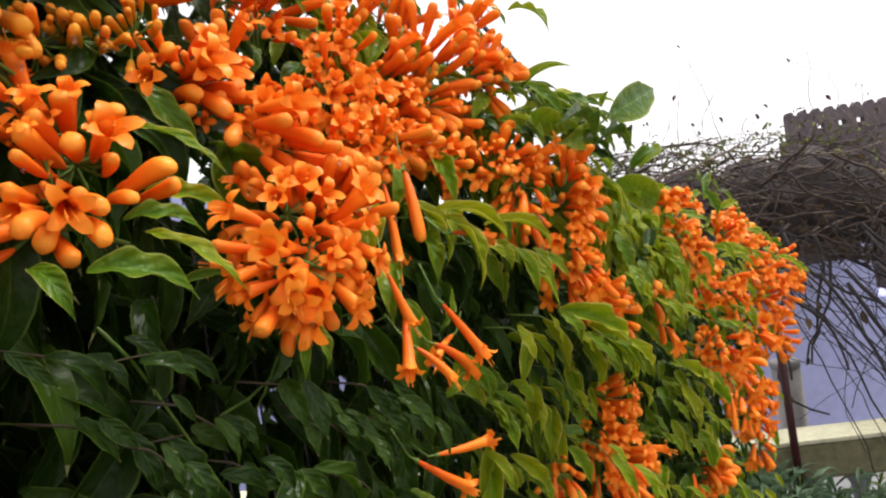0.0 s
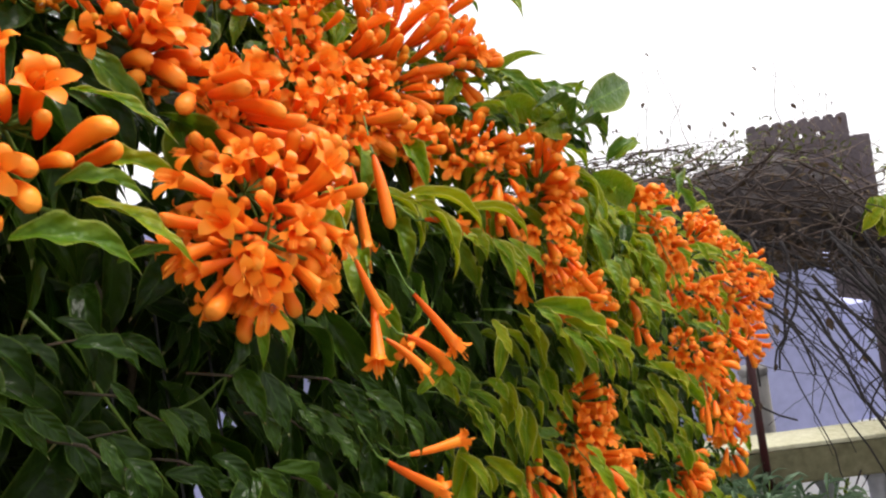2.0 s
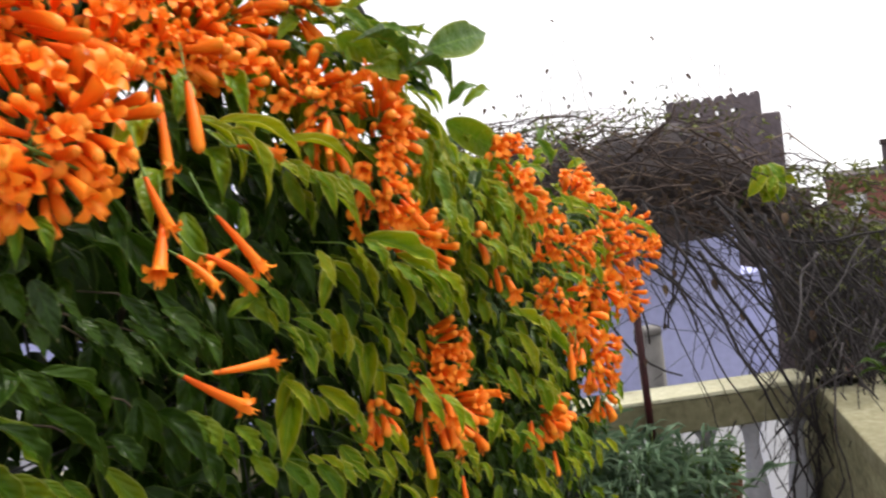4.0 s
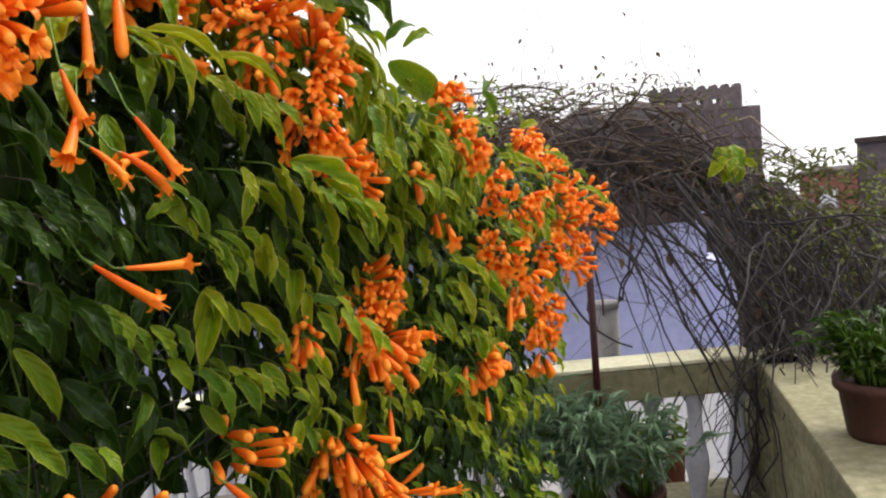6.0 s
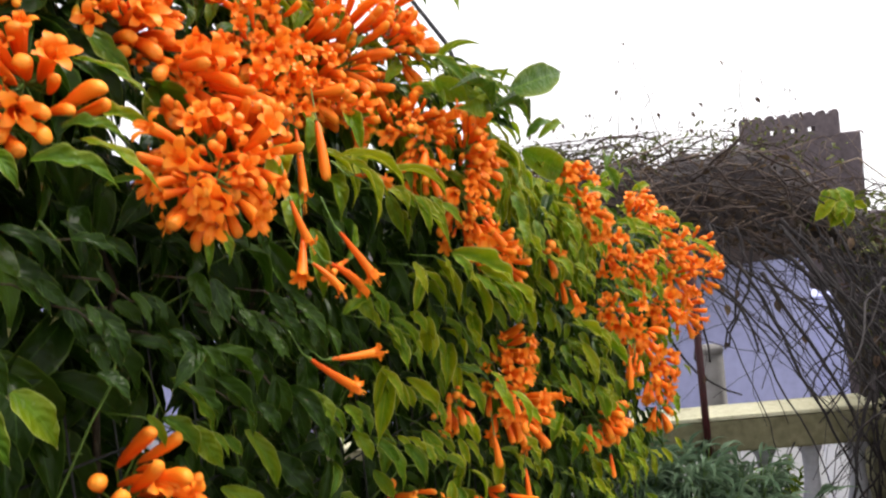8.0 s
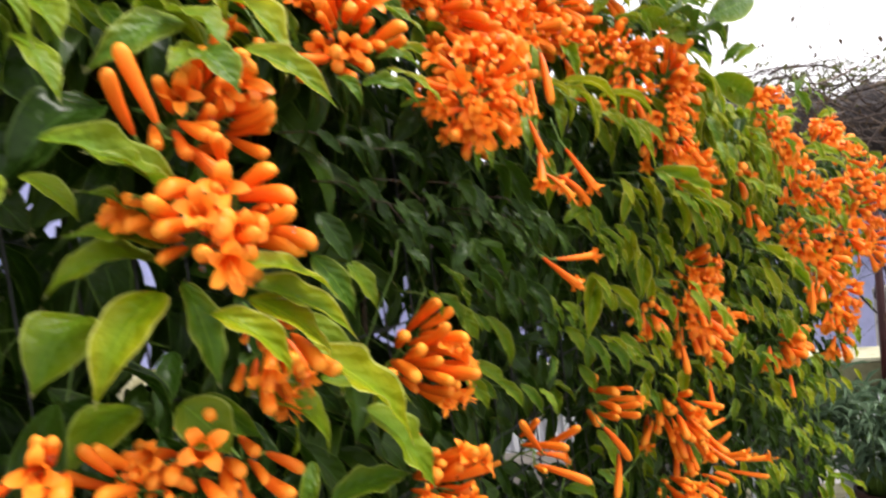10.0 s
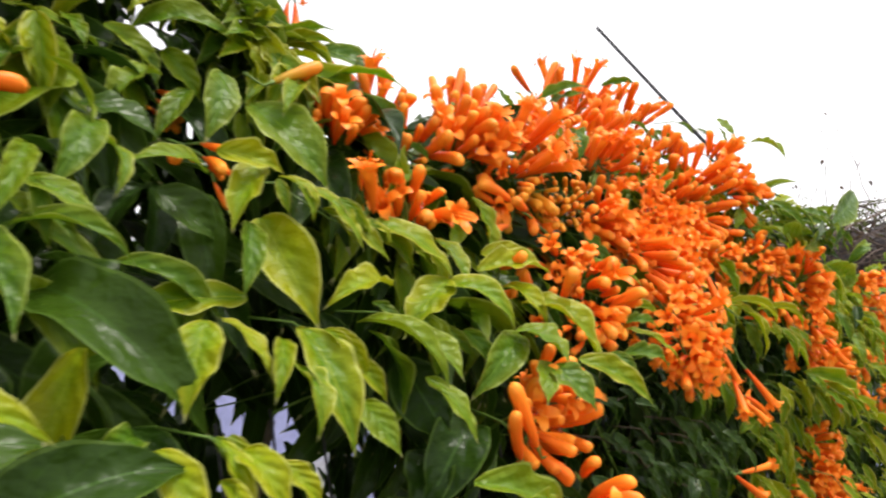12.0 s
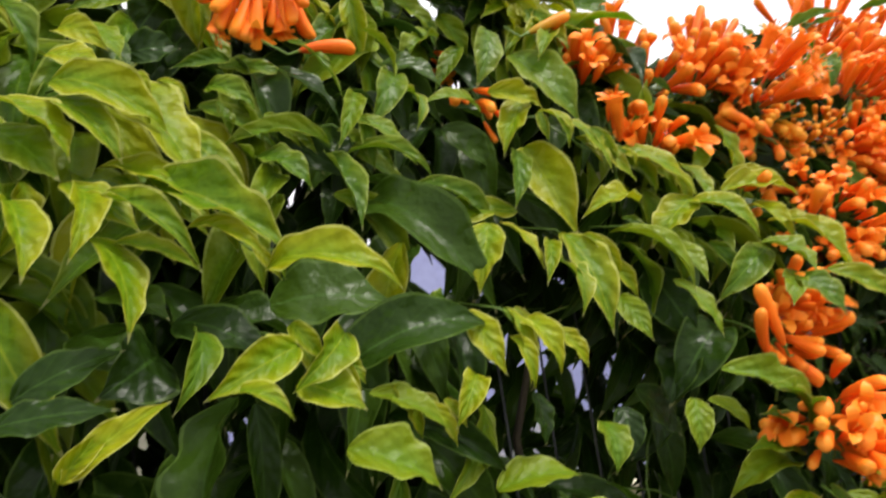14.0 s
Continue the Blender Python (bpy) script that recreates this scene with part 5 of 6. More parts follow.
spray((0.931, 0.095, 1.476), (0.968, 0.104, 1.417), 3, 0.037, 'y')
spray((0.743, 0.038, 1.302), (0.771, 0.055, 1.262), 4, 0.041, 'y')
spray((1.136, 0.093, 1.532), (1.239, 0.105, 1.468), 4, 0.039, 'g')


def crest(s):
    """The height of the vine's top along the trellis."""
    return 1.88 - 0.145 * smooth_step(0.07, 0.17, s) + 0.065 * smooth_step(0.34, 0.5, s) - 0.13 * smooth_step(0.64, 0.82, s) - 0.13 * smooth_step(0.86, 1.0, s) - 0.18 * smooth_step(1.1, 2.15, s) + 0.012 * math.sin(s * 19)


def front(s, z):
    """How far the face of the vine stands out: upright below, leaning back towards the crown."""
    lean = 0.075 * smooth_step(1.49, 1.66, z) + 0.10 * smooth_step(1.66, 1.84, z)
    far_ = smooth_step(0.6, 0.88, s)
    swell = (0.015 + 0.05 * smooth_step(1.3, 1.45, z) - 0.10 * smooth_step(1.6, 1.8, z)) * (1 - 0.4 * smooth_step(1.0, 1.9, s))
    low = smooth_step(1.42, 1.28, z)
    low = low * (0.035 * smooth_step(1.0, 1.3, s) * (1 - smooth_step(1.3, 1.9, s)) - 0.04 * smooth_step(0.26, 0.38, s) * (1 - smooth_step(1.0, 1.3, s)))
    return -lean * (1 - far_) + far_ * swell + 0.07 * smooth_step(1.3, 1.9, s) + low


# more bunches where the crown of the vine is thick with bloom
for i in range(10):
    s = rng.uniform(0.24, 0.78)
    z = rng.uniform(1.54 + 0.16 * smooth_step(0.50, 0.36, s), crest(s) - 0.01)
    rise = smooth_step(1.62, 1.76, z)
    cluster(s, front(s, z) + rng.uniform(-0.02, 0.015), z, (rng.uniform(-0.2, 0.8), 0.8 - 0.4 * rise, 1.0 * rise + rng.uniform(-0.4, 0.3)), rng.randrange(13, 18), rng.uniform(0.032, 0.042), rng.choice("bbbmmo"))

# gaps between the leaves, each a line from one side of the vine to the other
GAP_LINES = []


def gap(a, b, r):
    GAP_LINES.append((H(*a), (H(*b) - H(*a)).normalized(), r))


gap((-0.004, -0.009, 1.524), (0.157, -0.295, 1.527), 0.012)
gap((0.011, -0.001, 1.487), (0.181, -0.273, 1.454), 0.013)
gap((-0.049, -0.001, 1.493), (0.083, -0.325, 1.459), 0.011)
gap((-0.040, -0.000, 1.452), (0.099, -0.313, 1.372), 0.015)
gap((0.023, -0.002, 1.428), (0.200, -0.263, 1.337), 0.018)
gap((0.112, -0.001, 1.464), (0.326, -0.214, 1.418), 0.011)
gap((0.115, -0.001, 1.401), (0.330, -0.211, 1.308), 0.013)
gap((-0.032, -0.018, 1.543), (0.107, -0.335, 1.567), 0.011)
gap((0.277, -0.002, 1.371), (0.486, -0.215, 1.326), 0.020)
gap((0.070, -0.002, 1.474), (0.196, -0.328, 1.501), 0.017)
gap((0.060, -0.002, 1.406), (0.178, -0.329, 1.369), 0.016)
gap((0.062, -0.001, 1.374), (0.180, -0.325, 1.307), 0.013)
gap((0.114, -0.002, 1.378), (0.262, -0.289, 1.323), 0.010)
gap((0.546, -0.041, 1.157), (0.775, -0.219, 1.057), 0.045)
gap((0.489, -0.041, 1.190), (0.710, -0.233, 1.097), 0.027)
gap((0.377, -0.001, 1.431), (0.586, -0.252, 1.399), 0.014)
gap((0.382, -0.014, 1.536), (0.592, -0.272, 1.597), 0.012)
gap((0.589, -0.040, 1.287), (0.833, -0.214, 1.188), 0.019)
gap((0.375, -0.013, 1.368), (0.578, -0.271, 1.279), 0.018)
gap((0.452, -0.001, 1.415), (0.682, -0.210, 1.376), 0.010)
gap((-0.025, -0.009, 1.525), (0.192, -0.222, 1.483), 0.011)
gap((-0.011, -0.003, 1.510), (0.215, -0.210, 1.456), 0.013)
gap((-0.156, -0.019, 1.543), (-0.019, -0.301, 1.509), 0.010)
gap((-0.015, -0.001, 1.479), (0.212, -0.210, 1.398), 0.023)
gap((0.119, -0.001, 1.493), (0.387, -0.186, 1.451), 0.021)
gap((0.318, -0.008, 1.357), (0.513, -0.249, 1.332), 0.014)
gap((0.314, -0.010, 1.342), (0.508, -0.252, 1.308), 0.014)
gap((0.301, -0.010, 1.306), (0.489, -0.255, 1.249), 0.011)
gap((0.361, -0.017, 1.355), (0.566, -0.244, 1.331), 0.010)
gap((0.527, -0.041, 1.160), (0.753, -0.223, 1.059), 0.015)
gap((0.617, -0.041, 1.148), (0.856, -0.206, 1.052), 0.027)
gap((0.582, -0.041, 1.129), (0.815, -0.212, 1.022), 0.021)
gap((0.382, -0.002, 1.434), (0.592, -0.251, 1.403), 0.011)
gap((0.355, -0.001, 1.432), (0.556, -0.268, 1.398), 0.008)
gap((0.375, -0.000, 1.422), (0.583, -0.253, 1.381), 0.010)
gap((0.347, -0.001, 1.465), (0.545, -0.277, 1.463), 0.008)
gap((0.340, -0.003, 1.405), (0.533, -0.283, 1.342), 0.008)
gap((0.355, -0.009, 1.377), (0.552, -0.279, 1.292), 0.012)
gap((0.386, -0.015, 1.365), (0.592, -0.266, 1.276), 0.012)
gap((0.553, -0.040, 1.294), (0.792, -0.225, 1.192), 0.016)
gap((0.455, -0.001, 1.418), (0.685, -0.209, 1.381), 0.008)
gap((-0.194, -0.101, 1.720), (-0.123, -0.409, 1.855), 0.010)
gap((-0.229, -0.102, 1.719), (-0.186, -0.428, 1.862), 0.013)
gap((-0.133, -0.094, 1.708), (-0.021, -0.373, 1.825), 0.010)
gap((-0.002, -0.112, 1.734), (0.171, -0.350, 1.844), 0.013)
gap((-0.092, -0.032, 1.565), (0.067, -0.287, 1.571), 0.011)
gap((-0.140, -0.058, 1.604), (-0.021, -0.338, 1.644), 0.010)
gap((-0.024, -0.018, 1.544), (0.178, -0.244, 1.532), 0.010)
gap((-0.025, -0.010, 1.526), (0.180, -0.235, 1.499), 0.009)
gap((0.001, -0.005, 1.513), (0.222, -0.220, 1.476), 0.010)
gap((0.009, -0.002, 1.502), (0.235, -0.214, 1.458), 0.010)
gap((-0.032, -0.002, 1.504), (0.175, -0.228, 1.459), 0.010)
gap((-0.072, -0.009, 1.523), (0.108, -0.252, 1.492), 0.009)
gap((-0.003, -0.000, 1.447), (0.222, -0.217, 1.356), 0.012)
gap((-0.010, -0.001, 1.477), (0.210, -0.219, 1.410), 0.009)
gap((-0.060, -0.001, 1.491), (0.133, -0.237, 1.432), 0.010)
gap((-0.167, -0.002, 1.500), (-0.048, -0.291, 1.436), 0.009)
gap((-0.201, -0.005, 1.513), (-0.115, -0.316, 1.462), 0.008)
gap((0.006, -0.007, 1.521), (0.142, -0.319, 1.555), 0.010)
gap((0.026, -0.003, 1.505), (0.177, -0.296, 1.523), 0.010)
gap((0.030, -0.002, 1.472), (0.182, -0.289, 1.456), 0.009)
gap((-0.012, -0.001, 1.462), (0.112, -0.322, 1.432), 0.009)
gap((0.083, -0.001, 1.447), (0.262, -0.253, 1.411), 0.010)
gap((0.044, -0.000, 1.400), (0.203, -0.273, 1.316), 0.013)
gap((0.064, -0.000, 1.398), (0.234, -0.260, 1.317), 0.011)


def in_gap(q, more=0.0):
    return any(((q - a) - w * (q - a).dot(w)).length < r * 0.8 + more for a, w, r in GAP_LINES)


def blocks_gap(base, way, length):
    return in_gap(base + way * length * 0.5, 0.014) or in_gap(base + way * length * 0.12, 0.002) or in_gap(base + way * length * 0.85, 0.002)


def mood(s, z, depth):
    """Which leaves grow where: young and yellowish in the light, old and dark below; darker kinds also put shade
    inside.
    """
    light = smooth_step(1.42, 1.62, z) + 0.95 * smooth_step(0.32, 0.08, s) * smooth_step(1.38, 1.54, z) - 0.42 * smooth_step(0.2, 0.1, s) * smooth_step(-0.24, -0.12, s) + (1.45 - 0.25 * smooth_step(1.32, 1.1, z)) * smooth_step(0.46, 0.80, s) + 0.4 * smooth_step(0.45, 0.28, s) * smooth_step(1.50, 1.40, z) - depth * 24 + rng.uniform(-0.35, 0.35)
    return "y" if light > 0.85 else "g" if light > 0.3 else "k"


def loose_leaf(layer, crown=False, start=False):
    """Base, way, facing, length and kind of one more leaf of the vine."""
    while True:
        s = rng.uniform(-0.75, 1.98)
        z = rng.uniform(0.55, crest(s) - 0.01)
        if crown:
            s = rng.choice((rng.uniform(-0.75, 0.15), rng.uniform(0.60, 1.2), rng.uniform(0.10, 0.42)))
            z = rng.uniform(crest(s) - 0.15, crest(s)) - 0.04 * smooth_step(0.09, 0.16, s)
        if start:
            s = rng.uniform(-0.75, -0.04)
            z = rng.uniform(1.15, crest(s) - 0.02)
        if z < 0.95 and rng.random() < 0.35:
            continue
        depth = (rng.uniform(-0.005, 0.03), rng.uniform(0.03, 0.11), rng.uniform(0.08, 0.26), rng.uniform(0.24, 0.42))[layer]
        if layer > 1 and s < 0.14 and 1.22 < z < 1.52 and rng.random() < 0.22:
            continue
        if depth > 0.42 - 0.20 * smooth_step(1.2, 2.0, s):
            continue
        if s > 1.98 - 0.42 * smooth_step(1.28, 0.85, z):
            continue
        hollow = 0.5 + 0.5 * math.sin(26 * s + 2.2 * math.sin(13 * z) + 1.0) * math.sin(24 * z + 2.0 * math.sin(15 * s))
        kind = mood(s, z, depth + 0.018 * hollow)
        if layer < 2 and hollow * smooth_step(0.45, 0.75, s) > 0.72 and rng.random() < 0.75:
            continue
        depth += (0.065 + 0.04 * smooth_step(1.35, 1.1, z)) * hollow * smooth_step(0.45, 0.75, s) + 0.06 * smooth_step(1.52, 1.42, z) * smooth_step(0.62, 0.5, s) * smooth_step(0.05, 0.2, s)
        rise = smooth_step(crest(s) - 0.10, crest(s), z)
        d = front(s, z) - depth
        base = H(s, d, z)
        way = -UP * rng.uniform(0.5, 1.1) * (1 - 0.85 * rise) + OUT * rng.uniform(-0.05, 0.5) + ALONG * rng.uniform(-0.8, 0.8) + UP * 0.25 * rise
        way.normalize()
        length = rng.uniform(0.055, 0.095) if kind == "k" else rng.uniform(0.055, 0.092)
        length *= (0.72 if s > 0.4 or layer == 0 else 1.0) - 0.17 * smooth_step(0.72, 1.05, s)
        hole = smooth_step(0.06, 0.14, s) * smooth_step(0.47, 0.40, s) * smooth_step(1.41, 1.45, z) * smooth_step(1.58, 1.53, z)
        low = smooth_step(0.06, -0.02, s) * smooth_step(1.53, 1.48, z) * smooth_step(1.3, 1.4, z)
        if hole > 0.5 and layer == 1 and rng.random() < 0.7:
            continue
        if hole + low > 0.3 and layer < 2:
            base, length = base - OUT * (0.09 * hole + 0.05 * low), length * (1 - 0.2 * hole)
        middle = base + way * length * 0.5
        # this recess gets only dark leaves, in place of its shade
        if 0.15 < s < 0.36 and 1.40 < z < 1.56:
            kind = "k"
            if layer < 1:
                continue
        if crown and (s > 0.55 and base.z + way.z * length > crest(s) + 0.008 or 0.15 < s < 0.5 and layer < 1 or (middle - H(0.92, 0.06, 1.625)).length < 0.075):
            continue
        if layer < 2 and (-0.29 < s < -0.19 and 1.49 < z < 1.565 or 0.33 < s < 0.42 and 1.50 < z < 1.59):
            continue
        if blocks_gap(base, way, length) or layer < 1 and any((middle - q).length < 0.034 for q in HEADS) or layer < 1 and any((middle - q).length < 0.030 for q in BLADES):
            continue
        facing = OUT * rng.uniform(0.2, 1.0) + UP * (rng.uniform(0.1, 1.0) + 0.55 * smooth_step(0.45, 0.8, s)) + ALONG * (rng.uniform(-0.8, 0.8) - 0.5 * smooth_step(0.5, 1.0, s))
        return base, way, facing, length, kind


for i in range(190):
    base, way, facing, length, kind = loose_leaf(0)
    put_leaf(base, base + way * length, length * rng.uniform(0.36, 0.46), kind, facing)

heaps = {"y": [], "g": [], "k": []}
for layer, count in ((0, 1650), (1, 4200), (2, 6500), (3, 6000)):
    for i in range(count):
        base, way, facing, length, kind = loose_leaf(layer)
        verts, faces, uvs = rng.choice((NEAR, COARSE, ROUGH, ROUGH)[layer])
        m = np.array(turned(base - HOME, way, facing, length))
        heaps[kind].append((verts @ m[:3, :3].T + m[:3, 3], faces, uvs))
for i in range(3600):
    base, way, facing, length, kind = loose_leaf(i % 3, True)
    verts, faces, uvs = rng.choice(NEAR if i % 3 == 0 and base.y < 0.5 else COARSE)
    m = np.array(turned(base - HOME, way, facing, length))
    heaps[kind].append((verts @ m[:3, :3].T + m[:3, 3], faces, uvs))
for i in range(2600):
    base, way, facing, length, kind = loose_leaf(1 + i % 3, False, True)
    verts, faces, uvs = rng.choice(NEAR if i % 3 == 0 else COARSE)
    m = np.array(turned(base - HOME, way, facing, length))
    heaps[kind].append((verts @ m[:3, :3].T + m[:3, 3], faces, uvs))
# more leaves deep inside, all dark to stand for the shade there
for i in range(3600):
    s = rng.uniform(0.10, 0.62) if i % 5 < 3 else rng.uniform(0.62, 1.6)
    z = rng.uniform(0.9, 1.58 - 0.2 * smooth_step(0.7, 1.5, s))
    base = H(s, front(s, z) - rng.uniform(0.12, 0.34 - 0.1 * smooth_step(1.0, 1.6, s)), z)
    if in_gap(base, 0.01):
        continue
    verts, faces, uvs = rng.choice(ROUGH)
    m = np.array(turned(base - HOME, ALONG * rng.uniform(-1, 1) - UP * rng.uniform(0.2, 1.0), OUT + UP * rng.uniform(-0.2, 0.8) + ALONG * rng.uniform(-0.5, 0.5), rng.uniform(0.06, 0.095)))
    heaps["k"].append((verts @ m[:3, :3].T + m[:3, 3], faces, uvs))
for kind, mat, words in (("y", YOUNG, "yellow-green young leaves"), ("g", GREEN, "mid green leaves"), ("k", DARK, "dark glossy leaves, old ones and ones darkened for shade")):
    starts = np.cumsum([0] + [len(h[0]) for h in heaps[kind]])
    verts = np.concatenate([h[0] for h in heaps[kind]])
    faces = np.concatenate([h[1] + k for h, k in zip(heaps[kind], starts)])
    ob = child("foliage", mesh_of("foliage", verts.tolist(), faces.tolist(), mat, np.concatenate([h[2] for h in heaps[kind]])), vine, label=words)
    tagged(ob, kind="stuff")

# the shoot that carries the broad leaf over the crown
broad = mesh_of("leaf", *leaf_shape(16, 6, 0.55, 0.3, 0.12, 0.05, 0.1, 4)[:2], GREEN, leaf_shape(16, 6, 0.55, 0.3, 0.12, 0.05, 0.1, 4)[2])
for a, b, wide in [((0.829, 0.062, 1.603), (1.002, 0.068, 1.645), 0.039), ((0.71, 0.03, 1.605), (0.771, 0.036, 1.591), 0.025), ((0.857, 0.04, 1.592), (0.717, 0.046, 1.575), 0.028), ((0.933, 0.03, 1.544), (1.1, 0.036, 1.509), 0.04), ((0.893, 0.03, 1.497), (0.955, 0.036, 1.505), 0.022), ((0.991, 0.035, 1.497), (1.165, 0.041, 1.456), 0.032), ((0.804, 0.02, 1.605), (0.863, 0.026, 1.586), 0.023), ((0.781, 0.01, 1.631), (0.858, 0.016, 1.609), 0.024)]:
    p0, p1 = H(*a), H(*b)
    child("leaf", broad, vine, turned(p0 - HOME, p1 - p0, H(0.27, 0.3, 1.45) - p0 + UP * 0.06) @ Matrix.Diagonal((wide / 0.44, (p1 - p0).length * 1.05, (p1 - p0).length, 1)))
v, f = tubes([([q - HOME for q in (H(0.80, 0.0, 1.56), H(0.86, 0.04, 1.60), H(0.92, 0.06, 1.625), H(0.952, 0.062, 1.63))], [0.0016, 0.0014, 0.0011, 0.0009])], 6)
child("shoot", mesh_of("shoot", v, f, STALK), vine)

# woody stems that climb from the floor, and thin shoots between the leaves
paths = []
for k in range(9):
    s, d = -0.6 + 0.3 * k + rng.uniform(-0.05, 0.05), -0.21 + rng.uniform(-0.02, 0.02)
    pts = [H(s, d, 0)]
    while pts[-1].z < min(1.5, crest(s) - 0.12):
        pts.append(pts[-1] + UP * 0.08 + ALONG * rng.uniform(-0.03, 0.035) + OUT * rng.uniform(-0.01, 0.012))
    paths.append((pts, [0.008 - 0.0055 * i / len(pts) for i in range(len(pts))]))
v, f = tubes([([q - HOME for q in pts], r) for pts, r in paths], 7)
child("stem", mesh_of("stem", v, f, BARK), vine, label="dark woody climbing stems")
paths = []
for k in range(240):
    s = rng.uniform(-0.7, 1.9)
    q = H(s, -0.03 - rng.uniform(0.03, 0.15) - 0.06 * smooth_step(0.4, 0.2, s), rng.uniform(0.8, min(1.55, crest(s) - 0.12)))
    way = (UP * rng.uniform(-0.8, 0.5) + ALONG * rng.uniform(-1, 1) + OUT * rng.uniform(-0.25, 0.08)).normalized()
    pts = [q]
    for i in range(rng.randrange(4, 9)):
        way = (way + Vector((rng.uniform(-0.25, 0.25), rng.uniform(-0.25, 0.25), rng.uniform(-0.35, 0.12)))).normalized()
        pts.append(pts[-1] + way * 0.028)
    paths.append((pts, [0.0011 - 0.0006 * i / len(pts) for i in range(len(pts))]))
v, f = tubes([([q - HOME for q in pts], r) for pts, r in paths], 5)
tagged(child("shoot_tangle", mesh_of("shoot_tangle", v, f, STALK), vine, label="thin green shoots"), kind="stuff")

# ---- wire trellis ----
trellis = thing("wire_trellis", H(0.6, -0.12, 0), "dark wire mesh trellis behind the vine", "trellis")
trellis.matrix_basis = Matrix.Translation(H(0.6, -0.14, 0)) @ turned(Vector((0, 0, 0)), ALONG, UP)
for y in (-1.35, 1.33):
    part("post", lathe([(0.012, 0.0), (0.012, 1.30 if y > 0 else 1.56)], 10), WIRE, trellis, m=pose(0, y, 0), smooth=True)
v, f = tubes([([Vector((0, 0, 0)), Vector((0, 0, 0.70))], [0.0011, 0.0011])], 5)
upright = mesh_of("wire", v, f, WIRE)
v, f = tubes([([Vector((0, -1.35, 0)), Vector((0, 1.33, 0))], [0.0011, 0.0011])], 5)
cross = mesh_of("wire", v, f, WIRE)
for i in range(66):
    y = -1.33 + 0.04 * i
    child("wire", upright, trellis, pose(0, y, 0.83 - 0.26 * smooth_step(0.4, 1.33, y)))
for i in range(14):
    child("wire", cross, trellis, pose(0.0022, 0, 0.60 + 0.055 * i))

# dark rod that sticks up out of the crown
rod = thing("garden_stake", (0.1236, 1.0, 0), "thin dark metal stake leaning out of the vine", "stake")
v, f = tubes([([Vector((0.0, 0, 0)), Vector((0.02, 0, 1.66)), Vector((0.0, 0, 1.73)), Vector((-0.1776, 0, 2.01))], [0.0035, 0.0035, 0.0035, 0.003])], 8)
child("rod", mesh_of("rod", v, f, WIRE), rod)

# ---- dry creeper over the balustrade ----
dry = thing("dry_creeper", (1.35, 2.38, 0.0), "leafless brown creeper tangled over the balustrade with hanging stems", "creeper")
DH = Vector(dry.location)
rng = random.Random(21)
paths, pale = [], []


def mound(x):
    """Top and underside of the tangle."""
    return 1.66 - 0.36 * smooth_step(1.15, 1.75, x) - 0.25 * smooth_step(1.7, 2.3, x), 1.28 - 0.10 * smooth_step(1.0, 1.5, x) - 0.50 * smooth_step(1.45, 1.75, x)


for k in range(850):
    x = 0.30 + 2.2 * rng.random() ** 1.25
    if x > 1.5 and rng.random() < 0.5:
        continue
    hi, lo = mound(x)
    q = Vector((x, 2.38 + rng.uniform(-0.16, 0.22), rng.uniform(lo + 0.03, hi)))
    way = Vector((rng.uniform(-1, 1), rng.uniform(-0.4, 0.4), rng.uniform(-0.35, 0.3))).normalized()
    pts = [q]
    for i in range(rng.randrange(6, 12)):
        way = (way + Vector((rng.uniform(-0.3, 0.3), rng.uniform(-0.25, 0.25), rng.uniform(-0.3, 0.22)))).normalized()
        step = pts[-1] + way * 0.045
        hi, lo = mound(step.x)
        step.z = min(max(step.z, lo), hi + 0.015)
        step.y = min(max(step.y, 2.2), 2.62)
        pts.append(step)
    r = rng.choice((0.0012, 0.0016, 0.0022, 0.003, 0.0042))
    (pale if rng.random() < 0.16 else paths).append((pts, [r * (1 - 0.5 * i / len(pts)) for i in range(len(pts))]))
trailing = []
for k in range(150):
    x = rng.uniform(0.70, 2.0)
    q = Vector((x, 2.22 + rng.uniform(-0.22, 0.12), mound(x)[1] + rng.uniform(0.0, 0.12)))
    way = Vector((rng.uniform(-0.6, 0.9), rng.uniform(-0.4, 0.0), -1)).normalized()
    swing = rng.uniform(-0.07, 0.09)
    pts = [q]
    for i in range(rng.randrange(7, 17)):
        way = (way + Vector((swing + rng.uniform(-0.42, 0.44), rng.uniform(-0.2, 0.2), rng.uniform(-0.2, 0.24)))).normalized()
        pts.append(pts[-1] + way * 0.05)
        if pts[-1].z < 0.3:
            break
    r = rng.choice((0.001, 0.0014, 0.0018, 0.0024, 0.0034, 0.006))
    trailing.append((pts, [r * (1 - 0.55 * i / len(pts)) for i in range(len(pts))]))
for k in range(26):
    q = Vector((rng.uniform(0.78, 1.30), rng.uniform(1.88, 2.02), rng.uniform(1.10, 1.36)))
    run, pts = rng.uniform(0.15, 0.75), [q]
    for i in range(rng.randrange(10, 17)):
        q = pts[-1] + Vector((0.055 * run + rng.uniform(-0.010, 0.012), -0.012 if i < 6 else rng.uniform(-0.008, 0.004), -0.055))
        q.y = max(q.y, 1.79)
        pts.append(q)
    r = rng.choice((0.0016, 0.0022, 0.003, 0.004, 0.0055))
    trailing.append((pts, [r * (1 - 0.55 * i / len(pts)) for i in range(len(pts))]))
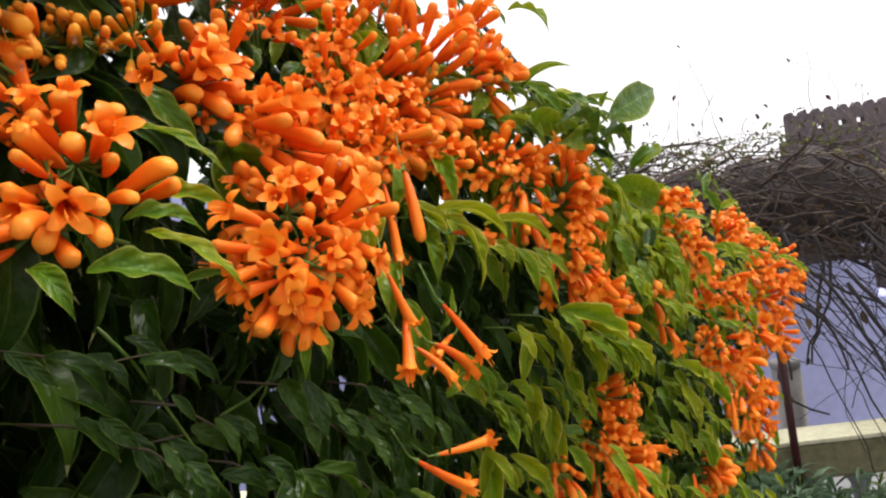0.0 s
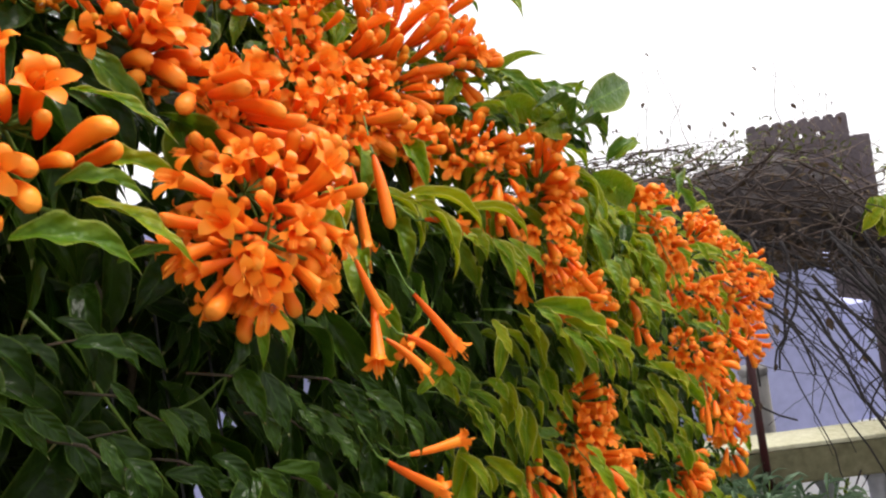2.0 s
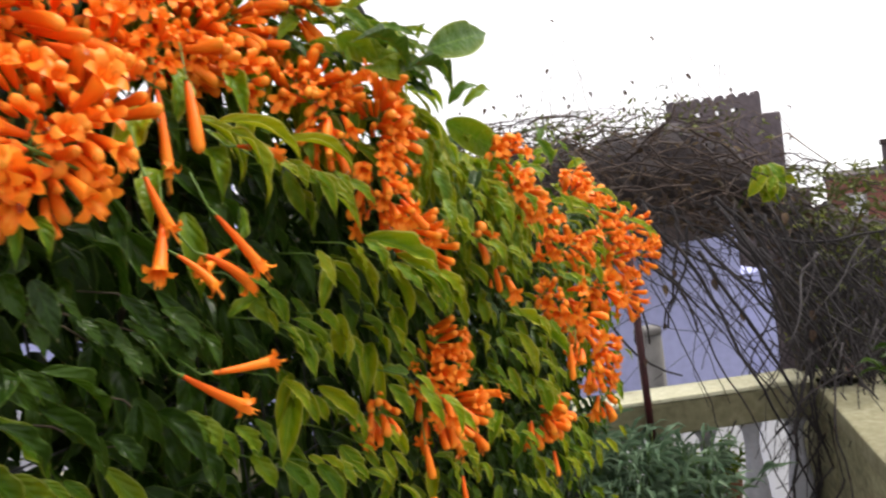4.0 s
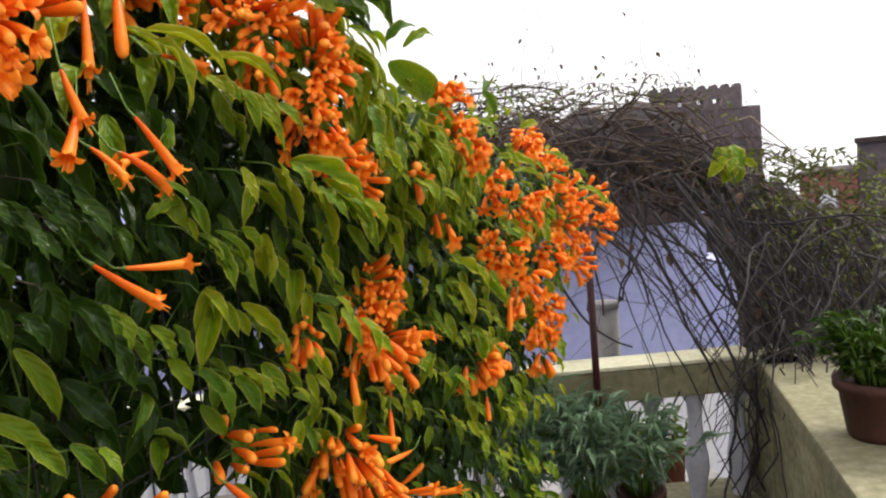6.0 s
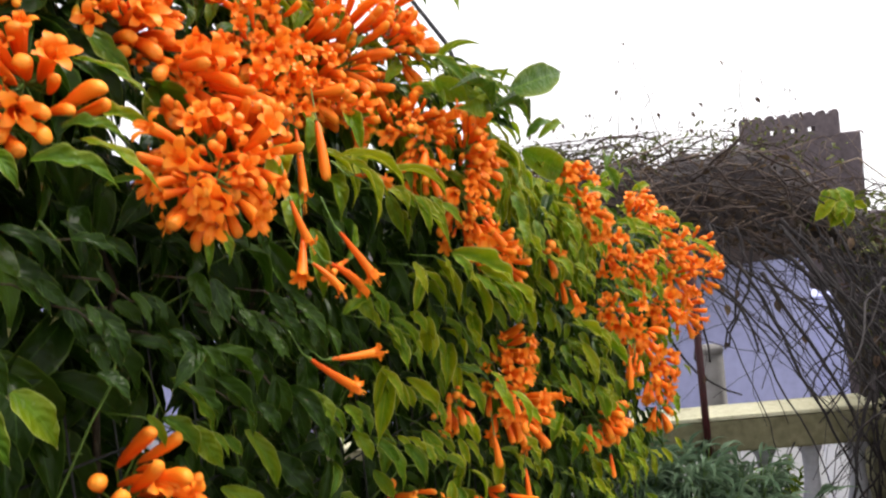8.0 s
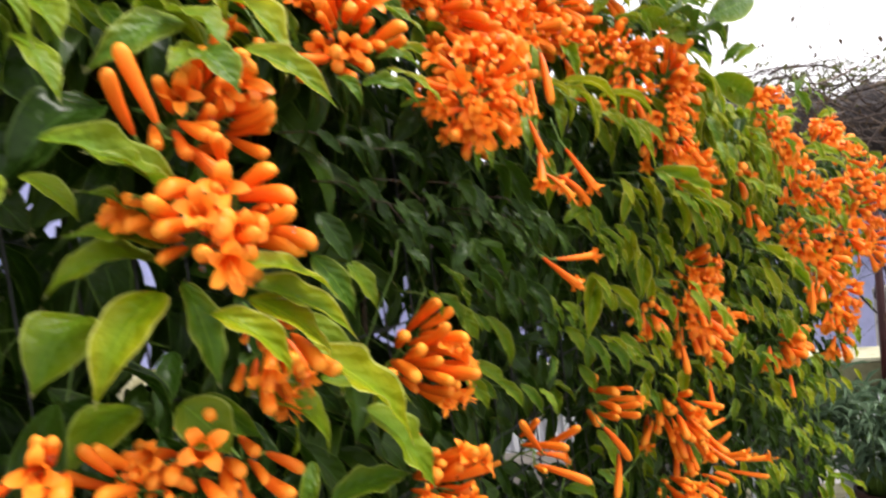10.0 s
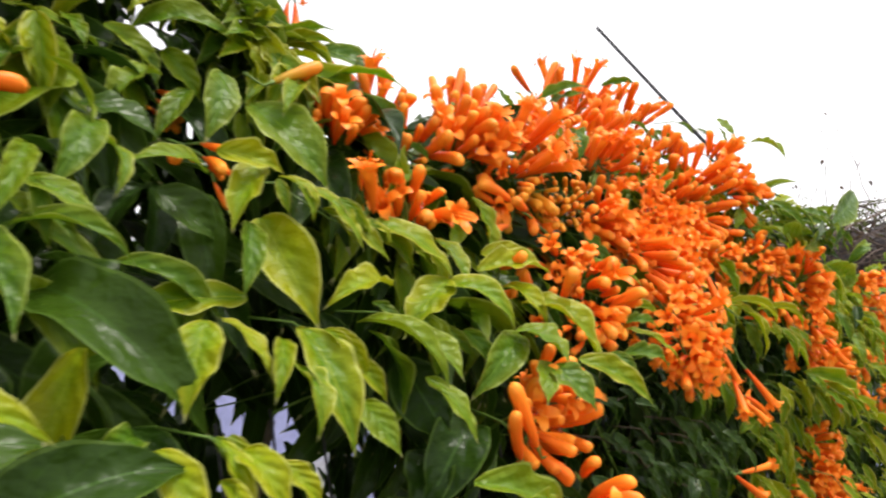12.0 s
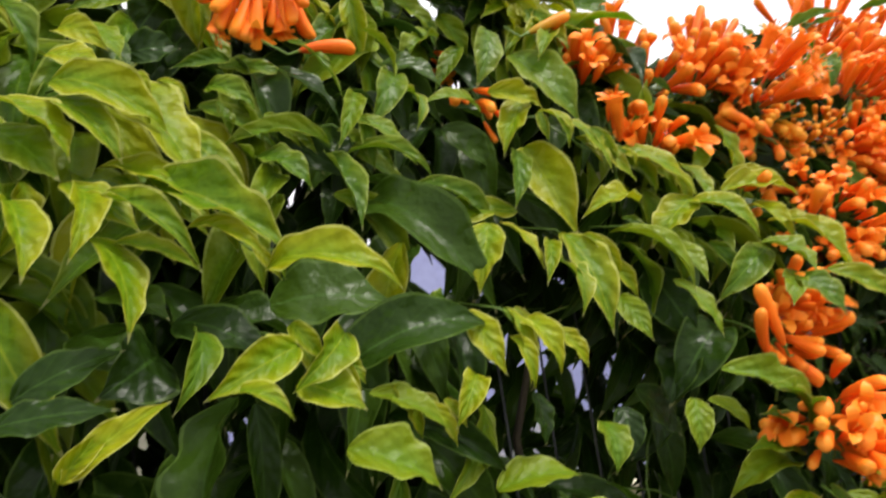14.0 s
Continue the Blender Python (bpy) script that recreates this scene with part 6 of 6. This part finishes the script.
for x, z, lean in ((0.98, 1.22, 0.42), (1.06, 1.26, 0.50), (1.16, 1.2, 0.36), (1.22, 1.12, 0.62), (1.30, 1.15, 0.30)):
    pts = [Vector((x, 1.96, z))]
    for i in range(18):
        pts.append(pts[-1] + Vector((0.05 * lean * (1.3 - 0.04 * i) + rng.uniform(-0.007, 0.007), -0.010 if i < 8 else rng.uniform(-0.006, 0.004), -0.05)))
    trailing.append((pts, [0.0062 * (1 - 0.035 * i) for i in range(len(pts))]))
for name, heap, mat, words in (("bare_tangle", paths, GREYBARK, "dark brown bare stems"), ("bleached_tangle", pale, DRY, "bleached thin stems"), ("trailing_tangle", trailing, DARKSTEM, "dark trailing stems")):
    v, f = tubes([([q - DH for q in pts], r) for pts, r in heap], 5)
    tagged(child(name, mesh_of(name, v, f, mat), dry, label=words), kind="stuff")
trunk = [Vector((1.42, 2.26, 0.0)), Vector((1.40, 2.27, 0.4)), Vector((1.44, 2.3, 0.85)), Vector((1.36, 2.34, 1.2)), Vector((1.25, 2.38, 1.42))]
v, f = tubes([([q - DH for q in trunk], [0.022, 0.02, 0.017, 0.013, 0.008])], 8)
child("trunk", mesh_of("trunk", v, f, BARK), dry)
heap = []
for k in range(3600):
    x = 0.3 + 2.2 * rng.random() ** 1.5
    hi, lo = mound(x)
    q = Vector((x, 2.40 + rng.uniform(-0.06, 0.28), lo + (hi - 0.06 - lo) * rng.random() ** 1.35))
    verts, faces, uvs = ROUGH[rng.randrange(8)]
    m = np.array(turned(q - DH, Vector((rng.uniform(-1, 1), rng.uniform(-1, 1), rng.uniform(-1, 0.3))), Vector((rng.uniform(-1, 1), -0.4, rng.uniform(-0.5, 1))), rng.uniform(0.025, 0.055)))
    heap.append((verts @ m[:3, :3].T + m[:3, 3], faces))
starts = np.cumsum([0] + [len(h[0]) for h in heap])
tagged(child("dead_foliage", mesh_of("dead_foliage", np.concatenate([h[0] for h in heap]).tolist(), np.concatenate([h[1] + k for h, k in zip(heap, starts)]).tolist(), DRYLEAF), dry, label="withered brown leaves"), kind="stuff")
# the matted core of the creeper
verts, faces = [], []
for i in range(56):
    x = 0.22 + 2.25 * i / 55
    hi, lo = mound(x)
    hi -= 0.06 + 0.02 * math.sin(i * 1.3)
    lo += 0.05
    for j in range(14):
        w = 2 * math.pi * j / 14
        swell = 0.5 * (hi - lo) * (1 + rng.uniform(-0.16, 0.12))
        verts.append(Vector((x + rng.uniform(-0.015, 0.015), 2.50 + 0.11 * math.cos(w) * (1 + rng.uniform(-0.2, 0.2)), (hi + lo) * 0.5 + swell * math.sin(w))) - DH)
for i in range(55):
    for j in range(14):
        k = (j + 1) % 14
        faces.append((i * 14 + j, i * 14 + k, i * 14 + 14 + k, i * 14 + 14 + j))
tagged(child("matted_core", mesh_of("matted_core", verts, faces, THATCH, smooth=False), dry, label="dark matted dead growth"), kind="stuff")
# fine twigs that stand up against the sky, some with a withered leaf
paths, spots = [], []
for x, y, z in ((0.767, 2.41, 2.01), (0.80, 2.40, 1.99), (1.051, 2.14, 1.875), (0.95, 2.38, 1.75), (1.13, 2.30, 1.70), (0.70, 2.38, 1.80), (0.86, 2.4, 1.84), (1.3, 2.35, 1.78), (1.22, 2.4, 1.86), (0.62, 2.3, 1.78), (1.5, 2.4, 1.62), (0.55, 2.4, 1.70)):
    top = Vector((x, y, z))
    foot = Vector((x + rng.uniform(-0.12, 0.12), 2.38, mound(x)[0] - 0.05))
    pts = [foot.lerp(top, i / 6) + Vector((rng.uniform(-0.012, 0.012), 0, 0)) * (i not in (0, 6)) for i in range(7)]
    paths.append((pts, [0.0016 - 0.00014 * i for i in range(7)]))
    spots.append(top)
    for i in (3, 4, 5):
        side = pts[i] + Vector((rng.uniform(-0.06, 0.06), rng.uniform(-0.03, 0.03), rng.uniform(0.01, 0.05)))
        paths.append(([pts[i], side], [0.0009, 0.0006]))
        spots.append(side)
for k in range(70):
    x = rng.uniform(0.4, 1.75)
    q = Vector((x, 2.38 + rng.uniform(-0.1, 0.1), mound(x)[0] - 0.03))
    way = Vector((rng.uniform(-0.5, 0.5), rng.uniform(-0.3, 0.3), 1)).normalized()
    pts = [q + way * 0.03 * i + Vector((rng.uniform(-0.008, 0.008), 0, 0)) * i for i in range(rng.randrange(3, 6))]
    paths.append((pts, [0.0010 - 0.00012 * i for i in range(len(pts))]))
    spots.append(pts[-1])
v, f = tubes([([q - DH for q in pts], r) for pts, r in paths], 4)
tagged(child("twig_spray", mesh_of("twig_spray", v, f, DRY), dry, label="fine upright twigs"), kind="stuff")
SMALL = mesh_of("withered_leaf", *leaf_shape(6, 4, 0.6, 1.2, 0.5, 0.2, 0.8, 3)[:2], DRYLEAF)
for q in spots:
    if rng.random() < 0.28:
        child("withered_leaf", SMALL, dry, turned(q - DH, Vector((rng.uniform(-0.5, 0.5), rng.uniform(-0.5, 0.5), -1)), Vector((rng.uniform(-1, 1), -1, 0)), rng.uniform(0.014, 0.026)))
for k in range(46):
    q = rng.choice(rng.choice(trailing)[0])
    if q.z > 0.75:
        child("withered_leaf", SMALL, dry, turned(q - DH, Vector((rng.uniform(-0.4, 0.4), rng.uniform(-0.4, 0.4), -1)), Vector((rng.uniform(-1, 1), -1, 0.2)), rng.uniform(0.025, 0.048)))
# more bare stems sprawl over the corner of the balustrade
paths = []
for k in range(190):
    pts = [Vector((rng.uniform(1.20, 1.75), rng.uniform(1.7, 2.2), rng.uniform(0.8, 1.2)))]
    way = Vector((rng.uniform(-0.8, 0.8), rng.uniform(-0.5, 0.2), rng.uniform(-1, -0.2))).normalized()
    for i in range(rng.randrange(6, 13)):
        way = (way + Vector((rng.uniform(-0.3, 0.3), rng.uniform(-0.2, 0.2), rng.uniform(-0.25, 0.15)))).normalized()
        pts.append(pts[-1] + way * 0.05)
    r = rng.choice((0.0016, 0.0022, 0.003, 0.0045))
    paths.append((pts, [r * (1 - 0.5 * i / len(pts)) for i in range(len(pts))]))
for k in range(24):
    pts = [Vector((rng.uniform(1.20, 1.50), rng.uniform(1.84, 1.96), rng.uniform(0.75, 1.1)))]
    sway = rng.uniform(-0.25, 0.45)
    for i in range(rng.randrange(8, 16)):
        pts.append(pts[-1] + Vector((0.05 * sway + rng.uniform(-0.015, 0.015), rng.uniform(-0.012, 0.006), -0.05)))
    r = rng.choice((0.0018, 0.0028, 0.004, 0.006))
    paths.append((pts, [r * (1 - 0.5 * i / len(pts)) for i in range(len(pts))]))
v, f = tubes([([q - DH for q in pts], r) for pts, r in paths], 5)
tagged(child("corner_tangle", mesh_of("corner_tangle", v, f, DARKSTEM), dry, label="dark brown stems over the corner"), kind="stuff")
heap = []
for k in range(650):
    x = 0.30 + 1.1 * rng.random() ** 1.5
    verts, faces, uvs = COARSE[rng.randrange(12)]
    m = np.array(turned(Vector((x, 2.38 + rng.uniform(-0.2, 0.2), mound(x)[0] + rng.gauss(-0.035, 0.035))) - DH, Vector((rng.uniform(-1, 1), rng.uniform(-1, 1), rng.uniform(-0.6, 0.8))), Vector((rng.uniform(-1, 1), -0.4, 0.6)), rng.uniform(0.018, 0.035)))
    heap.append((verts @ m[:3, :3].T + m[:3, 3], faces, uvs))
starts = np.cumsum([0] + [len(h[0]) for h in heap])
tagged(child("sparse_foliage", mesh_of("sparse_foliage", np.concatenate([h[0] for h in heap]).tolist(), np.concatenate([h[1] + k for h, k in zip(heap, starts)]).tolist(), DULL, np.concatenate([h[2] for h in heap])), dry, label="sparse small dull green leaves"), kind="stuff")
# dull leaves that still hang in the tangle over the corner
heap = []
for k in range(2200):
    x, z = 1.40 + 0.9 * rng.random(), rng.uniform(0.80, 1.40)
    verts, faces, uvs = COARSE[rng.randrange(12)]
    m = np.array(turned(Vector((x, rng.uniform(2.02, 2.40), z - 0.25 * smooth_step(1.7, 2.2, x))) - DH, Vector((rng.uniform(-1, 1), rng.uniform(-1, 1), rng.uniform(-1, 0.3))), Vector((rng.uniform(-1, 1), -0.5, 0.6)), rng.uniform(0.022, 0.048)))
    heap.append((verts @ m[:3, :3].T + m[:3, 3], faces, uvs))
starts = np.cumsum([0] + [len(h[0]) for h in heap])
tagged(child("dull_foliage", mesh_of("dull_foliage", np.concatenate([h[0] for h in heap]).tolist(), np.concatenate([h[1] + k for h, k in zip(heap, starts)]).tolist(), DULL, np.concatenate([h[2] for h in heap])), dry, label="dull brownish green leaves"), kind="stuff")
# the one shoot that is still green
for k in range(16):
    q = Vector((1.363 + rng.uniform(-0.05, 0.05), 2.235 + rng.uniform(-0.04, 0.03), 1.395 + rng.uniform(-0.04, 0.05)))
    me = FINE_MESH["y"][rng.randrange(12)]
    child("leaf", me, dry, turned(q - DH, Vector((rng.uniform(-0.8, 0.8), rng.uniform(-0.5, 0.1), rng.uniform(-1.0, -0.2))), Vector((rng.uniform(-0.4, 0.4), -1, 0.8)), rng.uniform(0.065, 0.10)) @ Matrix.Diagonal((1.5, 1, 1, 1)))
v, f = tubes([([q - DH for q in (Vector((1.30, 2.33, 1.30)), Vector((1.33, 2.27, 1.40)), Vector((1.363, 2.235, 1.42)), Vector((1.40, 2.22, 1.40)))], [0.0024, 0.002, 0.0016, 0.001])], 6)
child("green_shoot", mesh_of("green_shoot", v, f, STALK), dry, label="fresh green shoot")

# ---- pots and plants ----


def potted(at, radius, height, mat, label, leaves, tall, reach, leaf_len, narrow, leafmat, seed, colour_words):
    """A turned clay pot with earth and a leafy plant in it."""
    r = random.Random(seed)
    pot = thing("plant_pot", at, label, "plant pot", "pots on the terrace")
    part("pot", lathe([(radius * 0.68, 0), (radius * 0.74, height * 0.1), (radius * 0.93, height * 0.82), (radius * 1.04, height * 0.83), (radius * 1.06, height), (radius * 0.92, height), (radius * 0.9, height * 0.9)], 22), mat, pot, smooth=True)
    part("soil", lathe([(radius * 0.88, height * 0.86), (radius * 0.4, height * 0.9)], 16), EARTH, pot, smooth=True)
    stems, heap = [], []
    for i in range(leaves // 8):
        w, lean = r.uniform(0, 6.28), r.uniform(0.1, 1.0)
        tip = Vector((math.cos(w) * reach * lean, math.sin(w) * reach * lean, height + tall * r.uniform(0.5, 1.0)))
        foot = Vector((math.cos(w) * radius * 0.4, math.sin(w) * radius * 0.4, height * 0.88))
        pts = [foot.lerp(tip, f) + Vector((0, 0, 0.12 * tall * math.sin(f * 3.1))) for f in (0, .25, .5, .75, 1)]
        stems.append((pts, [0.003, 0.0026, 0.002, 0.0016, 0.001]))
        for k in range(8):
            q = pts[0].lerp(pts[-1], 0.25 + 0.75 * k / 7) + Vector((0, 0, 0.12 * tall * math.sin((0.25 + 0.75 * k / 7) * 3.1)))
            way = Vector((math.cos(w) + r.uniform(-1, 1), math.sin(w) + r.uniform(-1, 1), r.uniform(-0.5, 0.9)))
            verts, faces, uvs = COARSE[r.randrange(12)]
            m = np.array(turned(q, way, UP + Vector((r.uniform(-0.6, 0.6), r.uniform(-0.6, 0.6), 0)))) @ np.diag((leaf_len * narrow, leaf_len * r.uniform(0.7, 1.2), leaf_len, 1))
            heap.append((verts @ m[:3, :3].T + m[:3, 3], faces, uvs))
    v, f = tubes(stems, 5)
    child("stem", mesh_of("stem", v, f, STALK), pot)
    starts = np.cumsum([0] + [len(h[0]) for h in heap])
    ob = child("foliage", mesh_of("foliage", np.concatenate([h[0] for h in heap]).tolist(), np.concatenate([h[1] + k for h, k in zip(heap, starts)]).tolist(), leafmat, np.concatenate([h[2] for h in heap])), pot, label=colour_words)
    tagged(ob, kind="stuff")
    return pot


potted((0.70, 1.848, 0.376), 0.055, 0.11, CLAY, "dark clay pot with a grey-green narrow-leaved plant", 400, 0.30, 0.21, 0.085, 0.36, GREYLEAF, 1, "long grey-green leaves")
potted((0.846, 1.84, 0.376), 0.066, 0.12, CLAY, "dark clay pot with a bushy grey-green plant", 380, 0.24, 0.19, 0.075, 0.40, GREYLEAF, 2, "grey-green leaves")
potted((0.50, 1.86, 0.376), 0.06, 0.12, CLAY, "dark clay pot with a tall grey-green plant", 640, 0.36, 0.20, 0.08, 0.36, GREYLEAF, 3, "long grey-green leaves")
potted((1.16, 1.30, 0.80), 0.078, 0.125, CLAY, "brown clay pot with a dark leafy bush on the parapet", 360, 0.12, 0.14, 0.05, 0.9, DARK, 4, "dark green leaves")
potted((1.00, 2.40, 0.0), 0.06, 0.36, TERRACOTTA, "terracotta pot with a low plant beyond the balusters", 80, 0.10, 0.10, 0.05, 0.8, GREEN, 5, "green leaves")
potted((1.16, 2.38, 0.0), 0.055, 0.38, TERRACOTTA, "terracotta pot with a low plant beyond the balusters", 80, 0.10, 0.10, 0.05, 0.8, GREEN, 6, "green leaves")
gold = potted((-1.55, 2.06, 0.376), 0.08, 0.13, TERRACOTTA, "terracotta pot of yellow marigolds on the plinth", 240, 0.12, 0.14, 0.05, 0.7, GREEN, 7, "green leaves")
bm = bmesh.new()
bmesh.ops.create_icosphere(bm, subdivisions=2, radius=0.016)
for vtx in bm.verts:
    vtx.co *= 1 + 0.12 * math.sin(vtx.co.x * 900) * math.cos(vtx.co.y * 700)
    vtx.co.z *= 0.6
bloom = bpy.data.meshes.new("bloom")
bm.to_mesh(bloom), bm.free()
bloom.materials.append(MARIGOLD)
for k in range(9):
    child("bloom", bloom, gold, pose(rng.uniform(-0.12, 0.12), rng.uniform(-0.12, 0.12), 0.25 + rng.uniform(-0.04, 0.04), rng.uniform(-30, 30), rng.uniform(-30, 30), 0), "yellow bloom" if k == 0 else "")

# plank bench with a green basin, behind the vine
bench = thing("bench", (-0.25, 1.36, 0), "weathered grey plank bench behind the vine", "bench")
for y in (-0.11, 0.0, 0.11):
    part("plank", box(-0.45, 0.42, y - 0.05, y + 0.05, 0.735, 0.765, 0.004), WOOD, bench)
for x in (-0.38, 0.35):
    for y in (-0.12, 0.12):
        part("leg", box(x - 0.02, x + 0.02, y - 0.02, y + 0.02, 0.0, 0.735, 0.003), WOOD, bench)
basin = thing("basin", (-0.02, 1.15, 0), "green plastic basin standing on an upturned crate", "basin")
part("bowl", lathe([(0.09, 0.50), (0.12, 0.56), (0.135, 0.66), (0.142, 0.665), (0.142, 0.675), (0.128, 0.67), (0.11, 0.56)], 24), PLASTIC, basin, smooth=True)
part("crate", box(-0.12, 0.12, -0.12, 0.12, 0.0, 0.50, 0.01), WOOD, basin)

# dark shrub beyond the parapet
shrub = thing("shrub", (2.25, 2.75, -3.2), "dark green leafy shrub growing up beyond the parapet", "shrub")
paths, heap = [], []
r2 = random.Random(77)
for k in range(40):
    top = Vector((r2.uniform(-0.55, 0.75), r2.uniform(-0.35, 0.45), 3.2 + r2.uniform(0.55, 1.12)))
    pts = [Vector((r2.uniform(-0.05, 0.05), r2.uniform(-0.05, 0.05), 0.0)), Vector((top.x * 0.3, top.y * 0.3, 2.4)), Vector((top.x * 0.7, top.y * 0.7, top.z - 0.35)), top]
    paths.append((pts, [0.014, 0.010, 0.006, 0.002]))
    for j in range(55):
        q = pts[2].lerp(top, r2.random()) + Vector((r2.gauss(0, 0.09), r2.gauss(0, 0.09), r2.gauss(0, 0.08)))
        verts, faces, uvs = COARSE[r2.randrange(12)]
        m = np.array(turned(q, Vector((r2.uniform(-1, 1), r2.uniform(-1, 1), r2.uniform(-0.8, 0.3))), Vector((r2.uniform(-0.6, 0.6), -0.5, 0.8)), r2.uniform(0.04, 0.075)))
        heap.append((verts @ m[:3, :3].T + m[:3, 3], faces, uvs))
v, f = tubes(paths, 6)
child("branch", mesh_of("branch", v, f, BARK), shrub)
starts = np.cumsum([0] + [len(h[0]) for h in heap])
tagged(child("foliage", mesh_of("foliage", np.concatenate([h[0] for h in heap]).tolist(), np.concatenate([h[1] + k for h, k in zip(heap, starts)]).tolist(), DARK, np.concatenate([h[2] for h in heap])), shrub), kind="stuff")
